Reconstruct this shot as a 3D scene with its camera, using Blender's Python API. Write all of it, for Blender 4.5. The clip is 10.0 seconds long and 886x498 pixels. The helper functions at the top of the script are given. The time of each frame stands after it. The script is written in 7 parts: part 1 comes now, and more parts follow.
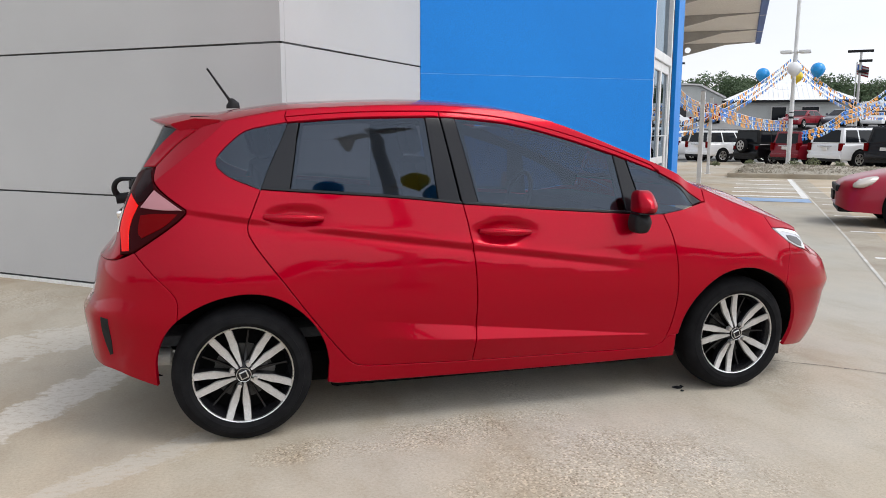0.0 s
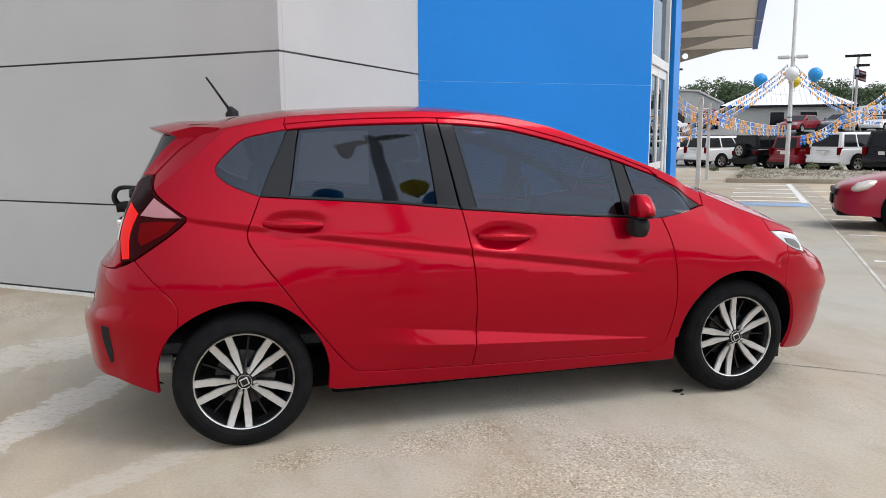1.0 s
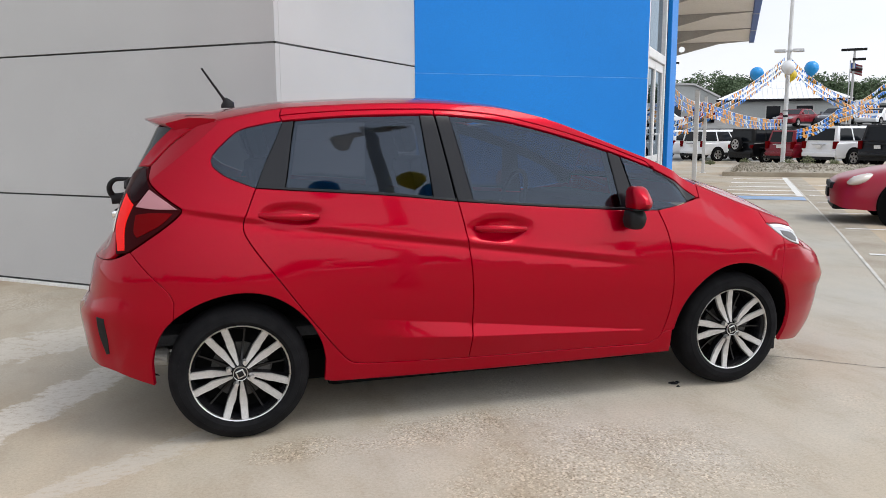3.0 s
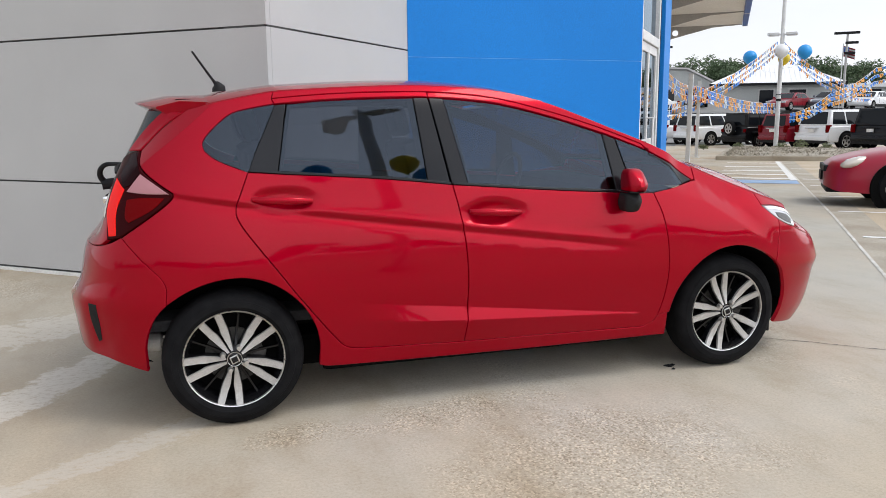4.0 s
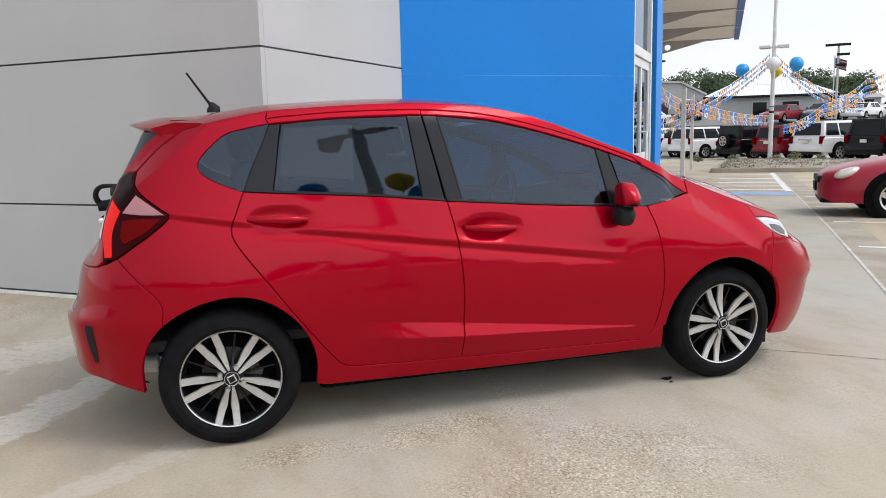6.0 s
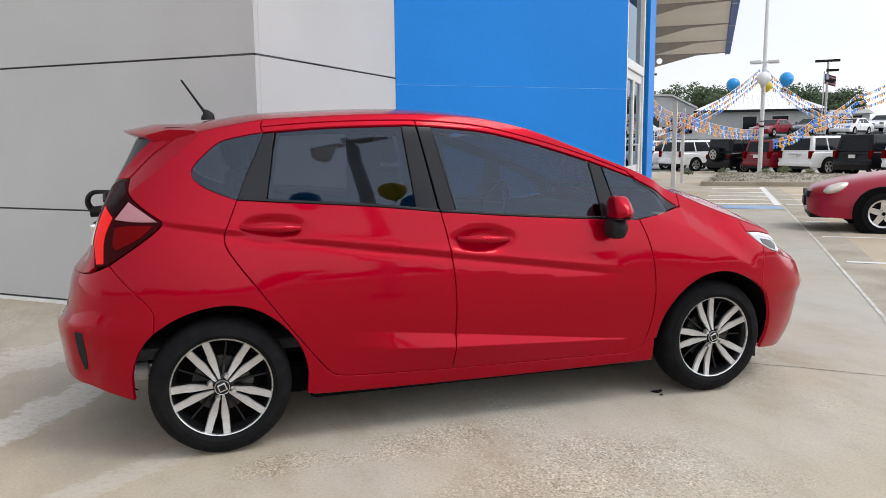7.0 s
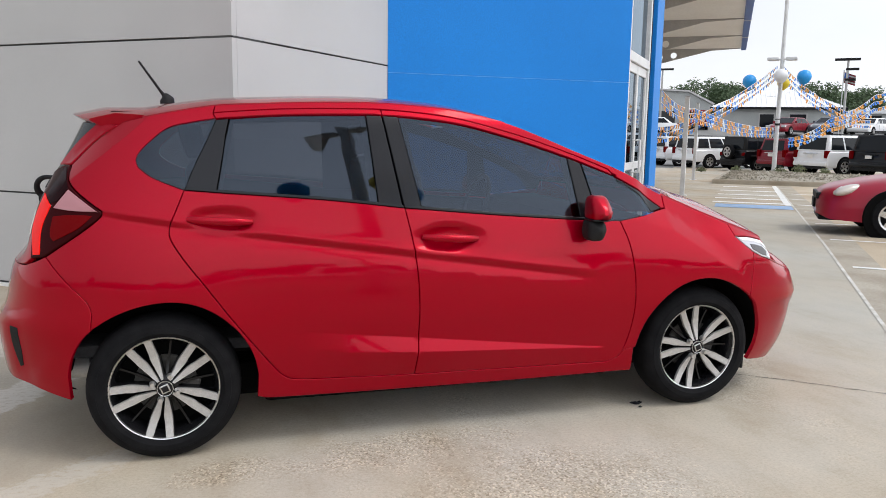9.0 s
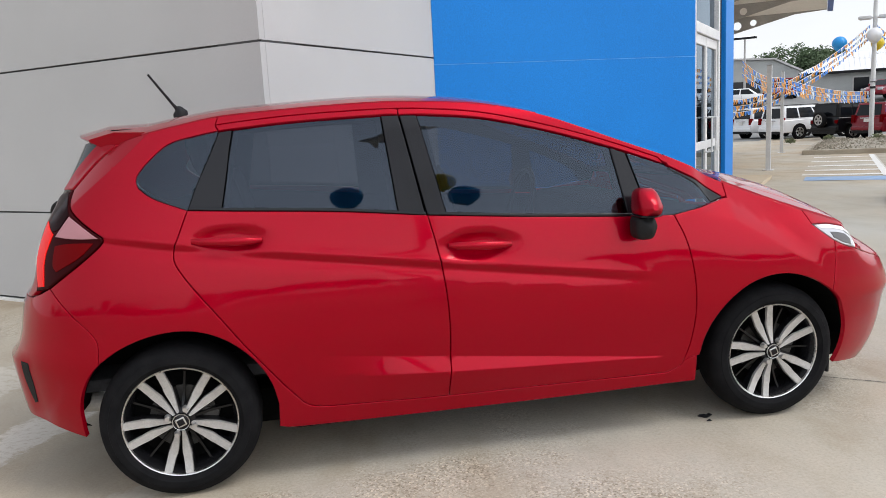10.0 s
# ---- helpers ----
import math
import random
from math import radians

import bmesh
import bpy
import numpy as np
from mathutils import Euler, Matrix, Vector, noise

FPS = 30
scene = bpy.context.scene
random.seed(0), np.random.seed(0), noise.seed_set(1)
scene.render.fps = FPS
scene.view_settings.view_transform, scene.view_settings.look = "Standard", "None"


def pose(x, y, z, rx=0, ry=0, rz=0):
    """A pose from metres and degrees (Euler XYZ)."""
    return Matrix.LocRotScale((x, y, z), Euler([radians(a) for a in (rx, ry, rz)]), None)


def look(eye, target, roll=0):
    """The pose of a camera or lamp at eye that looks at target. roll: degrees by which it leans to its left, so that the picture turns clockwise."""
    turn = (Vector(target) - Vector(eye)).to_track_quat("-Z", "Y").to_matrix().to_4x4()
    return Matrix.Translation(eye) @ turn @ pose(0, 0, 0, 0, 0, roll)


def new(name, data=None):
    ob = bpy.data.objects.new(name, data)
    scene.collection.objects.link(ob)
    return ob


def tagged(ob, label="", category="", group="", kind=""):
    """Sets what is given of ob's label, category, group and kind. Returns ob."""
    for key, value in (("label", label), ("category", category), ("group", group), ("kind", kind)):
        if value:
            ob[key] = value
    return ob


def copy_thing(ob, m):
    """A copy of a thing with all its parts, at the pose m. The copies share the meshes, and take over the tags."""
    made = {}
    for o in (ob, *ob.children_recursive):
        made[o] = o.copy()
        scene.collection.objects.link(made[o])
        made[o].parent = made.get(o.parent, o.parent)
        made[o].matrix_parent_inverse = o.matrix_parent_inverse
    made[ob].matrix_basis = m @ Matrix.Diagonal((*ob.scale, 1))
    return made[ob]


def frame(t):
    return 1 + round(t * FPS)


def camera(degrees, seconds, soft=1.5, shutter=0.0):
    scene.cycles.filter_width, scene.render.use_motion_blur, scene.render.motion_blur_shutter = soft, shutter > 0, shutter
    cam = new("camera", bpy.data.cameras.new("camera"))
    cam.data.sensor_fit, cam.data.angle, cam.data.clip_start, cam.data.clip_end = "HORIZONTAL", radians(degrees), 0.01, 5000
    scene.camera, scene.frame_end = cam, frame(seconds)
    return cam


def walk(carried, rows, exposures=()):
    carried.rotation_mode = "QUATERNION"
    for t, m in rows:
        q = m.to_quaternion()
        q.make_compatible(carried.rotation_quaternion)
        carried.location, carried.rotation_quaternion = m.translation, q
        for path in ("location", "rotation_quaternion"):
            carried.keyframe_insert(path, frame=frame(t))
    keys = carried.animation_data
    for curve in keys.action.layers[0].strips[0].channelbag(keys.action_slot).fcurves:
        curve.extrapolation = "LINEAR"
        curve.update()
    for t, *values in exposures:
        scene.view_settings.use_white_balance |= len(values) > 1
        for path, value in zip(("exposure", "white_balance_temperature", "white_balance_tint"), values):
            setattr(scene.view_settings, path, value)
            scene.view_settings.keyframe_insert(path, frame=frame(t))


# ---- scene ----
from mathutils.geometry import delaunay_2d_cdt

cam = camera(60.0, 10.0, soft=0.8)
PATH = [
    (0, (-1.321, -4.155, 1.366), (-0.776, -2.256, 1.058), 0.2),
    (0.5, (-1.329, -4.158, 1.367), (-0.79, -2.253, 1.078), -0.2),
    (1, (-1.321, -4.169, 1.357), (-0.775, -2.266, 1.069), -0.3),
    (1.5, (-1.32, -4.176, 1.357), (-0.79, -2.269, 1.071), -0.3),
    (2, (-1.321, -4.167, 1.354), (-0.789, -2.258, 1.089), -0.3),
    (2.5, (-1.321, -4.175, 1.356), (-0.783, -2.271, 1.065), -0.1),
    (3.8, (-1.32, -4.142, 1.334), (-0.743, -2.254, 1.008), -0.5),
    (4, (-1.319, -4.145, 1.334), (-0.751, -2.258, 0.994), -0.5),
    (4.5, (-1.308, -4.152, 1.334), (-0.741, -2.264, 0.997), -0.9),
    (5, (-1.308, -4.16, 1.341), (-0.736, -2.268, 1.032), -1.1),
    (5.5, (-1.309, -4.163, 1.336), (-0.736, -2.27, 1.039), -1.3),
    (6.8, (-1.323, -4.149, 1.342), (-0.724, -2.264, 1.044), -0.8),
    (7, (-1.325, -4.158, 1.344), (-0.723, -2.271, 1.069), -0.5),
    (7.5, (-1.33, -4.154, 1.34), (-0.731, -2.265, 1.066), -0.5),
    (8, (-1.338, -4.148, 1.342), (-0.701, -2.273, 1.061), -0.3),
    (8.5, (-1.302, -4.136, 1.349), (-0.674, -2.258, 1.063), -0.7),
    (8.7, (-1.267, -4.105, 1.361), (-0.675, -2.213, 1.094), -0.6),
    (9, (-1.057, -4.011, 1.352), (-0.486, -2.118, 1.052), 0.9),
    (9.2, (-0.960, -3.972, 1.365), (-0.463, -2.066, 1.022), 2.8),
    (9.5, (-0.863, -3.879, 1.364), (-0.465, -1.954, 0.99), 0.6),
    (9.8, (-0.789, -3.781, 1.370), (-0.454, -1.837, 1.043), -2.0),
    (10, (-0.757, -3.757, 1.378), (-0.397, -1.817, 1.056), -3.0),
]
walk(cam, [(t, look(eye, target, roll)) for t, eye, target, roll in PATH])

# ---- light: a bright, thinly overcast sky and a weak, wide sun ----
SUN_AZ, SUN_EL = radians(-38), radians(56)
world = bpy.data.worlds.new("world")
scene.world = world
world.use_nodes = True
wn, wl = world.node_tree.nodes, world.node_tree.links
wn.clear()
w_out, w_bg = wn.new("ShaderNodeOutputWorld"), wn.new("ShaderNodeBackground")
w_sky = wn.new("ShaderNodeTexSky")
w_sky.sky_type, w_sky.sun_disc = "NISHITA", False
w_sky.sun_elevation, w_sky.sun_rotation = SUN_EL, radians(90) - SUN_AZ
w_sky.dust_density = 4.0
w_gain = wn.new("ShaderNodeVectorMath")
w_gain.operation = "SCALE"
w_gain.inputs["Scale"].default_value = 0.10
w_co, w_noise = wn.new("ShaderNodeTexCoord"), wn.new("ShaderNodeTexNoise")
w_noise.inputs["Scale"].default_value, w_noise.inputs["Detail"].default_value = 2.2, 6
w_map = wn.new("ShaderNodeMapping")
w_map.inputs["Scale"].default_value = (1, 1, 2.6)
w_ramp = wn.new("ShaderNodeValToRGB")
w_ramp.color_ramp.elements[0].position, w_ramp.color_ramp.elements[0].color = 0.34, (0.80, 0.83, 0.88, 1)
w_ramp.color_ramp.elements[1].position, w_ramp.color_ramp.elements[1].color = 0.66, (0.93, 0.95, 0.98, 1)
w_mix = wn.new("ShaderNodeMix")
w_mix.data_type = "RGBA"
w_mix.inputs["Factor"].default_value = 0.85
wl.new(w_co.outputs["Generated"], w_map.inputs["Vector"])
wl.new(w_map.outputs["Vector"], w_noise.inputs["Vector"])
wl.new(w_noise.outputs["Fac"], w_ramp.inputs["Fac"])
wl.new(w_sky.outputs["Color"], w_gain.inputs[0])
wl.new(w_gain.outputs["Vector"], w_mix.inputs["A"])
wl.new(w_ramp.outputs["Color"], w_mix.inputs["B"])
# haze: the sky pales towards the horizon
w_split, w_fall, w_haze = wn.new("ShaderNodeSeparateXYZ"), wn.new("ShaderNodeValToRGB"), wn.new("ShaderNodeMix")
w_haze.data_type, w_haze.blend_type = "RGBA", "MULTIPLY"
w_haze.inputs["Factor"].default_value = 1.0
w_fall.color_ramp.elements[0].position, w_fall.color_ramp.elements[0].color = 0.05, (1.0, 1.0, 1.0, 1)
w_fall.color_ramp.elements[1].position, w_fall.color_ramp.elements[1].color = 0.95, (0.36, 0.38, 0.42, 1)
wl.new(w_co.outputs["Generated"], w_split.inputs["Vector"])
wl.new(w_split.outputs["Z"], w_fall.inputs["Fac"])
wl.new(w_mix.outputs["Result"], w_haze.inputs["A"])
wl.new(w_fall.outputs["Color"], w_haze.inputs["B"])
# the thin overcast is brightest round the hidden sun
w_dot, w_glow, w_veil = wn.new("ShaderNodeVectorMath"), wn.new("ShaderNodeMapRange"), wn.new("ShaderNodeVectorMath")
w_dot.operation, w_veil.operation = "DOT_PRODUCT", "SCALE"
w_dot.inputs[1].default_value = (math.cos(SUN_EL) * math.cos(SUN_AZ), math.cos(SUN_EL) * math.sin(SUN_AZ), math.sin(SUN_EL))
w_glow.interpolation_type = "SMOOTHSTEP"
for key, value in (("From Min", 0.0), ("From Max", 0.95), ("To Min", 0.62), ("To Max", 1.55)):
    w_glow.inputs[key].default_value = value
wl.new(w_co.outputs["Generated"], w_dot.inputs[0])
wl.new(w_dot.outputs["Value"], w_glow.inputs["Value"])
wl.new(w_haze.outputs["Result"], w_veil.inputs[0])
wl.new(w_glow.outputs["Result"], w_veil.inputs["Scale"])
wl.new(w_veil.outputs["Vector"], w_bg.inputs["Color"])
wl.new(w_bg.outputs["Background"], w_out.inputs["Surface"])
w_bg.inputs["Strength"].default_value = 1.95

sun = new("sun", bpy.data.lights.new("sun", "SUN"))
sun.data.energy, sun.data.angle, sun.data.color = 1.05, radians(20), (1.0, 0.96, 0.90)
sun.matrix_world = look((30 * math.cos(SUN_AZ), 30 * math.sin(SUN_AZ), 44.5), (0, 0, 0))
scene.view_settings.exposure = 0.04


# ---- materials ----
def material(name, colour, rough=0.5, metal=0.0, coat=0.0, spec=0.5):
    m = bpy.data.materials.new(name)
    m.use_nodes = True
    p = m.node_tree.nodes["Principled BSDF"]
    p.inputs["Base Color"].default_value = (*colour, 1)
    p.inputs["Roughness"].default_value, p.inputs["Metallic"].default_value = rough, metal
    p.inputs["Coat Weight"].default_value, p.inputs["Coat Roughness"].default_value = coat, 0.02
    p.inputs["Specular IOR Level"].default_value = spec
    return m


def add(m, kind, **values):
    n = m.node_tree.nodes.new(kind)
    for key, v in values.items():
        n.inputs[key.replace("_", " ")].default_value = v
    return n


def wire(m, a, b):
    m.node_tree.links.new(a, b)


def coords(m, scale=1.0, stretch=(1, 1, 1)):
    co, mp = m.node_tree.nodes.new("ShaderNodeTexCoord"), m.node_tree.nodes.new("ShaderNodeMapping")
    mp.inputs["Scale"].default_value = [scale * s for s in stretch]
    wire(m, co.outputs["Object"], mp.inputs["Vector"])
    return mp.outputs["Vector"]


def noise_node(m, scale, detail=5.0, rough=0.55, stretch=(1, 1, 1)):
    n = add(m, "ShaderNodeTexNoise", Scale=scale, Detail=detail, Roughness=rough)
    wire(m, coords(m, 1.0, stretch), n.inputs["Vector"])
    return n.outputs["Fac"]


def ramp(m, fac, stops):
    n = m.node_tree.nodes.new("ShaderNodeValToRGB")
    e = n.color_ramp.elements
    while len(e) < len(stops):
        e.new(0.5)
    for el, (pos, c) in zip(e, stops):
        el.position, el.color = pos, (*c, 1) if len(c) == 3 else c
    wire(m, fac, n.inputs["Fac"])
    return n.outputs["Color"]


def blend(m, fac, a, b, how="MIX"):
    n = m.node_tree.nodes.new("ShaderNodeMix")
    n.data_type, n.blend_type = "RGBA", how
    for key, v in (("Factor", fac), ("A", a), ("B", b)):
        if isinstance(v, (int, float)):
            n.inputs[key].default_value = v if key == "Factor" else (v, v, v, 1)
        elif isinstance(v, tuple):
            n.inputs[key].default_value = (*v, 1)
        else:
            wire(m, v, n.inputs[key])
    return n.outputs["Result"]


def bump(m, fac, strength=0.2, distance=0.01):
    n = add(m, "ShaderNodeBump", Strength=strength, Distance=distance)
    wire(m, fac, n.inputs["Height"])
    wire(m, n.outputs["Normal"], m.node_tree.nodes["Principled BSDF"].inputs["Normal"])


def tint(m, colour):
    wire(m, colour, m.node_tree.nodes["Principled BSDF"].inputs["Base Color"])


def speckled(name, a, b, scale, rough=0.8, relief=0.2, fine=None, stretch=(1, 1, 1)):
    """A surface that varies between two colours at two sizes, with fine relief."""
    m = material(name, a, rough)
    broad = ramp(m, noise_node(m, scale, 4, 0.6, stretch), [(0.35, a), (0.65, b)])
    grain = ramp(m, noise_node(m, fine or scale * 25, 3, 0.6), [(0.3, (0.86,) * 3), (0.7, (1.08,) * 3)])
    tint(m, blend(m, 1.0, broad, grain, "MULTIPLY"))
    bump(m, noise_node(m, fine or scale * 25, 4), relief, 0.004)
    return m


RED = material("red_paint", (0.36, 0.0003, 0.008), 0.34, 0.6, 1.0, 0.0)
for socket, value in (("Coat IOR", 1.265), ("Coat Roughness", 0.05)):
    RED.node_tree.nodes["Principled BSDF"].inputs[socket].default_value = value
flake = ramp(RED, noise_node(RED, 900, 1), [(0.35, (0.325, 0.0, 0.010)), (0.65, (0.380, 0.0, 0.014))])
tint(RED, flake)
BLACK_GLOSS = material("gloss_black_trim", (0.006, 0.006, 0.008), 0.2, 0, 0, 0.32)
BLACK = speckled("black_plastic", (0.011, 0.011, 0.012), (0.017, 0.017, 0.018), 30, 0.55, 0.15)
BLACK.node_tree.nodes["Principled BSDF"].inputs["Specular IOR Level"].default_value = 0.18
DARK = material("dark_underside", (0.006, 0.006, 0.006), 0.95, 0, 0, 0.05)
RUBBER = speckled("tyre_rubber", (0.006, 0.006, 0.007), (0.011, 0.011, 0.012), 14, 0.78, 0.25, 160)
RUBBER.node_tree.nodes["Principled BSDF"].inputs["Specular IOR Level"].default_value = 0.10
ALLOY = material("machined_alloy", (0.62, 0.61, 0.60), 0.28, 1.0)
wire(ALLOY, ramp(ALLOY, noise_node(ALLOY, 120, 3), [(0.3, (0.24,) * 3), (0.7, (0.36,) * 3)]), ALLOY.node_tree.nodes["Principled BSDF"].inputs["Roughness"])
WHEEL_BLACK = material("black_wheel_paint", (0.006, 0.006, 0.007), 0.25, 0.0, 0.0, 0.3)
BLADE = speckled("machined_blade", (0.46, 0.45, 0.44), (0.54, 0.525, 0.51), 60, 0.42, 0.03, 300)
BLADE.node_tree.nodes["Principled BSDF"].inputs["Metallic"].default_value = 0.55
DISC = speckled("worn_brake_disc", (0.035, 0.033, 0.03), (0.06, 0.055, 0.05), 30, 0.5, 0.1)
REAR_GLASS = material("rear_glass", (0.010, 0.011, 0.012), 0.04, 0.0, 0.0, 0.55)
CHROME = material("chrome", (0.75, 0.75, 0.76), 0.08, 1.0)
NUT = material("bright_nut_steel", (0.55, 0.54, 0.53), 0.3, 0.8)
SILENCER = speckled("dull_silencer_steel", (0.50, 0.49, 0.46), (0.60, 0.58, 0.55), 12, 0.4, 0.1)
STEEL = speckled("brake_steel", (0.20, 0.19, 0.18), (0.30, 0.28, 0.26), 30, 0.45, 0.1)
SEAT = speckled("seat_cloth", (0.02, 0.02, 0.022), (0.035, 0.035, 0.038), 40, 0.95, 0.3)
LENS_REFLECT = material("dark_lens_reflection", (0.012, 0.001, 0.002), 0.12, 0.0, 0.0, 0.07)
LENS_RED = material("red_lens", (0.90, 0.006, 0.003), 0.12, 0.0, 0.0, 0.2)
LENS_DARK = material("smoked_red_lens", (0.13, 0.001, 0.002), 0.10, 0.0, 0.0, 0.05)
LENS_RIM = material("dark_lamp_body", (0.030, 0.001, 0.002), 0.10, 0.0, 0.0, 0.05)
LENS_PINK = material("clear_pink_lens", (0.42, 0.19, 0.21), 0.12, 0.0, 0.2, 0.3)
LENS_CLEAR = material("clear_lamp_lens", (0.42, 0.42, 0.44), 0.12, 0.6, 1.0)
LENS_WARM = material("aged_lamp_lens", (0.56, 0.50, 0.44), 0.15, 0.2, 0.8)
LENS_STRIP = material("bright_lamp_strip", (0.80, 0.80, 0.82), 0.2, 0.3, 1.0)
LENS_SMOKE = material("lamp_housing", (0.05, 0.045, 0.045), 0.15, 0.3, 0.5)
WHITE_LENS = material("white_reverse_lens", (0.66, 0.62, 0.56), 0.15, 0.0, 1.0)


def glass(name, colour, ior=1.5, sheen=(1, 1, 1)):
    """A thin tinted pane: it lets tinted light through and mirrors by its angle."""
    m = bpy.data.materials.new(name)
    m.use_nodes = True
    n = m.node_tree.nodes
    n.clear()
    out, mix = n.new("ShaderNodeOutputMaterial"), n.new("ShaderNodeMixShader")
    see, mirror, facing = n.new("ShaderNodeBsdfTransparent"), n.new("ShaderNodeBsdfGlossy"), n.new("ShaderNodeLayerWeight")
    power, share = n.new("ShaderNodeMath"), n.new("ShaderNodeMath")
    see.inputs["Color"].default_value = (*colour, 1)
    mirror.inputs["Roughness"].default_value, mirror.inputs["Color"].default_value = 0.015, (*sheen, 1)
    facing.inputs["Blend"].default_value = 0.5
    f0 = ((ior - 1) / (ior + 1)) ** 2
    power.operation, share.operation = "POWER", "MULTIPLY_ADD"
    power.inputs[1].default_value, share.inputs[1].default_value, share.inputs[2].default_value = 5.0, 1 - f0, f0
    wire(m, facing.outputs["Facing"], power.inputs[0])
    wire(m, power.outputs["Value"], share.inputs[0])
    wire(m, share.outputs["Value"], mix.inputs["Fac"])
    wire(m, see.outputs["BSDF"], mix.inputs[1])
    wire(m, mirror.outputs["BSDF"], mix.inputs[2])
    wire(m, mix.outputs["Shader"], out.inputs["Surface"])
    return m


TINTED = glass("tinted_car_glass", (0.20, 0.21, 0.225), 1.64, (0.70, 0.82, 1.0))
SHOP_GLASS = glass("shop_glass", (0.025, 0.033, 0.04), 1.5, (0.75, 0.88, 1.0))

def math_node(m, how, a, b=0.0, c=None):
    n = m.node_tree.nodes.new("ShaderNodeMath")
    n.operation = how
    for i, v in enumerate((a, b, c)):
        if v is None:
            continue
        if isinstance(v, (int, float)):
            n.inputs[i].default_value = v
        else:
            wire(m, v, n.inputs[i])
    return n.outputs["Value"]


def patch_mask(m, x, y, rx, ry, turn, wobble=0.5, soft=0.35, scale=3.0):
    """1 inside a worn patch of the floor with a ragged edge, 0 outside; turn in degrees."""
    co = m.node_tree.nodes.new("ShaderNodeTexCoord")
    mp = m.node_tree.nodes.new("ShaderNodeMapping")
    mp.vector_type = "TEXTURE"
    mp.inputs["Location"].default_value = (x, y, 0)
    mp.inputs["Rotation"].default_value = (0, 0, radians(turn))
    mp.inputs["Scale"].default_value = (rx, ry, 1000)
    wire(m, co.outputs["Object"], mp.inputs["Vector"])
    ln = m.node_tree.nodes.new("ShaderNodeVectorMath")
    ln.operation = "LENGTH"
    wire(m, mp.outputs["Vector"], ln.inputs[0])
    ragged = math_node(m, "MULTIPLY_ADD", noise_node(m, scale, 7, 0.7), wobble * 2, -wobble)
    d = math_node(m, "ADD", ln.outputs["Value"], ragged)
    mr = m.node_tree.nodes.new("ShaderNodeMapRange")
    mr.interpolation_type = "SMOOTHSTEP"
    mr.inputs["From Min"].default_value, mr.inputs["From Max"].default_value = 1.0, 1.0 - soft
    wire(m, d, mr.inputs["Value"])
    return mr.outputs["Result"]


CONCRETE = material("concrete", (0.45, 0.41, 0.34), 0.85)
c_broad = ramp(CONCRETE, noise_node(CONCRETE, 0.42, 4, 0.55), [(0.32, (0.44, 0.345, 0.245)), (0.48, (0.445, 0.385, 0.295)), (0.66, (0.465, 0.43, 0.365))])
c_stain = ramp(CONCRETE, noise_node(CONCRETE, 1.5, 8, 0.66, (1.5, 0.8, 1)), [(0.30, (0.82, 0.77, 0.70)), (0.50, (1, 1, 1)), (0.70, (1.12, 1.11, 1.10))])
c_grain = ramp(CONCRETE, noise_node(CONCRETE, 70, 6, 0.8), [(0.25, (0.78, 0.76, 0.73)), (0.50, (1.0,) * 3), (0.75, (1.16, 1.16, 1.15))])
c_base = blend(CONCRETE, 1.0, blend(CONCRETE, 1.0, c_broad, c_stain, "MULTIPLY"), c_grain, "MULTIPLY")
# pale smears left by tyres and water, with darker and greyer patches
c_pale = patch_mask(CONCRETE, -2.13, 0.06, 0.16, 1.25, -27, 1.2, 0.35, 6.0)
c_pale2 = patch_mask(CONCRETE, -2.6, 1.0, 1.3, 0.26, 24, 1.4, 0.35, 7.0)
c_pale3 = patch_mask(CONCRETE, -1.75, -0.95, 0.85, 0.10, 35, 1.4, 0.4, 8.0)
c_break = ramp(CONCRETE, noise_node(CONCRETE, 22, 6, 0.75, (1.0, 1.6, 1)), [(0.33, (0.0,) * 3), (0.50, (1.0,) * 3)])
c_pale, c_pale2, c_pale3 = (math_node(CONCRETE, "MULTIPLY", c, c_break) for c in (c_pale, c_pale2, c_pale3))
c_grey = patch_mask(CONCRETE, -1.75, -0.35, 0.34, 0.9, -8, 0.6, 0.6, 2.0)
c_dull = patch_mask(CONCRETE, -2.7, 0.7, 1.7, 2.3, -15, 0.5, 0.8, 1.2)
c_walk = patch_mask(CONCRETE, 6.0, 4.5, 7.5, 4.2, 50, 0.25, 0.5, 0.5)
c_base = blend(CONCRETE, math_node(CONCRETE, "MULTIPLY", c_dull, 0.42), c_base, (0.285, 0.245, 0.185))
c_base = blend(CONCRETE, math_node(CONCRETE, "MULTIPLY", c_walk, 0.45), c_base, (0.42, 0.41, 0.36))
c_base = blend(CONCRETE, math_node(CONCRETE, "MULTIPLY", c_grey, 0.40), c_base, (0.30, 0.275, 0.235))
c_base = blend(CONCRETE, math_node(CONCRETE, "MULTIPLY", c_pale, 0.65), c_base, (0.66, 0.63, 0.57))
c_base = blend(CONCRETE, math_node(CONCRETE, "MULTIPLY", c_pale2, 0.45), c_base, (0.60, 0.58, 0.53))
c_base = blend(CONCRETE, math_node(CONCRETE, "MULTIPLY", c_pale3, 0.40), c_base, (0.60, 0.57, 0.51))
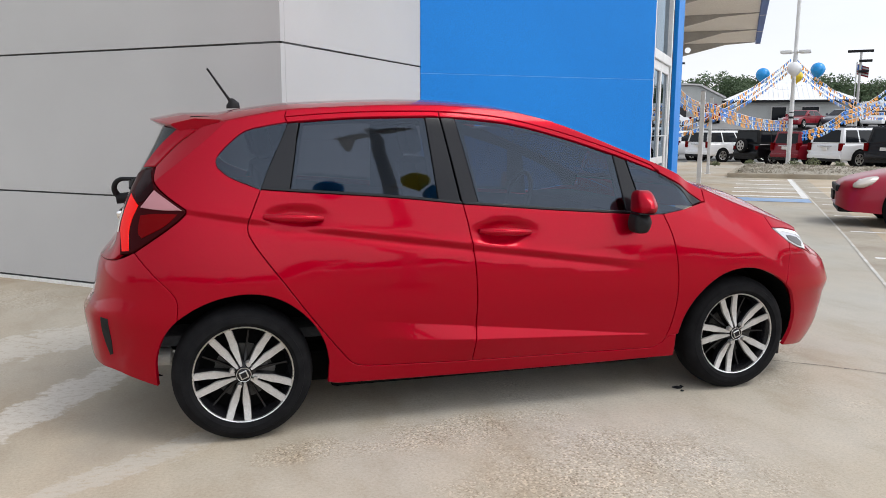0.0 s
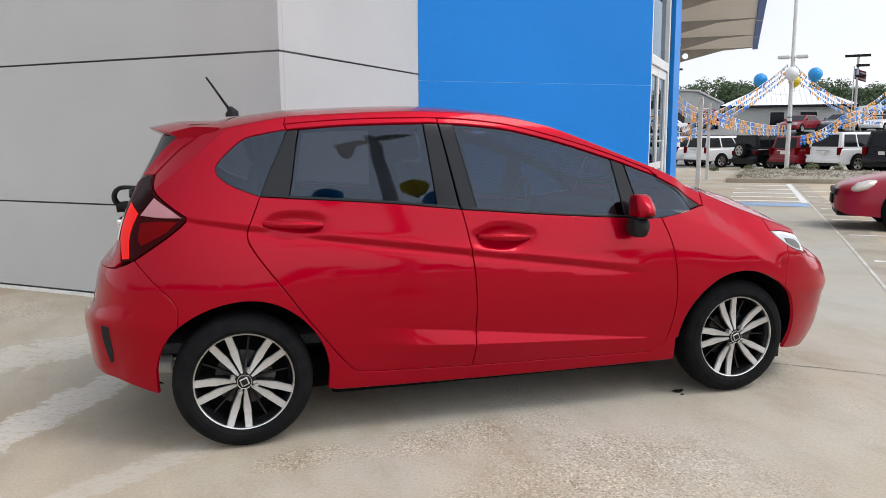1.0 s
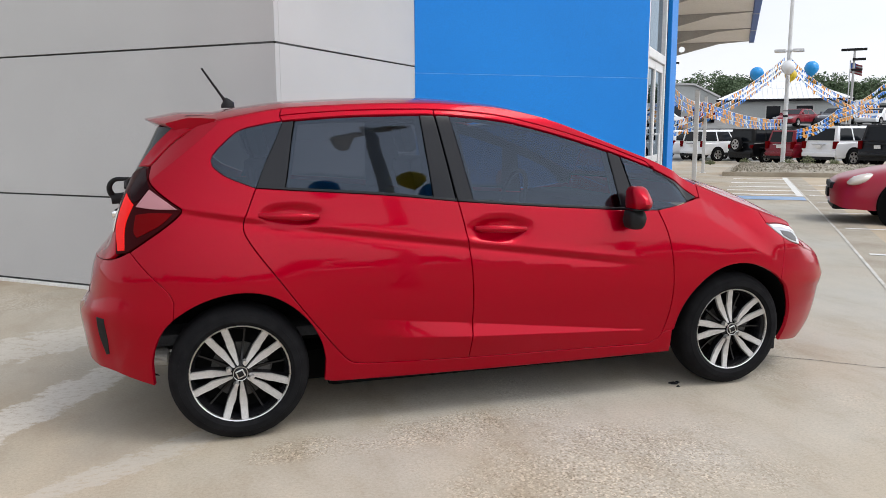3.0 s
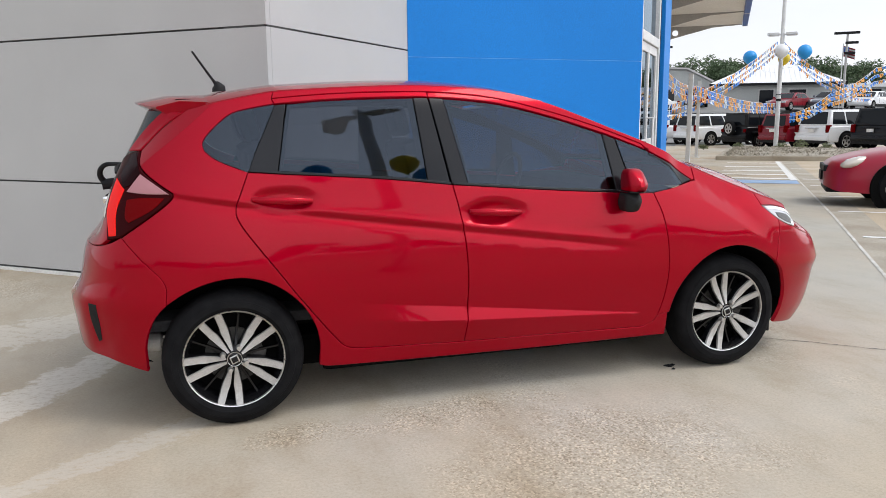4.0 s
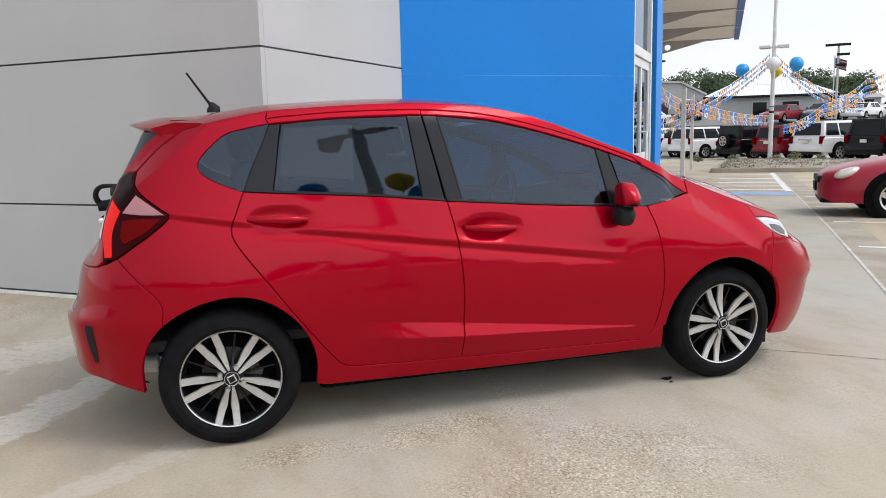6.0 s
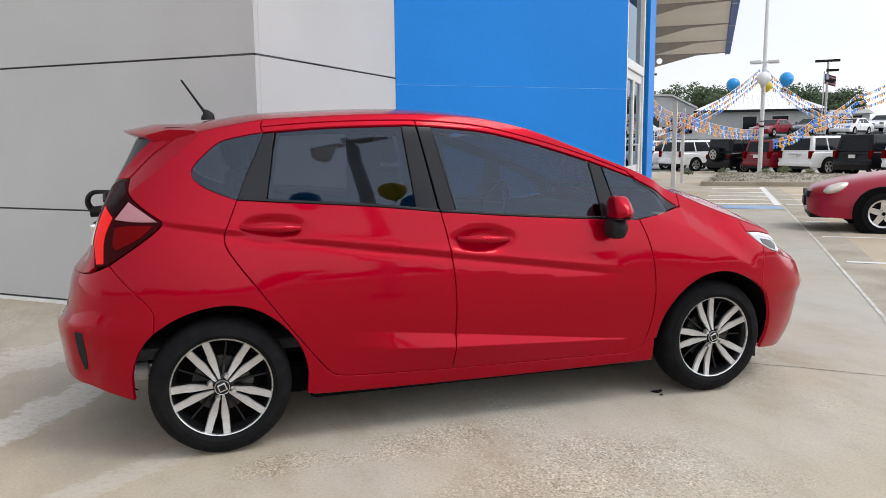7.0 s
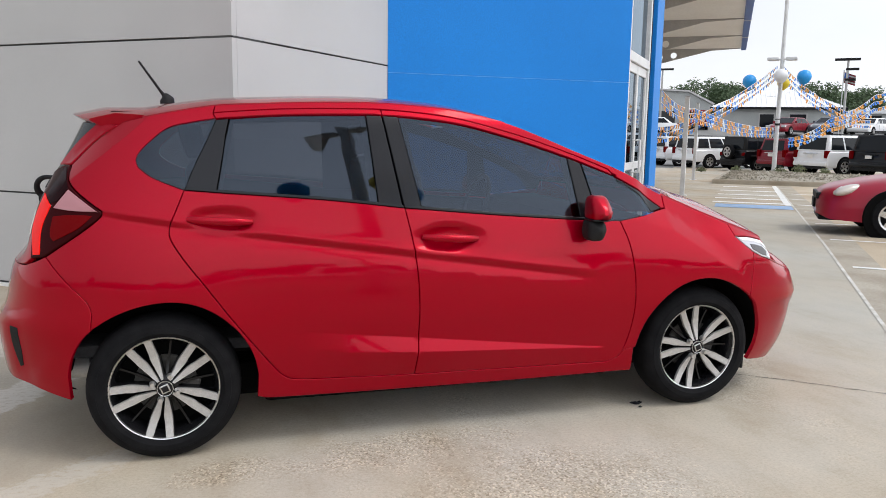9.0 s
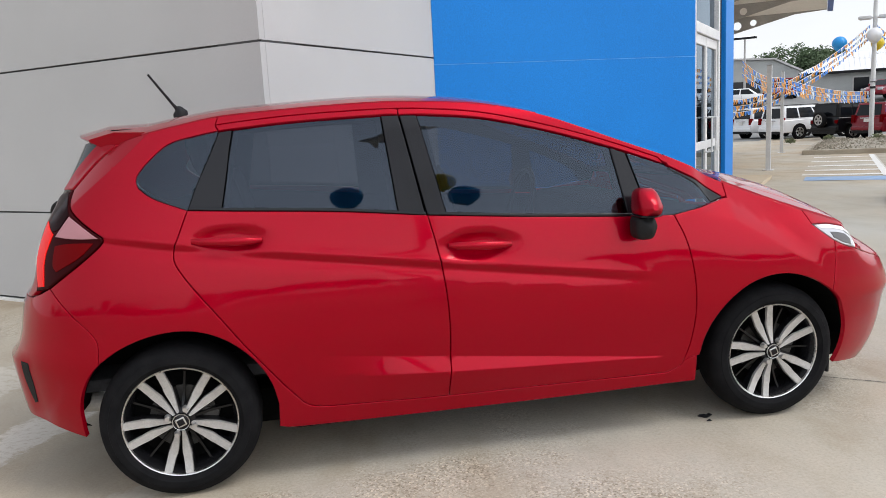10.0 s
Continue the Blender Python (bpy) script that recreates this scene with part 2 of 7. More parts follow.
# worn places where the stones show
c_stone = add(CONCRETE, "ShaderNodeTexVoronoi", Scale=125.0, Randomness=1.0)
wire(CONCRETE, coords(CONCRETE), c_stone.inputs["Vector"])
c_spots = ramp(CONCRETE, c_stone.outputs["Color"], [(0.16, (0.62, 0.57, 0.51)), (0.36, (0.98, 0.96, 0.94)), (0.64, (1.0, 1.0, 1.0)), (0.82, (1.42, 1.40, 1.36))])
c_w1 = patch_mask(CONCRETE, 0.15, -1.55, 0.95, 0.72, 12, 0.9, 0.8, 2.6)
c_w2 = patch_mask(CONCRETE, -0.35, -0.95, 0.80, 0.26, 5, 1.0, 0.8, 3.5)
c_w3 = patch_mask(CONCRETE, -1.05, -1.0, 0.28, 0.16, 5, 0.9, 0.7, 4.0)
c_worn = math_node(CONCRETE, "MAXIMUM", math_node(CONCRETE, "MAXIMUM", c_w1, c_w2), c_w3)
c_any = math_node(CONCRETE, "MAXIMUM", c_worn, math_node(CONCRETE, "MULTIPLY", ramp(CONCRETE, noise_node(CONCRETE, 0.8, 5, 0.6), [(0.56, (0, 0, 0)), (0.68, (1, 1, 1))]), 0.6))
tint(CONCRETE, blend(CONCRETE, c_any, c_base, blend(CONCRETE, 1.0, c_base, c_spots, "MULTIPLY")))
c_high = math_node(CONCRETE, "MULTIPLY_ADD", math_node(CONCRETE, "MULTIPLY", c_stone.outputs["Distance"], c_any), -1.6, noise_node(CONCRETE, 90, 5))
bump(CONCRETE, c_high, 0.35, 0.004)

ASPHALT = speckled("grey_asphalt_lot", (0.17, 0.17, 0.165), (0.24, 0.235, 0.225), 0.5, 0.9, 0.3, 30)
LOT = speckled("tan_lot_concrete", (0.46, 0.365, 0.25), (0.54, 0.455, 0.335), 0.6, 0.88, 0.25, 60)
KERB = speckled("kerb_concrete", (0.33, 0.28, 0.21), (0.44, 0.39, 0.31), 1.5, 0.85, 0.3, 40)
WALL = speckled("grey_wall_panel", (0.485, 0.48, 0.475), (0.52, 0.515, 0.51), 0.9, 0.75, 0.10, 160)
JOINT = material("dark_joint", (0.06, 0.06, 0.06), 0.9)
BLUE = speckled("blue_metal_panel", (0.004, 0.195, 0.62), (0.006, 0.215, 0.67), 0.5, 0.5, 0.02, 90)
BLUE.node_tree.nodes["Principled BSDF"].inputs["Specular IOR Level"].default_value = 0.25
BLUE_DARK = speckled("blue_fascia", (0.030, 0.11, 0.42), (0.035, 0.13, 0.46), 0.8, 0.45, 0.05, 60)
ALUMINIUM = speckled("brushed_aluminium", (0.62, 0.62, 0.62), (0.70, 0.70, 0.70), 4, 0.4, 0.05, 80)
SOFFIT = speckled("canopy_panel", (0.78, 0.76, 0.73), (0.84, 0.82, 0.80), 0.7, 0.7, 0.05, 40)
BRACKET = speckled("canopy_bracket_paint", (0.40, 0.39, 0.38), (0.47, 0.46, 0.45), 1.5, 0.6, 0.05, 40)
POLE = speckled("pale_pole_paint", (0.60, 0.60, 0.60), (0.70, 0.70, 0.69), 3, 0.5, 0.05, 40)
PAINT_WHITE = speckled("white_line_paint", (0.74, 0.73, 0.69), (0.84, 0.83, 0.80), 5, 0.8, 0.2, 60)
PAINT_WORN = speckled("worn_line_paint", (0.45, 0.42, 0.35), (0.72, 0.70, 0.65), 6, 0.85, 0.2, 60)
SEAM_BLUE = material("pale_blue_seam", (0.10, 0.36, 0.80), 0.6)
PAINT_BLUE = speckled("blue_line_paint", (0.22, 0.36, 0.58), (0.34, 0.45, 0.62), 3, 0.8, 0.2, 60)
MULCH = speckled("dry_ground_cover", (0.24, 0.21, 0.155), (0.46, 0.42, 0.35), 14, 0.95, 0.6, 40)
GRASS = speckled("grass", (0.06, 0.09, 0.03), (0.12, 0.14, 0.06), 0.4, 0.95, 0.5, 20)
LEAF = speckled("foliage", (0.06, 0.10, 0.045), (0.12, 0.17, 0.085), 0.5, 0.75, 0.2, 8)
SHRUB = speckled("dull_shrub_leaf", (0.09, 0.11, 0.045), (0.17, 0.18, 0.085), 3, 0.85, 0.2, 20)
BARK = speckled("bark", (0.09, 0.07, 0.05), (0.15, 0.12, 0.09), 3, 0.95, 0.6, 30)
SIDING = speckled("grey_siding", (0.36, 0.37, 0.36), (0.42, 0.43, 0.42), 0.4, 0.75, 0.05, 20)
ROOF_WHITE = speckled("white_metal_roof", (0.80, 0.80, 0.80), (0.86, 0.86, 0.86), 0.3, 0.45, 0.05, 10)
DARK_OPENING = material("dark_opening", (0.02, 0.02, 0.022), 0.5)
CAR_WHITE = material("white_car_paint", (0.82, 0.82, 0.83), 0.3, 0, 0.8)
CAR_DARK = material("dark_car_paint", (0.004, 0.0045, 0.006), 0.3, 0, 0.2, 0.2)
CAR_GREY = material("grey_car_paint", (0.10, 0.11, 0.13), 0.3, 0.2, 0.8)
CAR_MAROON = material("maroon_car_paint", (0.20, 0.004, 0.014), 0.3, 0, 0.25, 0.25)
CAR_RED = material("faded_red_car_paint", (0.33, 0.006, 0.026), 0.30, 0, 0.35, 0.3)
CAR_RED.node_tree.nodes["Principled BSDF"].inputs["Coat Roughness"].default_value = 0.16
CAR_GLASS = material("dark_car_window", (0.008, 0.010, 0.013), 0.06, 0, 0, 0.2)
BALLOON_BLUE = material("blue_balloon", (0.02, 0.30, 0.72), 0.25)
BALLOON_WHITE = material("white_balloon", (0.80, 0.80, 0.80), 0.3)
BALLOON_YELLOW = material("yellow_balloon", (0.75, 0.55, 0.03), 0.3)
FLAG_BLUE, FLAG_ORANGE, FLAG_LIGHT = (material(n, c, 0.5) for n, c in (
    ("blue_pennant", (0.01, 0.16, 0.56)), ("orange_pennant", (0.62, 0.25, 0.02)), ("pale_pennant", (0.50, 0.58, 0.66))))


# ---- mesh helpers ----
def mesh_object(name, verts, faces, mat, parent=None, label="", smooth=False, normals=None):
    me = bpy.data.meshes.new(name)
    me.from_pydata([tuple(map(float, v)) for v in verts], [], [tuple(map(int, f)) for f in faces])
    me.materials.append(mat)
    if smooth:
        me.shade_smooth()
    me.update()
    if normals is not None:
        me.normals_split_custom_set_from_vertices([tuple(map(float, n)) for n in normals])
    ob = new(name, me)
    if parent is not None:
        ob.parent = parent
    if label:
        ob["label"] = label
    return ob


def part(name, bm, mat, parent, label="", smooth=False):
    me = bpy.data.meshes.new(name)
    bmesh.ops.recalc_face_normals(bm, faces=bm.faces)
    bm.to_mesh(me)
    bm.free()
    me.materials.append(mat)
    if smooth:
        me.shade_smooth()
        me.set_sharp_from_angle(angle=radians(38))
    ob = new(name, me)
    if parent is not None:
        ob.parent = parent
    if label:
        ob["label"] = label
    return ob


def thing(name, label, category, group="", kind="", m=None):
    ob = tagged(new(name), label, category, group, kind)
    if m is not None:
        ob.matrix_world = m
    return ob


def box(bm, lo, hi, bevel=0.0, m=None):
    """A box between two corners, its edges rounded."""
    got = bmesh.ops.create_cube(bm, size=1)["verts"]
    for v in got:
        v.co = Vector([lo[i] + (v.co[i] + 0.5) * (hi[i] - lo[i]) for i in range(3)])
    if bevel:
        edges = list({e for v in got for e in v.link_edges})
        r = bmesh.ops.bevel(bm, geom=edges, offset=bevel, segments=2, affect="EDGES", profile=0.6)
        got = list({v for f in r["faces"] for v in f.verts} | {v for v in got if v.is_valid})
    if m is not None:
        bmesh.ops.transform(bm, matrix=m, verts=[v for v in got if v.is_valid])
    return bm


def tube(bm, points, radii, sides=10, caps=True):
    """A round tube through points with a radius at each."""
    pts = [Vector(p) for p in points]
    rings = []
    for i, p in enumerate(pts):
        d = (pts[min(i + 1, len(pts) - 1)] - pts[max(i - 1, 0)]).normalized()
        a = d.orthogonal().normalized() if i == 0 else (rings_a - d * rings_a.dot(d)).normalized()
        rings_a = a
        b = d.cross(a)
        r = radii[i] if hasattr(radii, "__len__") else radii
        rings.append([bm.verts.new(p + (a * math.cos(k * math.tau / sides) + b * math.sin(k * math.tau / sides)) * r) for k in range(sides)])
    for r0, r1 in zip(rings, rings[1:]):
        for k in range(sides):
            bm.faces.new((r0[k], r0[(k + 1) % sides], r1[(k + 1) % sides], r1[k]))
    if caps:
        bm.faces.new(rings[0][::-1])
        bm.faces.new(rings[-1])
    return bm


def revolve(bm, profile, sides=48, axis="y"):
    """A surface of revolution about the y axis: profile of (radius, y)."""
    rings = []
    for r, h in profile:
        rings.append([bm.verts.new((r * math.cos(k * math.tau / sides), h, r * math.sin(k * math.tau / sides))) for k in range(sides)])
    for r0, r1 in zip(rings, rings[1:]):
        for k in range(sides):
            bm.faces.new((r0[k], r0[(k + 1) % sides], r1[(k + 1) % sides], r1[k]))
    return bm


def prism(bm, outline, lo, hi, axis="z", m=None):
    """An outline of 2D points drawn out between lo and hi along an axis."""
    place = {"z": lambda a, b, c: (a, b, c), "y": lambda a, b, c: (a, c, b), "x": lambda a, b, c: (c, a, b)}[axis]
    low = [bm.verts.new(place(a, b, lo)) for a, b in outline]
    high = [bm.verts.new(place(a, b, hi)) for a, b in outline]
    n = len(outline)
    bm.faces.new(low[::-1])
    bm.faces.new(high)
    for k in range(n):
        bm.faces.new((low[k], low[(k + 1) % n], high[(k + 1) % n], high[k]))
    if m is not None:
        bmesh.ops.transform(bm, matrix=m, verts=low + high)
    return bm


def spline(points, n=10):
    """A smooth open curve through 2D points."""
    p = np.array(points, float)
    if len(p) < 3:
        return [tuple(p[0] + (p[-1] - p[0]) * t) for t in np.linspace(0, 1, n + 1)]
    q = np.vstack([2 * p[0] - p[1], p, 2 * p[-1] - p[-2]])
    out = []
    for i in range(1, len(q) - 2):
        a, b, c, d = q[i - 1], q[i], q[i + 1], q[i + 2]
        for t in np.linspace(0, 1, n, endpoint=False):
            out.append(tuple(0.5 * (2 * b + (c - a) * t + (2 * a - 5 * b + 4 * c - d) * t * t + (3 * b - a - 3 * c + d) * t**3)))
    return out + [tuple(p[-1])]


def outline(*curves):
    """One closed outline from smooth curves that meet end to end."""
    out = []
    for c in curves:
        for q in spline(c):
            if not out or math.dist(out[-1], q) > 1e-4:
                out.append(q)
    if math.dist(out[0], out[-1]) < 1e-4:
        out.pop()
    return out


def arc(cx, cz, r, a0, a1, n=9, rz=None):
    return [(cx + r * math.cos(radians(a)), cz + (rz or r) * math.sin(radians(a))) for a in np.linspace(a0, a1, n)]


def inset(poly, d):
    """A closed outline drawn inward by d."""
    p = np.array(poly)
    area = 0.5 * np.sum(p[:, 0] * np.roll(p[:, 1], -1) - p[:, 1] * np.roll(p[:, 0], -1))
    t0, t1 = p - np.roll(p, 1, 0), np.roll(p, -1, 0) - p
    t0, t1 = t0 / np.linalg.norm(t0, axis=1)[:, None], t1 / np.linalg.norm(t1, axis=1)[:, None]
    n0, n1 = np.stack([-t0[:, 1], t0[:, 0]], 1), np.stack([-t1[:, 1], t1[:, 0]], 1)
    n = n0 + n1
    n = n / np.maximum(np.linalg.norm(n, axis=1)[:, None], 0.4)
    k = 1 / np.maximum(np.sum(n * n0, axis=1), 0.5)
    return p + n * (np.minimum(k, 1.6) * d * np.sign(area))[:, None]


# the hatchback's form: u runs along the flank (equal to x between the axles, then round the corners), z is the height
SEC_Z = [0.10, 0.16, 0.22, 0.30, 0.45, 0.60, 0.70, 0.80, 0.90, 1.0, 1.10, 1.20, 1.30, 1.40, 1.48, 1.60]
SEC_Y = [0.72, 0.775, 0.80, 0.818, 0.842, 0.855, 0.8535, 0.845, 0.828, 0.804, 0.7725, 0.738, 0.7005, 0.660, 0.608, 0.50]
END_Z = [0.10, 0.20, 0.30, 0.45, 0.55, 0.65, 0.75, 0.85, 0.95, 1.10, 1.30, 1.45, 1.60]
FRONT_Z = [0.10, 0.20, 0.30, 0.40, 0.47, 0.53, 0.58, 0.66, 0.75, 0.85, 0.95, 1.10, 1.30, 1.60]
FRONT_X = [1.94, 2.015, 2.06, 2.078, 2.086, 2.100, 2.088, 2.045, 2.005, 1.94, 1.86, 1.76, 1.70, 1.70]
REAR_X = [-1.84, -1.88, -1.92, -1.942, -1.952, -1.925, -1.905, -1.875, -1.85, -1.79, -1.68, -1.60, -1.5]


def smooth_table(xs, ys):
    """A smooth curve through a table of values (monotone cubic)."""
    xs, ys = np.array(xs, float), np.array(ys, float)
    d = np.diff(ys) / np.diff(xs)
    m = np.concatenate([[d[0]], np.where(d[1:] * d[:-1] > 0, 2 * d[1:] * d[:-1] / (d[1:] + d[:-1] + 1e-12), 0), [d[-1]]])

    def f(x):
        x = np.clip(x, xs[0], xs[-1])
        i = np.clip(np.searchsorted(xs, x) - 1, 0, len(xs) - 2)
        h = xs[i + 1] - xs[i]
        t = (x - xs[i]) / h
        return ((2 * t**3 - 3 * t**2 + 1) * ys[i] + (t**3 - 2 * t**2 + t) * h * m[i]
                + (3 * t**2 - 2 * t**3) * ys[i + 1] + (t**3 - t**2) * h * m[i + 1])
    return f


section, front_end, rear_end = smooth_table(SEC_Z, SEC_Y), smooth_table(FRONT_Z, FRONT_X), smooth_table(END_Z, REAR_X)
FLAT_F, FLAT_R = 0.9, -1.0
HANDLES = ((-1.035, 0.98), (-0.065, 0.89))


def corner_table(length, n):
    """Arc length round a rounded corner in plan, against its two unit coordinates."""
    a = np.linspace(0, math.pi / 2, 400)
    px, py = np.sin(a) ** (2 / n), np.cos(a) ** (2 / n)
    s = np.concatenate([[0], np.cumsum(np.hypot(np.diff(px) * length, np.diff(py) * 0.83))])
    return s, px, py


CORNER_F, CORNER_R = corner_table(1.18, 3.5), corner_table(0.985, 3.6)


def step(a, b, x):
    t = np.clip((x - a) / (b - a), 0, 1)
    return t * t * (3 - 2 * t)


def flank(u, z):
    """The point of the right flank at (u, z): x, y, z with y negative."""
    u, z = np.asarray(u, float), np.asarray(z, float)
    ff, fr = np.clip(u - FLAT_F, 0, None), np.clip(FLAT_R - u, 0, None)
    gx, gy = np.interp(ff, CORNER_F[0], CORNER_F[1]), np.interp(ff, CORNER_F[0], CORNER_F[2])
    hx, hy = np.interp(fr, CORNER_R[0], CORNER_R[1]), np.interp(fr, CORNER_R[0], CORNER_R[2])
    x = np.clip(u, FLAT_R, FLAT_F) + gx * (front_end(z) - FLAT_F) + hx * (rear_end(z) - FLAT_R)
    x = x + 0.050 * step(-1.90, -2.14, u) * step(0.77, 0.90, z) - 0.13 * step(1.69, 1.95, u) * step(0.64, 0.80, z)
    x = x - 0.022 * step(0.60, 0.565, z) * step(-1.86, -1.97, u) * step(0.22, 0.34, z)
    shoulder = 0.13 * step(0.7, 1.35, u) + 0.16 * step(1.3, 2.0, u)
    y = section(np.where(z > 0.75, z + shoulder * step(0.75, 0.95, z), z))
    y = y * gy * hy
    # arches stand a little proud
    for cx in (-1.265, 1.265):
        r = np.hypot(u - cx, z - 0.30)
        y = y + 0.005 * np.exp(-((r - 0.36) / 0.10) ** 2) * step(0.05, 0.3, z)
    # the crease through the handles, with a hollow under it
    zc = 0.80 - 0.14 * u
    k = (1 - step(0.30, 0.75, u)) * step(-1.9, -1.3, u)
    q = (z - zc) / 0.019
    bowl = sum(np.exp(-(((u - hu) / 0.150) ** 2 + ((z - hz - 0.003) / 0.052) ** 2) ** 2) for hu, hz in HANDLES)
    y = y + k * (1 - 0.85 * bowl) * (0.0065 * np.exp(-(q - 0.7) ** 2) - 0.0095 * np.exp(-(q + 0.8) ** 2))
    # the folded corner of the front bumper
    y = y + 0.008 * np.exp(-((z - 0.53) / 0.035) ** 2) * step(1.62, 1.85, u) * step(2.3, 2.0, u)
    # bowls behind the handles
    y = y - 0.019 * bowl
    # the wedge over the sill
    zw, zl = 0.435 - 0.115 * u, 0.388 - 0.055 * u
    deep = np.clip(zw - zl, 0, 0.075)
    y = y + 0.58 * step(-0.90, -0.10, u) * np.clip(zw - z, 0, deep) * np.clip((z - 0.27) / np.maximum(zl - 0.27, 0.02), 0, 1)
    # the folded edge of the rear pillar, and the soft fold over the front wing
    fold = np.clip(-1.5 - (1.37 - z) * 1.26 - u, 0, 0.16)
    y = y - 0.28 * fold * step(1.02, 1.14, z)
    wing = np.clip(z - 0.925 + 0.2 * (u - 1.0) + 0.4 * np.clip(u - 1.1, 0, None), 0, 0.10)
    y = y - 0.30 * wing * step(0.86, 1.0, u) * step(1.55, 1.30, u)
    return np.stack([x, -y, z + 0 * u], -1)


def flank_normal(u, z):
    e = 1e-3
    a = flank(u + e, z) - flank(u - e, z)
    b = flank(u, z + e) - flank(u, z - e)
    n = np.cross(a, b)
    return n / (np.linalg.norm(n, axis=-1, keepdims=True) + 1e-12)


# ---- the ground and the building, in axes a (along the shop front) and b (out from it) ----
AX, BX = Vector((0.634, 0.774, 0)).normalized(), Vector((0.774, -0.634, 0)).normalized()


def ab(a, b, z=0.0):
    return AX * a + BX * b + Vector((0, 0, z))


TO_AB = Matrix(((AX.x, BX.x, 0, 0), (AX.y, BX.y, 0, 0), (0, 0, 1, 0), (0, 0, 0, 1)))


def height(x, y):
    d = (x + 1.3) * 0.276 + (y + 4.15) * 0.961
    h = 0.10 * step(0.7, 2.3, y) * (1 - step(0.5, 3.0, x))
    return h - 0.0145 * np.clip(d - 10, 0, 31) + 2.75 * step(50, 76, d)


def flat_sheet(name, a0, a1, b0, b1, mat, lift=0.004, cuts=6, parent=None):
    """A thin painted or laid strip that follows the ground."""
    vs, fs = [], []
    for i in range(cuts + 1):
        for b in (b0, b1):
            p = ab(a0 + (a1 - a0) * i / cuts, skew(a0 + (a1 - a0) * i / cuts, b))
            vs.append((p.x, p.y, float(height(p.x, p.y)) + lift))
    for i in range(cuts):
        k = 2 * i
        fs.append((k, k + 1, k + 3, k + 2))
    return mesh_object(name, vs, fs, mat, parent)


KERB_B = 2.42


def skew(a, b):
    """The edge line runs a little askew to the shop front."""
    return b + (0.25 - 0.0225 * min(max(a, -14), 30)) * max(0.0, 1 - abs(b - KERB_B) / 9)



def build_ground():
    aa = sorted(set(np.concatenate([np.linspace(-700, -30, 12), np.arange(-30, -6, 3), np.arange(-6, 10, 0.5), np.arange(10, 30, 1.0), np.arange(30, 100, 2.0), np.linspace(100, 900, 14)]).round(3)))
    bb = sorted(set(np.concatenate([np.linspace(-700, -40, 12), np.arange(-40, -8, 4), np.arange(-8, 2, 0.5), [KERB_B, KERB_B + 0.42], np.arange(3.5, 12, 1.0), np.arange(12, 60, 4), np.linspace(60, 800, 14)]).round(3)))
    vs = []
    for a in aa:
        for b in bb:
            p = ab(a, skew(a, b))
            vs.append((p.x, p.y, float(height(p.x, p.y))))
    n = len(bb)
    fs, ids = [], []
    for i in range(len(aa) - 1):
        for j in range(n - 1):
            fs.append((i * n + j, (i + 1) * n + j, (i + 1) * n + j + 1, i * n + j + 1))
            p = ab((aa[i] + aa[i + 1]) / 2, (bb[j] + bb[j + 1]) / 2)
            d = (p.x + 1.3) * 0.276 + (p.y + 4.15) * 0.961
            mid = (bb[j] + bb[j + 1]) / 2
            # the unseen lot behind the viewer is darkened to dim the paint's reflections
            ids.append(3 if d > 92 or d < -90 or abs(mid) > 90 else 4 if d > 45 or (mid > 13 and d < 25) else 1 if KERB_B < mid < KERB_B + 0.42 and aa[i] < 23.5 else 2 if mid > KERB_B and aa[i] < 23.5 else 0)
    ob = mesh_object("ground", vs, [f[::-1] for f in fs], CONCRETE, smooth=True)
    for m in (KERB, LOT, GRASS, ASPHALT):
        ob.data.materials.append(m)
    ob.data.polygons.foreach_set("material_index", ids)
    return tagged(ob, "pale stained concrete forecourt and parking lot", "ground", kind="structure")


build_ground()


def crack(name, points, width, label):
    """A thin wandering crack or joint in the concrete."""
    rnd = random.Random(name)
    vs, fs = [], []
    pts = [Vector(p) for p in points]
    line = [pts[i].lerp(pts[i + 1], t / 12) for i in range(len(pts) - 1) for t in range(12)] + [pts[-1]]
    for i, p in enumerate(line):
        w = width * rnd.uniform(0.4, 1.0)
        q = p + Vector((rnd.uniform(-1, 1), rnd.uniform(-1, 1))) * 0.006
        h = float(height(q.x, q.y)) + 0.003
        vs += [(q.x, q.y - w, h), (q.x, q.y + w, h)]
        if i:
            k = 2 * i
            fs.append((k - 2, k, k + 1, k - 1))
    tagged(mesh_object(name, vs, fs, JOINT), label, "crack", kind="structure")


crack("pavement_joint", [(1.30, -0.05), (2.03, -0.59), (2.27, -0.81), (2.9, -1.35), (4.2, -2.5)], 0.005, "thin dark joint across the concrete")
flat_sheet("white_edge_line", -14, 23.5, KERB_B - 0.014, KERB_B + 0.018, PAINT_WORN, cuts=30)["kind"] = "structure"
for a in (5.3, 7.75, 10.2, 12.65):
    tagged(flat_sheet("parking_line", a, a + 0.10, KERB_B + 0.12, 7.4, PAINT_WHITE, 0.005, 2), "faded white parking line on tan concrete", "parking line", "parking bay lines", "structure")
for a in (14.6, 16.1, 17.8, 19.8, 22.2):
    tagged(flat_sheet("hatch_line", a, a + 0.34, 0.75, KERB_B - 0.05, PAINT_WHITE, 0.005, 2), "white hatching line of the access aisle", "hatch line", "access aisle hatching", "structure")
for a in (14.6, 16.6, 19.0):
    tagged(flat_sheet("parking_line", a, a + 0.16, KERB_B + 0.1, 7.0, PAINT_WHITE, 0.005, 2), "faded white parking line on tan concrete", "parking line", "parking bay lines", "structure")
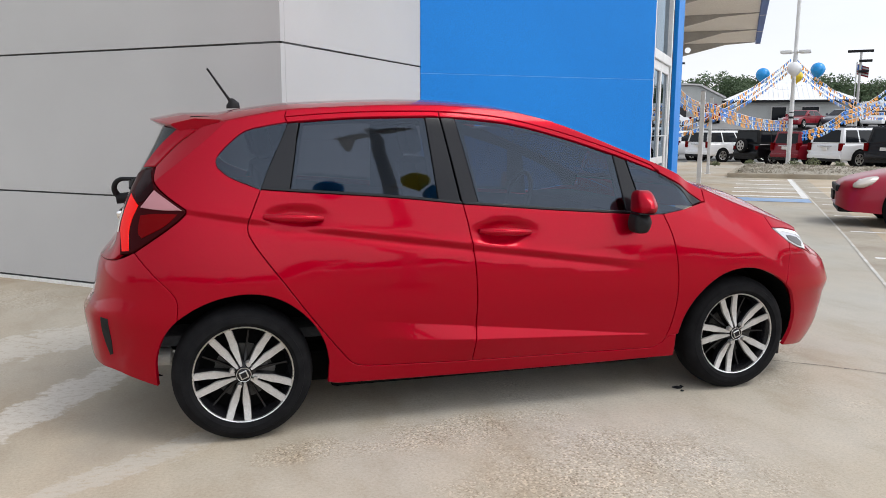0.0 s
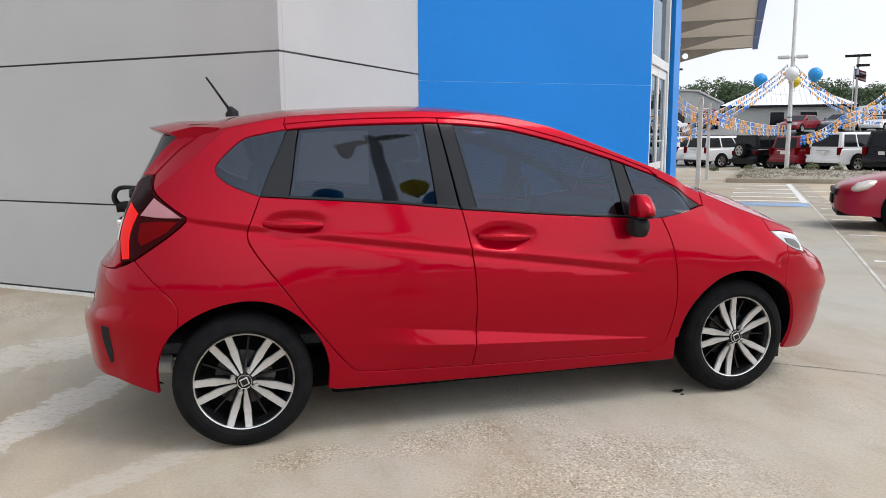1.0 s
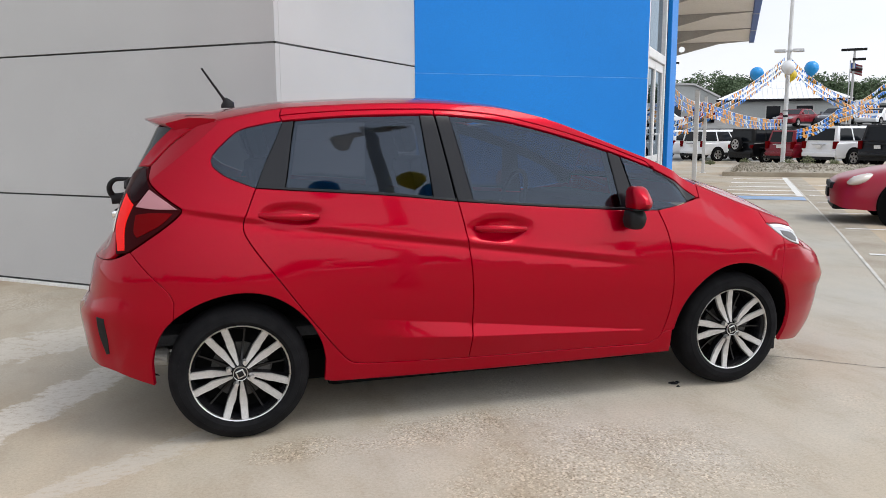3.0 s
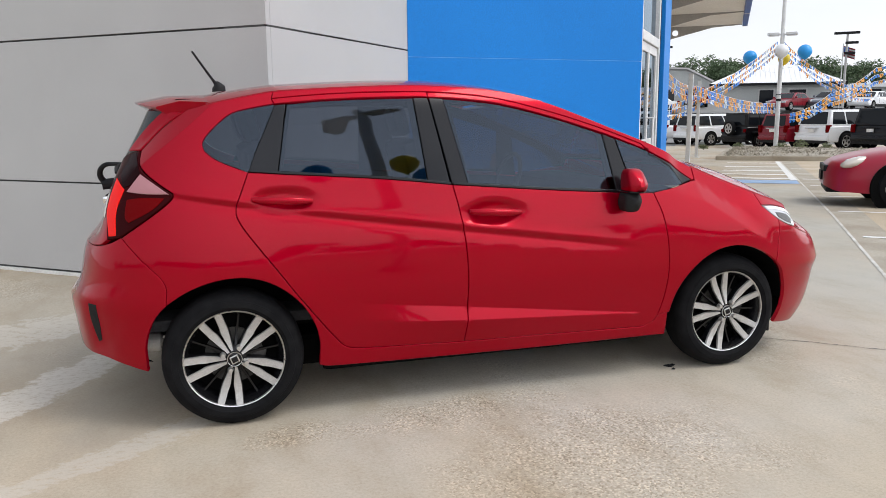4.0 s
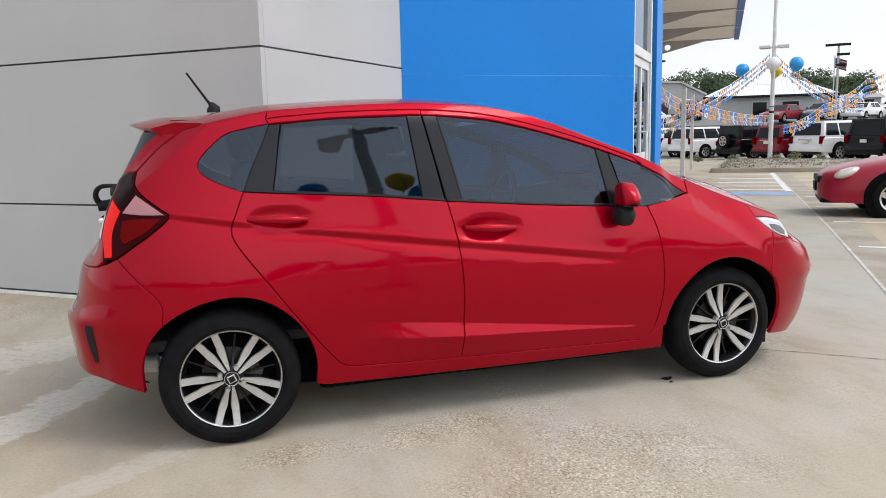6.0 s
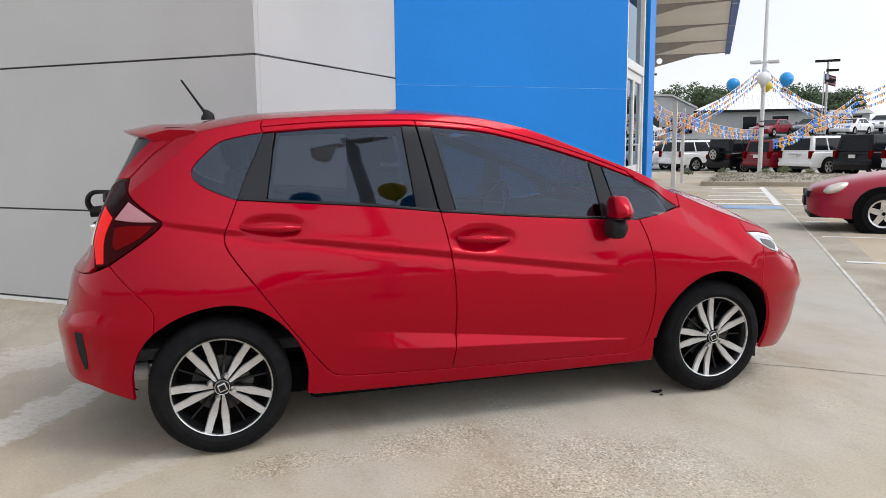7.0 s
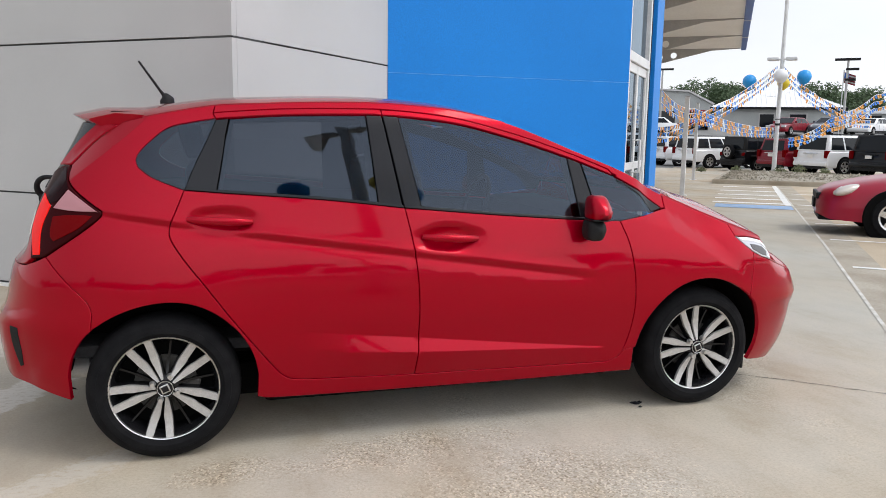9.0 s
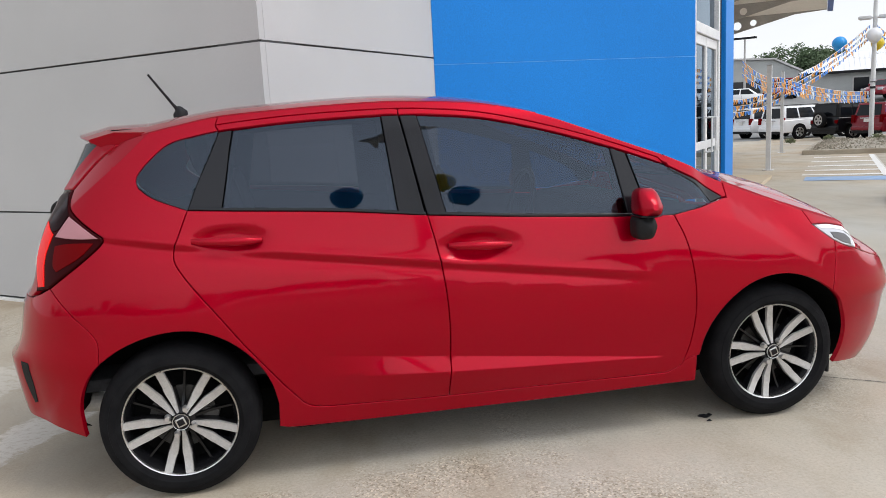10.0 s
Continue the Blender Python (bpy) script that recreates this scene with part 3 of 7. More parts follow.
tagged(flat_sheet("aisle_border_line", 14.3, 23.6, KERB_B - 0.16, KERB_B - 0.02, PAINT_WHITE, 0.006, 10), "white border line of the access aisle", "painted line", kind="structure")
tagged(flat_sheet("blue_aisle_line", 13.1, 14.15, 0.85, KERB_B - 0.04, PAINT_BLUE, 0.006, 2), "worn blue painted line at the access aisle", "painted line", kind="structure")


def spot_on_ground():
    """The small dark scrap that lies by the front wheel."""
    rnd = random.Random(4)
    bm = bmesh.new()
    for cx, cy, r in ((0.98, -0.70, 0.022), (1.005, -0.695, 0.012), (0.972, -0.758, 0.008)):
        ring = [bm.verts.new((cx + r * rnd.uniform(0.7, 1.3) * math.cos(k) * 1.4, cy + r * rnd.uniform(0.7, 1.2) * math.sin(k), 0.003)) for k in np.arange(0, math.tau, 0.6)]
        top = bm.verts.new((cx, cy, 0.012))
        for p, q in zip(ring, ring[1:] + ring[:1]):
            bm.faces.new((p, q, top))
    tagged(part("leaf_scrap", bm, BLACK, None), "small dark leaf scrap lying on the concrete", "leaf")


spot_on_ground()

# walls
C_A = AX.dot(Vector((-0.911, 1.261, 0)))
C_B = BX.dot(Vector((-0.911, 1.261, 0)))
JOINTS = [0.135, 0.85, 1.945, 3.04, 4.135, 5.23, 6.3]


def panel_wall(name, label, a0, a1, b0, b1, face):
    """A wall of tall concrete panels with recessed level joints. face: which side shows the joints."""
    back = bmesh.new()
    inset_by = 0.018
    lo, hi = [a0, b0], [a1, b1]
    if face == "a":
        lo[0] += inset_by
    else:
        hi[1] -= inset_by
    box(back, (*lo, -0.3), (*hi, 6.3), m=TO_AB)
    wall = tagged(part(name, back, JOINT, None), label, "wall", kind="structure")
    for z0, z1 in zip(JOINTS, JOINTS[1:]):
        bm = bmesh.new()
        if face == "a":
            box(bm, (a0, b0, z0 + 0.007), (a0 + 0.05, b1 + 0.001, z1 - 0.007), 0.001, TO_AB)
        else:
            box(bm, (a0 + 0.05, b1 - 0.05, z0 + 0.007), (a1, b1, z1 - 0.007), 0.001, TO_AB)
        part("wall_panel", bm, WALL, wall)
    bm = bmesh.new()
    if face == "a":
        box(bm, (a0 - 0.012, b0, -0.2), (a0 + 0.04, b1, 0.124), 0.004, TO_AB)
    else:
        box(bm, (a0, b1 - 0.04, -0.2), (a1, b1 + 0.012, 0.124), 0.004, TO_AB)
    part("base_flashing", bm, PAINT_WHITE, wall, "pale strip at the wall's foot")
    return wall


panel_wall("wall_west", "light grey panel wall with recessed level joints", C_A, C_A + 0.35, C_B - 16, C_B - 0.001, "a")
panel_wall("wall_south", "light grey panel wall with recessed level joints beside the blue portal", C_A + 0.001, C_A + 2.27, C_B - 0.35, C_B + 0.001, "b")

# the blue portal: a canted flank, a glazed door front and a post
P0, P1 = Vector((0.50, 2.975, 0)), Vector((3.055, 3.13, 0))
PX = (P1 - P0).normalized()
PN = Vector((PX.y, -PX.x, 0))
TO_P = Matrix(((PX.x, -PN.x, 0, P0.x), (PX.y, -PN.y, 0, P0.y), (0, 0, 1, 0), (0, 0, 0, 1)))
PL = (P1 - P0).length


def build_portal():
    bm = bmesh.new()
    box(bm, (0.0, 0.012, -0.2), (PL - 0.01, 0.25, 6.3), m=TO_P)
    flank_wall = tagged(part("wall_portal", bm, BLUE, None), "bright blue metal-clad portal wall with fine seams", "wall", kind="structure")
    for z0, z1 in ((-0.1, 1.883), (1.889, 3.72), (3.726, 6.3)):
        bm = bmesh.new()
        box(bm, (0.0, 0.0, z0), (PL, 0.06, z1), 0.003, TO_P)
        part("wall_panel", bm, BLUE, flank_wall)
    bm = bmesh.new()
    box(bm, (0, -0.0015, 1.8835), (PL - 0.02, 0.03, 1.8885), m=TO_P)
    part("seam_strip", bm, SEAM_BLUE, flank_wall, "pale sealant seam")
    # door front along a, from the portal's outer corner
    a0, b0 = AX.dot(P1), BX.dot(P1)
    m = TO_AB @ Matrix.Translation((a0, b0, 0))
    front = thing("door_1", "aluminium double glass door with a tall glazed light above", "door", kind="structure")
    bars = [(0.00, 0.05, 0, 6.0), (1.36, 1.44, 0, 6.0)]
    for s0, s1, z0, z1 in bars:
        part("frame_post", box(bmesh.new(), (s0, -0.10, z0), (s1, 0.0, z1), 0.006, m), ALUMINIUM, front)
    part("transom", box(bmesh.new(), (0.04, -0.10, 2.12), (1.37, 0.004, 2.22), 0.006, m), ALUMINIUM, front)
    part("top_bar", box(bmesh.new(), (0.04, -0.10, 3.7), (1.37, 0.0, 3.78), 0.006, m), ALUMINIUM, front)
    part("light_pane", box(bmesh.new(), (0.05, -0.062, 2.22), (1.36, -0.05, 3.7), 0.0, m), SHOP_GLASS, front)
    part("light_pane", box(bmesh.new(), (0.05, -0.062, 3.78), (1.36, -0.05, 6.0), 0.0, m), SHOP_GLASS, front)
    for s0, s1 in ((0.055, 0.703), (0.709, 1.355)):
        leaf = part("door_leaf", box(bmesh.new(), (s0, -0.07, 0.02), (s0 + 0.045, -0.02, 2.115), 0.005, m), ALUMINIUM, front)
        part("door_stile", box(bmesh.new(), (s1 - 0.045, -0.07, 0.02), (s1, -0.02, 2.115), 0.005, m), ALUMINIUM, leaf)
        part("bottom_rail", box(bmesh.new(), (s0 + 0.045, -0.07, 0.02), (s1 - 0.045, -0.021, 0.15), 0.005, m), ALUMINIUM, leaf)
        part("middle_rail", box(bmesh.new(), (s0 + 0.045, -0.07, 0.98), (s1 - 0.045, -0.021, 1.06), 0.005, m), ALUMINIUM, leaf)
        part("top_rail", box(bmesh.new(), (s0 + 0.045, -0.07, 2.02), (s1 - 0.045, -0.021, 2.115), 0.005, m), ALUMINIUM, leaf)
        part("pane", box(bmesh.new(), (s0 + 0.045, -0.05, 0.15), (s1 - 0.045, -0.04, 2.02), 0.0, m), SHOP_GLASS, leaf)
        sh = s1 - 0.13 if s0 < 0.5 else s0 + 0.13
        bm = bmesh.new()
        tube(bm, [m @ Vector(q) for q in ((sh, -0.02, 0.95), (sh, 0.06, 0.95), (sh, 0.06, 1.30), (sh, -0.02, 1.30))], 0.012, 8)
        part("pull_handle", bm, ALUMINIUM, leaf)
    part("mullion", box(bmesh.new(), (1.45, -0.14, 0), (1.66, -0.02, 6.0), 0.006, m), BLACK, front, "dark recessed mullion")
    post = part("wall_portal_post", box(bmesh.new(), (1.66, -0.5, -0.3), (2.25, 0.03, 6.3), 0.008, m), BLUE, None)
    tagged(post, "bright blue metal-clad post beside the glass door", "wall", kind="structure")
    # the room behind the glass
    for nm, lo, hi, mat in (("floor_inside", (-0.5, -7, -0.05), (9, -0.16, 0.02), LOT), ("wall_inside", (-0.5, -7.2, 0), (9, -7, 6), SIDING), ("wall_inside_end", (2.3, -7, 0), (2.5, -0.5, 6), SIDING)):
        tagged(part(nm, box(bmesh.new(), lo, hi, 0, m), mat, None), "plain inner surface of the showroom", "wall", kind="structure")
    tagged(part("wall_front", box(bmesh.new(), (2.26, -6.9, -0.4), (24, -6.6, 6.3), 0, m), WALL, None), "light grey shop front wall", "wall", kind="structure")
    roof = box(bmesh.new(), (C_A - 0.05, C_B - 16, 6.32), (C_A + 2.2, C_B + 0.05, 6.6), 0, TO_AB)
    box(roof, (C_A + 2.25, C_B - 16, 6.32), (a0 + 24, b0 + 0.05, 6.6), 0, TO_AB)
    tagged(part("roof", roof, WALL, None), "flat roof edge of the grey building", "roof", kind="structure")


build_portal()


def build_canopy():
    """The canopy over the walk: soffit panels, blue outer beam, tapered brackets with round holes."""
    b_in, b_out, z, near, far, bay = -2.6, 0.93, 4.06, 9.56, 22.6, 3.26
    root = thing("canopy", "pale metal canopy with a blue outer beam and pierced brackets", "canopy")
    part("outer_beam", box(bmesh.new(), (near, b_out - 0.15, z - 0.01), (far, b_out, z + 0.55), 0.02, TO_AB), BLUE_DARK, root, "blue painted edge beam")
    for k in range(5):
        a = near + bay * k
        if k < 4:
            part("soffit_panel", box(bmesh.new(), (a + 0.05, b_in, z + 0.05), (a + bay - 0.05, b_out - 0.16, z + 0.12), 0.01, TO_AB), SOFFIT, root)
            part("beam_joint", box(bmesh.new(), (a + bay - 0.03, b_out - 0.152, z - 0.014), (a + bay + 0.03, b_out + 0.004, z + 0.552), 0, TO_AB), SOFFIT, root)
        # bracket: a plate that deepens towards the wall
        edge = [(b_in, z + 0.12), (b_in, z - 0.56), (b_in + 0.83, z - 0.42), (b_in + 2.5, z - 0.01), (b_out - 0.16, z + 0.04), (b_out - 0.16, z + 0.12)]
        pts = [Vector(p) for p in edge]
        loops = [list(range(len(edge)))]
        holes = ((b_in + 0.42, z - 0.24, 0.135), (b_in + 0.90, z - 0.20, 0.125), (b_in + 1.36, z - 0.14, 0.095))
        for hb, hz, r in holes:
            start = len(pts)
            pts += [Vector((hb + r * math.cos(q), hz + r * math.sin(q))) for q in np.linspace(0, math.tau, 17)[:-1]]
            loops.append(list(range(start, start + 16)))
        edges = [(l[i], l[(i + 1) % len(l)]) for l in loops for i in range(len(l))]
        v, e, f, *_ = delaunay_2d_cdt(pts, edges, [], 2, 1e-5)
        f = [t for t in f if all(math.dist(sum((v[i] for i in t), Vector((0, 0))) / len(t), (hb, hz)) > r * 0.98 for hb, hz, r in holes)]
        vs = [ab(a - 0.03, p.x, p.y) for p in v] + [ab(a + 0.03, p.x, p.y) for p in v]
        n = len(v)
        fs = [tuple(t) for t in f] + [tuple(i + n for i in t[::-1]) for t in f]
        count = {}
        for t in f:
            for i in range(len(t)):
                key = (t[i], t[(i + 1) % len(t)])
                count[key] = 1
        fs += [(q, p, p + n, q + n) for p, q in count if (q, p) not in count]
        mesh_object("bracket", vs, fs, BRACKET, root)
    # it stands a little askew to the shop front
    pivot = ab(far, b_out)
    root.matrix_world = Matrix.Translation(pivot) @ Matrix.Rotation(radians(2.3), 4, "Z") @ Matrix.Translation(-pivot)


build_canopy()


# ---- the red hatchback ----
RAIL_U = [-1.80, -1.4, -1.0, -0.4, -0.06, 0.26, 0.53, 0.76, 1.0, 1.26, 1.49, 1.64, 1.80]
rail_z = smooth_table(RAIL_U, [1.345, 1.412, 1.456, 1.480, 1.462, 1.398, 1.295, 1.207, 1.103, 1.015, 0.934, 0.884, 0.825])
crown = smooth_table(RAIL_U, [0.045, 0.043, 0.040, 0.037, 0.033, 0.022, 0.004, -0.012, -0.012, 0.060, 0.084, 0.072, 0.050])
bow = smooth_table(RAIL_U, [-0.05, -0.03, 0, 0, 0.01, 0.06, 0.12, 0.16, 0.18, 0.12, 0.10, 0.08, 0.06])
U_REAR, U_FRONT = float(FLAT_R - CORNER_R[0][-1]), float(FLAT_F + CORNER_F[0][-1])


def top_point(u, v):
    """The upper surface: v runs from -1 at the right rail to 1 at the left one."""
    u, v = np.asarray(u, float), np.asarray(v, float)
    p = flank(u, rail_z(u))
    w = 1 - np.abs(v) ** (2.4 + 2.0 * step(0.35, -0.15, u))
    return np.stack([p[..., 0] + bow(u) * w, p[..., 1] * -v, rail_z(u) + crown(u) * w], -1)


def top_sheet(name, u0, u1, mat, parent, label="", v0=-1.0, v1=1.0, lift=0.0, nu=40, nv=30):
    uu, vv = np.meshgrid(np.linspace(u0, u1, nu), np.linspace(v0, v1, nv), indexing="ij")
    p = top_point(uu, vv)
    e = 1e-3
    n = np.cross(top_point(uu + e, vv) - top_point(uu - e, vv), top_point(uu, np.clip(vv + e, -1, 1)) - top_point(uu, np.clip(vv - e, -1, 1)))
    n = n / np.linalg.norm(n, axis=-1, keepdims=True)
    n = n * np.sign(n[..., 2:3] + 1e-9)
    p = p + n * lift
    fs = [(i * nv + j, (i + 1) * nv + j, (i + 1) * nv + j + 1, i * nv + j + 1) for i in range(nu - 1) for j in range(nv - 1)]
    low = p - n * 0.012
    vs, ns = list(p.reshape(-1, 3)), list(n.reshape(-1, 3))
    rim = [(i, 0) for i in range(nu)] + [(nu - 1, j) for j in range(1, nv)] + [(i, nv - 1) for i in range(nu - 2, -1, -1)] + [(0, j) for j in range(nv - 2, 0, -1)]
    k0 = len(vs)
    for i, j in rim:
        vs.append(low[i, j])
        ns.append(n[i, j])
    for q in range(len(rim)):
        (i, j), (i2, j2) = rim[q], rim[(q + 1) % len(rim)]
        fs.append((i * nv + j, k0 + q, k0 + (q + 1) % len(rim), i2 * nv + j2))
    return mesh_object(name, vs, fs, mat, parent, label, True, ns)


def skin(name, poly, mat, parent, side=-1, label="", lift=0.0, gap=0.0017, edge=0.0035, depth=0.02, res=0.035, fine=(), extra=()):
    """A curved panel of the flank inside an outline in (u, z), with a rounded rim turned inward. side: -1 right, 1 left."""
    outer = inset(poly, gap)
    inner = inset(poly, gap + edge)
    n_in = len(inner)
    lo, hi = inner.min(0), inner.max(0)
    pts = [Vector(p) for p in inner]
    grid = [(u, z) for u in np.arange(lo[0] + res / 2, hi[0], res) for z in np.arange(lo[1] + res / 2, hi[1], res)]
    for cu, cz, ru, rz in fine:
        grid += [(u, z) for u in np.arange(cu - ru, cu + ru, 0.011) for z in np.arange(cz - rz, cz + rz, 0.011)]
    a, b = inner, np.roll(inner, -1, 0)
    if len(extra):
        ex = np.array(extra)
        grid = [g for g in grid if np.min(np.hypot(ex[:, 0] - g[0], ex[:, 1] - g[1])) > 0.011] + list(extra)
    for g in grid:
        g = np.array(g)
        t = np.clip(np.sum((g - a) * (b - a), 1) / np.maximum(np.sum((b - a) ** 2, 1), 1e-12), 0, 1)
        if np.min(np.linalg.norm(a + (b - a) * t[:, None] - g, axis=1)) > min(res, 0.012) * 0.6:
            pts.append(Vector(g))
    v, e, f, orig, *_ = delaunay_2d_cdt(pts, [(i, (i + 1) % n_in) for i in range(n_in)], [], 1, 1e-6)
    uv = np.array([(p.x, p.y) for p in v])
    nn = flank_normal(uv[:, 0], uv[:, 1])
    pp = flank(uv[:, 0], uv[:, 1]) + nn * lift
    vs, ns = list(pp), list(nn)
    faces = [tuple(t) for t in f]
    kept = sorted({i for t in faces for i in t})
    at_new = {old: k for k, old in enumerate(kept)}
    faces = [tuple(at_new[i] for i in t) for t in faces]
    vs, ns = [vs[i] for i in kept], [ns[i] for i in kept]
    where = {}
    for i, o in enumerate(orig):
        for k in o:
            if i in at_new:
                where[k] = at_new[i]
    on = flank_normal(outer[:, 0], outer[:, 1])
    op = flank(outer[:, 0], outer[:, 1]) + on * lift
    ip = flank(inner[:, 0], inner[:, 1]) + on * lift
    out_dir = op - ip
    out_dir = out_dir / (np.linalg.norm(out_dir, axis=1)[:, None] + 1e-9)
    k1 = len(vs)
    mid = on * 0.55 + out_dir
    mid = mid / np.linalg.norm(mid, axis=1)[:, None]
    vs += list(op - on * edge * 0.7)
    ns += list(mid)
    k2 = len(vs)
    vs += list(op - on * depth)
    ns += list(mid)
    area = np.sum(inner[:, 0] * np.roll(inner[:, 1], -1) - inner[:, 1] * np.roll(inner[:, 0], -1))
    for i in range(n_in):
        j = (i + 1) % n_in
        if i in where and j in where:
            q = (where[i], k1 + i, k1 + j, where[j])
            faces.append(q if area > 0 else q[::-1])
        q = (k1 + i, k2 + i, k2 + j, k1 + j)
        faces.append(q if area > 0 else q[::-1])
    vs, ns = np.array(vs), np.array(ns)
    if side > 0:
        vs, ns = vs * (1, -1, 1), ns * (1, -1, 1)
        faces = [t[::-1] for t in faces]
    return mesh_object(name, vs, faces, mat, parent, label, True, ns)


# lines of the flank, (u, z)
BELT_R = [(-1.208, 1.108), (-0.90, 1.087), (-0.58, 1.062), (-0.262, 1.027)]
BELT_F = [(-0.262, 1.027), (0.15, 0.992), (0.57, 0.963), (0.775, 0.955)]
REAR_EDGE = [(-1.208, 1.108), (-1.238, 1.03), (-1.262, 0.955), (-1.235, 0.885), (-1.09, 0.71), (-0.95, 0.525), (-0.835, 0.375), (-0.775, 0.315), (-0.70, 0.300)]
SPLIT = [(-0.262, 1.027), (-0.222, 0.82), (-0.205, 0.58), (-0.218, 0.285)]
SILL_R = [(-0.70, 0.300), (-0.45, 0.292), (-0.218, 0.285)]
SILL_F = [(-0.218, 0.285), (0.30, 0.278), (0.74, 0.272)]
FRONT_EDGE = [(0.775, 0.955), (0.822, 0.84), (0.852, 0.68), (0.855, 0.52), (0.832, 0.38), (0.80, 0.298), (0.74, 0.272)]
DLO_Q = [(-1.208, 1.108), (-1.37, 1.158), (-1.455, 1.20)]
DLO_Q2 = [(-1.455, 1.20), (-1.475, 1.235), (-1.44, 1.285), (-1.34, 1.352), (-1.20, 1.378), (-1.055, 1.395)]
FRAME_T = [(-1.075, 1.418), (-0.75, 1.442), (-0.41, 1.450), (-0.20, 1.441), (0.02, 1.414), (0.29, 1.347), (0.53, 1.271), (0.74, 1.192)]


def rear_arch(a0, a1, n):
    """The rear wheel opening, a little longer behind the axle."""
    return [(-1.255 + (x + 1.255) * (1.16 if x < -1.255 else 1.0), z) for x, z in arc(-1.255, 0.305, 0.362, a0, a1, n)]


REAR_ARCH, REAR_ARCH_Q, REAR_ARCH_B = rear_arch(5, 176, 11), rear_arch(134.4, 5, 11), rear_arch(178, 134.4, 6)
FRONT_ARCH = arc(1.257, 0.292, 0.375, 175, 8, 11)
FRONT_ARCH_W, FRONT_ARCH_B = arc(1.257, 0.292, 0.375, 46.8, 173, 11), arc(1.257, 0.292, 0.375, 2, 46.8, 6)


WEDGE = [(u, z + dz) for u in np.arange(-0.80, 0.78, 0.02) for z in (0.435 - 0.115 * u, 0.388 - 0.055 * u) for dz in (-0.005, 0.005)]
CREASE = [(u, 0.80 - 0.14 * u + dz) for u in np.arange(-1.9, 0.8, 0.022) for dz in (-0.040, -0.026, -0.015, -0.006, 0.003, 0.013, 0.026)]
FOLD = [(-1.5 - (1.37 - z) * 1.26 + du, z) for z in np.arange(1.02, 1.39, 0.012) for du in (-0.007, 0.007)]
WING = [(u, 0.925 - 0.2 * (u - 1.0) - 0.4 * max(u - 1.1, 0) + dz) for u in np.arange(0.86, 1.5, 0.02) for dz in (-0.012, 0.012)]


def rail_line(u0, u1, drop=0.0, n=12):
    return [(u, float(rail_z(u)) - drop) for u in np.linspace(u0, u1, n)]


car = thing("hatchback_car", "glossy red five-door hatchback with dark tinted windows, parked on concrete", "car")


def rev(c):
    return list(reversed(c))


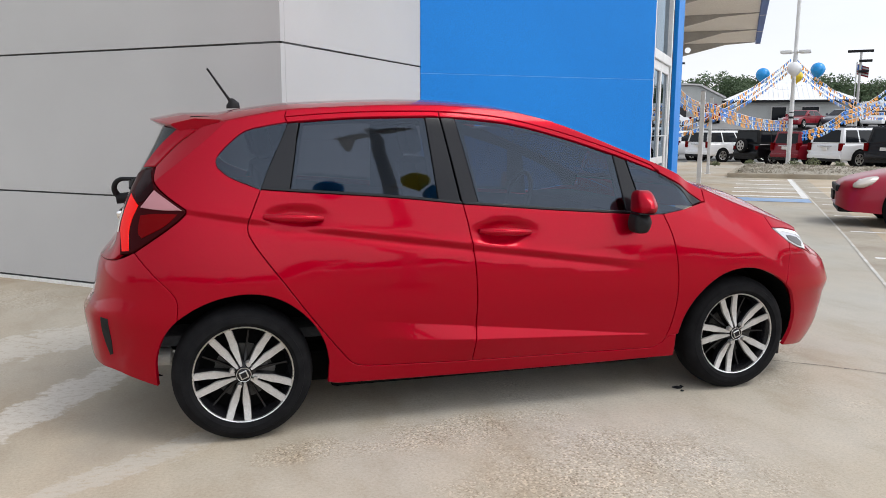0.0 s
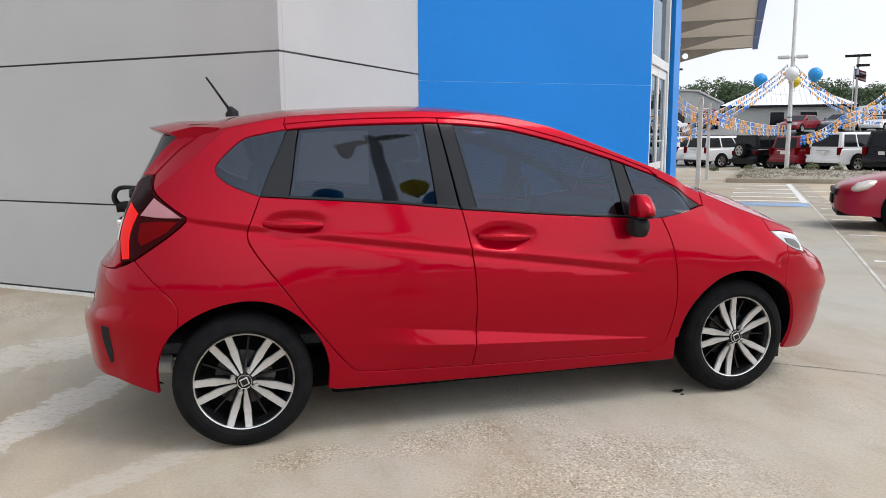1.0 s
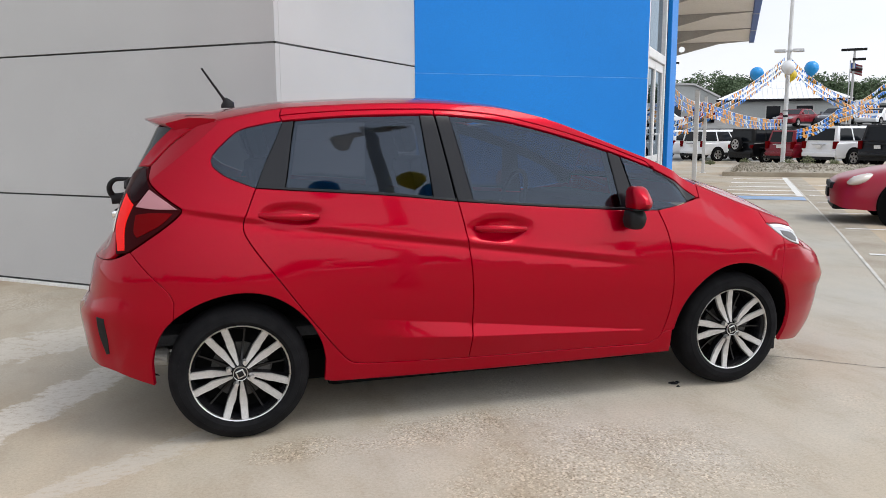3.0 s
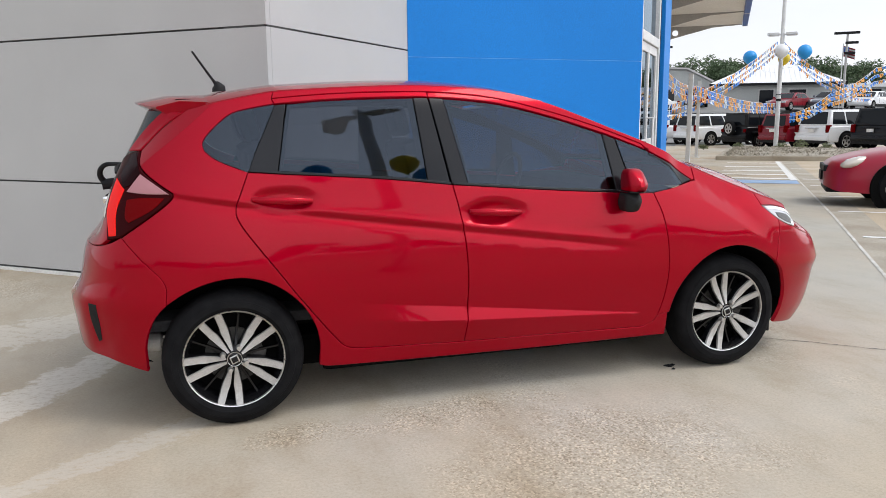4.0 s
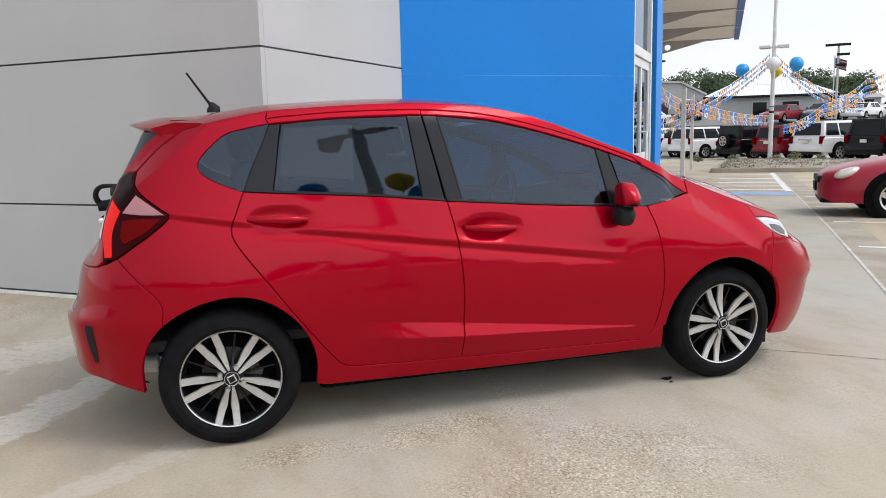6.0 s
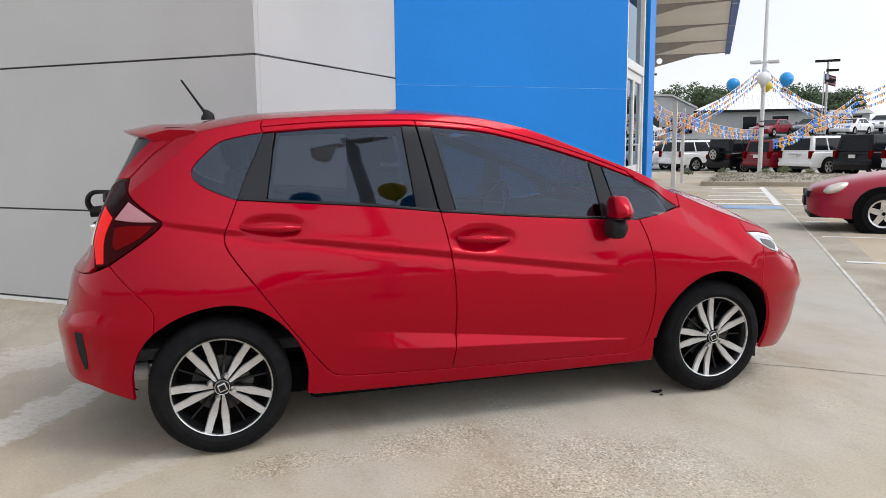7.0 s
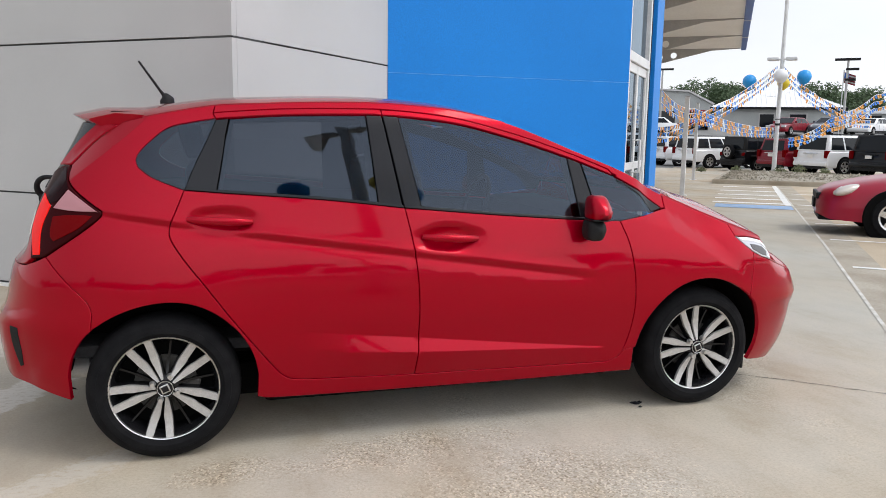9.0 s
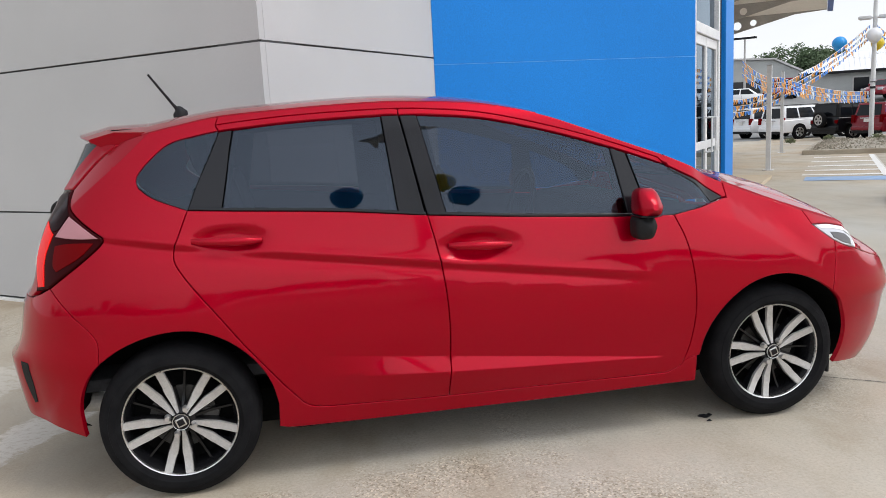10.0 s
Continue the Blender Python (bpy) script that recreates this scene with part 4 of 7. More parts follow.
def build_side(side):
    """All panels of one flank."""
    quarter = outline([(0.875, 0.34), (0.83, 0.33), (0.80, 0.298)], [(0.80, 0.298), (0.74, 0.272)], rev(SILL_F), rev(SILL_R), rev(REAR_EDGE), DLO_Q, DLO_Q2, [(-1.055, 1.395), (-1.075, 1.418), (-1.06, 1.4465)],
                      rail_line(-1.06, -1.62), [(-1.62, float(rail_z(-1.62))), (-1.74, 1.30), (-1.83, 1.20)], [(-1.83, 1.20), (-1.78, 1.13), (-1.57, 1.025)],
                      [(-1.57, 1.025), (-1.575, 1.0), (-1.65, 0.94), (-1.80, 0.845)], [(-1.80, 0.845), (-1.68, 0.755), (-1.57, 0.66), REAR_ARCH_Q[0]],
                      REAR_ARCH_Q, [REAR_ARCH_Q[-1], (-0.90, 0.235)], [(-0.90, 0.235), (-0.80, 0.222), (-0.3, 0.215), (0.3, 0.212), (0.88, 0.215)], [(0.88, 0.215), (0.875, 0.34)])
    skin("side_panel", quarter, RED, car, side, extra=FOLD + CREASE)
    rail = outline(rail_line(-1.06, 0.76), [(0.76, float(rail_z(0.76))), (0.80, 1.16)], [(0.80, 1.16), (0.76, 1.173), (0.74, 1.192)], rev(FRAME_T), [(-1.075, 1.418), (-1.06, 1.4465)])
    skin("roof_rail", rail, RED, car, side)
    pillar = outline(rail_line(0.762, 1.095), [(1.095, float(rail_z(1.095))), (1.10, 1.005)], [(1.10, 1.005), (1.075, 1.005)], [(1.075, 1.005), (0.90, 1.094), (0.78, 1.155)], [(0.78, 1.155), (0.762, float(rail_z(0.762)))])
    skin("a_pillar", pillar, RED, car, side)
    rd = skin("rear_door", outline(BELT_R, SPLIT, rev(SILL_R), rev(REAR_EDGE)), RED, car, side, res=0.03, fine=((-1.035, 0.98, 0.17, 0.06), (-0.40, 0.43, 0.28, 0.07)), extra=WEDGE + CREASE)
    fd = skin("front_door", outline(BELT_F, FRONT_EDGE, rev(SILL_F), rev(SPLIT)), RED, car, side, res=0.03, fine=((-0.065, 0.89, 0.17, 0.06),), extra=WEDGE + CREASE)
    # painted frames over the windows
    skin("door_frame", outline([(-1.055, 1.395), (-1.075, 1.418)], FRAME_T[:3] + [(-0.335, 1.448)], [(-0.335, 1.448), (-0.335, 1.424)], [(-0.335, 1.424), (-0.41, 1.427), (-0.75, 1.418), (-1.055, 1.395)]), RED, rd, side, gap=0.0015, edge=0.003)
    skin("door_frame", outline([(-0.335, 1.448), (-0.20, 1.441), *FRAME_T[4:]], [(0.74, 1.192), (0.76, 1.165)], [(0.76, 1.165), (0.53, 1.250), (0.29, 1.325), (0.02, 1.392), (-0.20, 1.418), (-0.335, 1.424)], [(-0.335, 1.424), (-0.335, 1.448)]), RED, fd, side, gap=0.0015, edge=0.003)
    # black surrounds
    def surround(nm, poly, parent, lift=-0.004, **kw):
        return skin(nm, poly, BLACK_GLOSS, parent, side, "gloss black window surround", lift, 0.001, 0.003, **kw)
    surround("window_pillar", outline([(-1.055, 1.393), (-0.985, 1.398)], [(-0.985, 1.398), (-1.055, 1.098)], [(-1.055, 1.098), (-1.208, 1.108)], [(-1.208, 1.108), (-1.16, 1.22), (-1.055, 1.393)]), rd)
    surround("window_pillar", outline([(-0.405, 1.425), (-0.335, 1.424)], [(-0.335, 1.424), (-0.27, 1.03)], [(-0.27, 1.03), (-0.375, 1.042)], [(-0.375, 1.042), (-0.405, 1.425)]), rd)
    surround("window_pillar", outline([(-0.33, 1.424), (-0.262, 1.421)], [(-0.262, 1.421), (-0.185, 1.022)], [(-0.185, 1.022), (-0.262, 1.03)], [(-0.262, 1.03), (-0.33, 1.424)]), fd)
    surround("window_pillar", outline([(0.535, 1.246), (0.60, 1.221)], [(0.60, 1.221), (0.665, 0.962)], [(0.665, 0.962), (0.575, 0.967)], [(0.575, 0.967), (0.535, 1.246)]), fd)
    surround("belt_strip", outline([(-1.20, 1.108), *BELT_R[1:3], (-0.265, 1.027)], [(-0.265, 1.027), (-0.265, 1.041)], [(-0.265, 1.041), (-0.58, 1.076), (-0.90, 1.101), (-1.195, 1.121)], [(-1.195, 1.121), (-1.20, 1.108)]), rd, -0.001)
    surround("belt_strip", outline([(-0.258, 1.027), *BELT_F[1:3], (0.66, 0.959)], [(0.66, 0.959), (0.66, 0.972)], [(0.66, 0.972), (0.57, 0.977), (0.15, 1.006), (-0.258, 1.041)], [(-0.258, 1.041), (-0.258, 1.027)]), fd, -0.001)
    # inner trims behind the window frames
    def trim(*curves):
        skin("pillar_trim", outline(*curves), DARK, car, side, "", -0.03, 0.0, 0.002, 0.004, 0.06)
    trim([(-0.43, 1.44), (-0.23, 1.44)], [(-0.23, 1.44), (-0.165, 1.0)], [(-0.165, 1.0), (-0.40, 1.0)], [(-0.40, 1.0), (-0.43, 1.44)])
    trim([(-1.08, 1.41), (-0.96, 1.415)], [(-0.96, 1.415), (-1.03, 1.07)], [(-1.03, 1.07), (-1.23, 1.09)], [(-1.23, 1.09), (-1.08, 1.41)])
    trim([(0.51, 1.27), (0.62, 1.23)], [(0.62, 1.23), (0.69, 0.94)], [(0.69, 0.94), (0.55, 0.95)], [(0.55, 0.95), (0.51, 1.27)])
    trim([(-1.09, 1.385), (-0.75, 1.408), (-0.41, 1.417), (0.02, 1.382), (0.53, 1.240), (0.90, 1.085), (1.06, 1.0)], [(1.06, 1.0), (1.08, 1.06)], rev(rail_line(-1.09, 1.08, 0.006)), [(-1.09, 1.44), (-1.09, 1.385)])
    # panes
    def pane(poly, parent, lift=-0.008):
        return skin("window_pane", poly, TINTED, parent, side, "dark tinted glass", lift, 0.0005, 0.001, 0.004, 0.05)
    pane(outline([(-1.05, 1.099), (-0.58, 1.07), (-0.378, 1.045)], [(-0.378, 1.045), (-0.408, 1.423)], [(-0.408, 1.423), (-0.75, 1.414), (-0.98, 1.396)], [(-0.98, 1.396), (-1.05, 1.099)]), rd)
    pane(outline([(-0.183, 1.025), (0.15, 1.0), (0.572, 0.97)], [(0.572, 0.97), (0.532, 1.245)], [(0.532, 1.245), (0.29, 1.321), (0.02, 1.388), (-0.20, 1.414), (-0.26, 1.418)], [(-0.26, 1.418), (-0.183, 1.025)]), fd)
    pane(outline(DLO_Q, DLO_Q2, [(-1.055, 1.395), (-1.16, 1.22), (-1.208, 1.108)]), car, -0.003)
    pane(outline([(0.605, 1.219), (0.76, 1.160), (0.90, 1.090), (1.07, 1.006)], [(1.07, 1.006), (0.95, 0.985), (0.775, 0.957), (0.668, 0.962)], [(0.668, 0.962), (0.605, 1.219)]), car, -0.003)
    surround("corner_trim", outline([(0.775, 1.150), (0.90, 1.092), (1.072, 1.006)], [(1.072, 1.006), (0.985, 0.991)], [(0.985, 0.991), (0.93, 1.048), (0.84, 1.107), (0.775, 1.140)], [(0.775, 1.140), (0.775, 1.150)]), car, 0.0)
    # front wing, lamps, bumpers
    fender = outline([(0.775, 0.955), (0.95, 0.983), (1.075, 1.003)], [(1.075, 1.003), (1.10, 1.003)], [(1.10, 1.003), (1.10, float(rail_z(1.10)))], rail_line(1.10, 1.52), [(1.52, float(rail_z(1.52))), (1.52, 0.862)], [(1.52, 0.862), (1.555, 0.825), (1.60, 0.785)],
                     [(1.60, 0.785), (1.575, 0.70), FRONT_ARCH_W[0]], FRONT_ARCH_W, [FRONT_ARCH_W[-1], (0.835, 0.33), (0.80, 0.298)], rev(FRONT_EDGE[:-1]))
    skin("front_wing", fender, RED, car, side, extra=WING)
    lamp = outline([(1.52, 0.862), (1.62, 0.857), (1.715, 0.838)], [(1.715, 0.838), (1.765, 0.785), (1.74, 0.732)], [(1.74, 0.732), (1.66, 0.755), (1.60, 0.785)], [(1.60, 0.785), (1.555, 0.825), (1.52, 0.862)])
    skin("bonnet_lip", outline(rail_line(1.52, 1.72), [(1.72, float(rail_z(1.72))), (1.715, 0.838)], [(1.715, 0.838), (1.62, 0.857), (1.52, 0.862)], [(1.52, 0.862), (1.52, float(rail_z(1.52)))]), RED, car, side)
    head = skin("headlight", lamp, LENS_CLEAR, car, side, "clear headlight lens with bright strip", 0.0, 0.002, 0.004)
    skin("lamp_strip", outline([(1.535, 0.857), (1.62, 0.852), (1.71, 0.833)], [(1.71, 0.833), (1.757, 0.785), (1.736, 0.738)], [(1.736, 0.738), (1.72, 0.743)], [(1.72, 0.743), (1.735, 0.783), (1.70, 0.816)], [(1.70, 0.816), (1.62, 0.834), (1.56, 0.838)], [(1.56, 0.838), (1.535, 0.857)]), LENS_STRIP, head, side, "bright running light strip", 0.002, 0.001, 0.002, 0.004)
    skin("lamp_bowl", outline([(1.60, 0.822), (1.65, 0.816), (1.69, 0.805)], [(1.69, 0.805), (1.718, 0.78)], [(1.718, 0.78), (1.70, 0.755)], [(1.70, 0.755), (1.655, 0.768), (1.605, 0.795)], [(1.605, 0.795), (1.60, 0.822)]), LENS_SMOKE, head, side, "grey lamp reflector", 0.002, 0.001, 0.002, 0.006)
    skin("front_bumper", outline([FRONT_ARCH_B[-1], (1.575, 0.70), (1.60, 0.785)], [(1.60, 0.785), (1.66, 0.755), (1.74, 0.732)], [(1.74, 0.732), (1.82, 0.715), (1.95, 0.67)], [(1.95, 0.67), (2.3, 0.66), (U_FRONT, 0.66)], [(U_FRONT, 0.66), (U_FRONT, 0.17)],
                                 [(U_FRONT, 0.17), (2.2, 0.17), (1.9, 0.175), (1.70, 0.195)], [(1.70, 0.195), (1.63, 0.205)], [(1.63, 0.205), FRONT_ARCH_B[0]], FRONT_ARCH_B), RED, car, side)
    skin("nose_panel", outline([(1.715, 0.838), (1.72, float(rail_z(1.72)))], [(1.72, float(rail_z(1.72))), (1.9, 0.82), (U_FRONT, 0.81)], [(U_FRONT, 0.81), (U_FRONT, 0.66)], [(U_FRONT, 0.66), (2.3, 0.66), (1.95, 0.67)], [(1.95, 0.67), (1.82, 0.715), (1.74, 0.732)], [(1.74, 0.732), (1.765, 0.785), (1.715, 0.838)]), RED, car, side)
    skin("rear_bumper", outline([REAR_ARCH_B[-1], (-1.57, 0.66), (-1.68, 0.755), (-1.80, 0.845)], [(-1.80, 0.845), (-1.88, 0.815), (-2.0, 0.80), (U_REAR, 0.79)], [(U_REAR, 0.79), (U_REAR, 0.36)], [(U_REAR, 0.36), (-2.2, 0.35), (-1.95, 0.325), (-1.88, 0.312)], [(-1.88, 0.312), (-1.78, 0.288), (-1.685, 0.262)],
                                [(-1.685, 0.262), REAR_ARCH_B[0]], REAR_ARCH_B), RED, car, side, gap=0.0009, edge=0.002)
    skin("bumper_vent", outline([(-1.922, 0.562), (-1.885, 0.556)], [(-1.885, 0.556), (-1.882, 0.47), (-1.888, 0.395)], [(-1.888, 0.395), (-1.905, 0.388)], [(-1.905, 0.388), (-1.92, 0.47), (-1.922, 0.562)]), BLACK, car, side, "black slatted bumper vent", 0.003, 0.001, 0.002, 0.01)
    lampr = outline([(-1.57, 1.025), (-1.78, 1.13), (-1.83, 1.20)], [(-1.83, 1.20), (-1.90, 1.19), (-1.97, 1.17)], [(-1.97, 1.17), (-1.95, 1.04), (-1.92, 0.94), (-1.885, 0.83)], [(-1.885, 0.83), (-1.80, 0.845)], [(-1.80, 0.845), (-1.65, 0.94), (-1.575, 1.0), (-1.57, 1.025)])
    tail = skin("tail_light", lampr, LENS_RIM, car, side, "dark red tail light with a bright red bar", 0.006, 0.002, 0.006)
    skin("clear_lens", outline([(-1.585, 1.024), (-1.70, 1.077), (-1.765, 1.105)], [(-1.765, 1.105), (-1.795, 1.06), (-1.815, 1.03)], [(-1.815, 1.03), (-1.70, 1.022), (-1.585, 1.024)]), LENS_PINK, tail, side, "pale pink clear lens", 0.009, 0.001, 0.002, 0.004)
    # dark patch that paints a reflection onto the lamp's top
    skin("lamp_reflection", outline([(-1.768, 1.108), (-1.80, 1.145), (-1.84, 1.188)], [(-1.84, 1.188), (-1.89, 1.182)], [(-1.89, 1.182), (-1.895, 1.11), (-1.845, 1.045)], [(-1.845, 1.045), (-1.80, 1.06), (-1.768, 1.108)]), LENS_REFLECT, tail, side, "dark reflection painted on the upper lamp", 0.009, 0.001, 0.002, 0.004)
    skin("light_bar", outline([(-1.83, 1.04), (-1.915, 1.085)], [(-1.915, 1.085), (-1.915, 0.96), (-1.87, 0.845)], [(-1.87, 0.845), (-1.825, 0.85)], [(-1.825, 0.85), (-1.845, 0.95), (-1.83, 1.04)]), LENS_RED, tail, side, "bright red light bar", 0.009, 0.001, 0.002, 0.004)
    skin("stop_lens", outline([(-1.60, 1.008), (-1.72, 1.008), (-1.80, 1.0)], [(-1.80, 1.0), (-1.79, 0.93), (-1.765, 0.905)], [(-1.765, 0.905), (-1.66, 0.955), (-1.60, 1.008)]), LENS_DARK, tail, side, "smoked red lens", 0.009, 0.001, 0.002, 0.004)
    skin("reverse_lens", outline([(-1.955, 1.02), (-1.985, 0.99)], [(-1.985, 0.99), (-1.98, 0.93)], [(-1.98, 0.93), (-1.935, 0.92)], [(-1.935, 0.92), (-1.955, 1.02)]), WHITE_LENS, car, side, "", 0.006, 0.001, 0.002, 0.004)
    # tailgate half
    skin("tailgate", outline([(-1.97, 1.08), (-1.95, 1.04), (-1.92, 0.94), (-1.885, 0.83)], [(-1.885, 0.83), (-2.0, 0.80), (U_REAR, 0.79)], [(U_REAR, 0.79), (U_REAR, 1.06)], [(U_REAR, 1.06), (-2.2, 1.06), (-1.97, 1.08)]), RED, car, side)
    skin("tailgate_glass", outline([(-1.83, 1.20), (-1.74, 1.30), (-1.64, 1.36)], [(-1.64, 1.36), (-1.9, 1.375), (U_REAR, 1.38)], [(U_REAR, 1.38), (U_REAR, 1.06)], [(U_REAR, 1.06), (-2.2, 1.06), (-1.97, 1.08)], [(-1.97, 1.08), (-1.97, 1.17), (-1.90, 1.19), (-1.83, 1.20)]), REAR_GLASS, car, side, "dark rear window")
    skin("tailgate_pillar", outline([(-1.83, 1.20), (-1.74, 1.30), (-1.64, 1.36)], [(-1.64, 1.36), (-1.78, 1.37)], [(-1.78, 1.37), (-1.87, 1.29), (-1.93, 1.195)], [(-1.93, 1.195), (-1.83, 1.20)]), RED, car, side, "", 0.006, 0.001, 0.004, 0.008)
    # dark shell behind the gaps
    shell = outline([(-1.85, 0.80), (-1.70, 1.0), (-1.20, 1.08), (-0.3, 1.0), (0.7, 0.93), (1.2, 0.92), (1.5, 0.85)], [(1.5, 0.85), (1.75, 0.70), (1.80, 0.25)], [(1.80, 0.25), (1.66, 0.24)], [(1.66, 0.24), *[(1.25 + (x - 1.25) * 1.06, 0.285 + (z - 0.285) * 1.06) for x, z in rev(FRONT_ARCH)], (0.86, 0.24)],
                    [(0.86, 0.24), (-0.86, 0.24)], [(-0.86, 0.24), *[(-1.255 + (x + 1.255) * 1.06, 0.305 + (z - 0.305) * 1.06) for x, z in REAR_ARCH], (-1.66, 0.30)], [(-1.66, 0.30), (-1.85, 0.30)], [(-1.85, 0.30), (-1.85, 0.80)])
    skin("inner_shell", shell, DARK, car, side, "", -0.022, 0.0, 0.002, 0.004, 0.06)
    # handle bars
    for door, (hu, hz) in ((rd, HANDLES[0]), (fd, HANDLES[1])):
        bm = bmesh.new()
        rows = []
        for t in np.linspace(-1, 1, 15):
            u = hu + 0.004 + t * 0.128
            base = flank(hu + t * 0.135, hz)
            lift = 0.036 * (1 - abs(t) ** 4) + 0.002
            hgt = 0.0175 * (1 - 0.40 * abs(t) ** 3)
            c = np.array([u, base[1] - (0.0 if abs(t) > 0.98 else 0.0), hz + 0.006 - 0.006 * t])
            ring = []
            yy = -float(section(hz)) - 0.004 + 0.012 * t * t - 0.013 * (1 - abs(t) ** 5)
            for q in np.linspace(0, math.tau, 11)[:-1]:
                ring.append(bm.verts.new((u, (yy + 0.013 * math.sin(q)) * -side * -1 if side > 0 else yy + 0.013 * math.sin(q), c[2] + hgt * math.cos(q))))
            rows.append(ring)
        if side > 0:
            for ring in rows:
                for v in ring:
                    v.co.y = abs(v.co.y)
        for r0, r1 in zip(rows, rows[1:]):
            for k in range(10):
                bm.faces.new((r0[k], r0[(k + 1) % 10], r1[(k + 1) % 10], r1[k]))
        bm.faces.new(rows[0])
        bm.faces.new(rows[-1])
        part("door_handle", bm, RED, door, "red door handle", True)


for side in (-1, 1):
    build_side(side)

top_sheet("roof", -1.505, 0.24, RED, car)
top_sheet("windscreen", 0.25, 1.03, TINTED, car, "tinted windscreen", -0.985, 0.985, -0.02)
top_sheet("cowl", 1.035, 1.085, BLACK, car, "black cowl strip", lift=-0.022, nu=4)
top_sheet("bonnet", 1.09, 1.80, RED, car, "", -0.865, 0.865, 0.004)
for v0, v1 in ((-0.988, -0.875), (0.875, 0.988)):
    top_sheet("wing_top", 1.09, 1.80, RED, car, "", v0, v1, 0.004, nv=8)


def build_spoiler():
    rows = []
    for v in np.linspace(-1, 1, 33):
        p = top_point(-1.50, v * 0.985)
        w = 1 - abs(v) ** 3
        tip = np.array([-1.655 + 0.125 * abs(v) ** 2.4, v * 0.565, 1.414 - 0.030 * abs(v) ** 2])
        lead = p + (0.012, 0, 0.004)
        midp = lead * 0.45 + tip * 0.55 + (0, 0, 0.017)
        edge = tip + (0.003, 0, -0.006)
        under = tip + (0.055, 0, -0.036)
        back = np.array([-1.46, v * 0.56, tip[2] - 0.046])
        rows.append([lead - (0, 0, 0.03), lead, midp, tip + (0.004, 0, 0.003), tip, edge, under, back])
    n = len(rows[0])
    vs = [q for r in rows for q in r]
    fs = [(i * n + j, i * n + j + 1, (i + 1) * n + j + 1, (i + 1) * n + j) for i in range(len(rows) - 1) for j in range(n - 1)]
    fs += [tuple(range(n)), tuple((len(rows) - 1) * n + j for j in reversed(range(n)))]
    ob = mesh_object("roof_spoiler", vs, [f[::-1] for f in fs], RED, car, smooth=True)
    ob.data.set_sharp_from_angle(angle=radians(40))


build_spoiler()


def build_wheel(turn):
    """A wheel about its own axis, outer face to -y: barrel with tyre, machined twin-blade rim, cap and nuts."""
    bm = bmesh.new()
    revolve(bm, [(0.211, -0.070), (0.202, -0.055), (0.190, -0.03), (0.185, 0.02), (0.19, 0.09)], 48)
    wheel = part("wheel", bm, WHEEL_BLACK, None, smooth=True)
    prof = [(0.212, 0.085), (0.235, 0.092), (0.275, 0.086), (0.296, 0.070), (0.303, 0.035), (0.304, 0.0), (0.302, -0.040), (0.296, -0.058), (0.286, -0.072), (0.274, -0.0805), (0.262, -0.085), (0.2605, -0.0875), (0.246, -0.0905), (0.235, -0.0905), (0.2335, -0.088), (0.226, -0.085), (0.2175, -0.074)]
    part("tyre", revolve(bmesh.new(), prof, 72), RUBBER, wheel, "black road tyre", True)
    part("rim_lip", revolve(bmesh.new(), [(0.207, -0.058), (0.2095, -0.070), (0.2115, -0.0745), (0.2155, -0.0765), (0.2185, -0.073), (0.215, -0.060)], 72), ALLOY, wheel, "bright machined rim lip", True)
    part("brake_disc", revolve(bmesh.new(), [(0.02, 0.012), (0.125, 0.012), (0.125, 0.0), (0.02, 0.0)], 40), DISC, wheel)
    bm = bmesh.new()
    box(bm, (0.05, -0.015, -0.06), (0.13, 0.04, 0.06), 0.01, Matrix.Rotation(radians(20), 4, "Y"))
    part("brake_caliper", bm, DISC, wheel)
    part("backing", revolve(bmesh.new(), [(0.005, 0.03), (0.19, 0.03)], 40), DARK, wheel)

    def blade(ang, r0, r1, o0, o1, w0, w1, y0, y1, thick, mat, nm, label=""):
        """A blade from near the hub to the lip; o: offset across, w: half width."""
        bm = bmesh.new()
        rows = []
        for t in np.linspace(0, 1, 13):
            r = r0 + (r1 - r0) * t
            # widest just past the middle, where the inner edge steps back
            past = min(max((t - 0.52) / 0.12, 0), 1)
            w = w0 + (1.16 * w1 - w0) * min(t / 0.56, 1) ** 0.9 - 0.16 * w1 * past
            o = o0 + (o1 - o0) * t + math.copysign(0.0012, o1) * past if o1 else 0.0
            y = y0 + (y1 - y0) * t + 0.012 * math.sin(math.pi * t)
            rows.append([bm.verts.new(q) for q in ((r, y, o - w), (r, y, o + w), (r, y + thick, o + w * 1.15), (r, y + thick, o - w * 1.15))])
        for p, q in zip(rows, rows[1:]):
            for k in range(4):
                bm.faces.new((p[k], p[(k + 1) % 4], q[(k + 1) % 4], q[k]))
        bm.faces.new(rows[0])
        bm.faces.new(rows[-1][::-1])
        bmesh.ops.transform(bm, matrix=Matrix.Rotation(-radians(ang), 4, "Y"), verts=bm.verts)
        return part(nm, bm, mat, wheel, label)

    for k in range(5):
        ang = turn + 72 * k
        for s in (-1, 1):
            blade(ang, 0.036, 0.209, s * 0.0090, s * 0.0395, 0.0045, 0.0145, -0.066, -0.072, 0.010, BLADE, "rim_blade", "machined silver rim blade")
            blade(ang, 0.036, 0.206, s * 0.0100, s * 0.039, 0.010, 0.0185, -0.056, -0.058, 0.03, WHEEL_BLACK, "rim_spoke", "gloss black spoke behind the blade")
        blade(ang + 36, 0.045, 0.200, 0.0, 0.0, 0.005, 0.004, -0.040, -0.035, 0.02, WHEEL_BLACK, "rim_rib", "thin black rib")
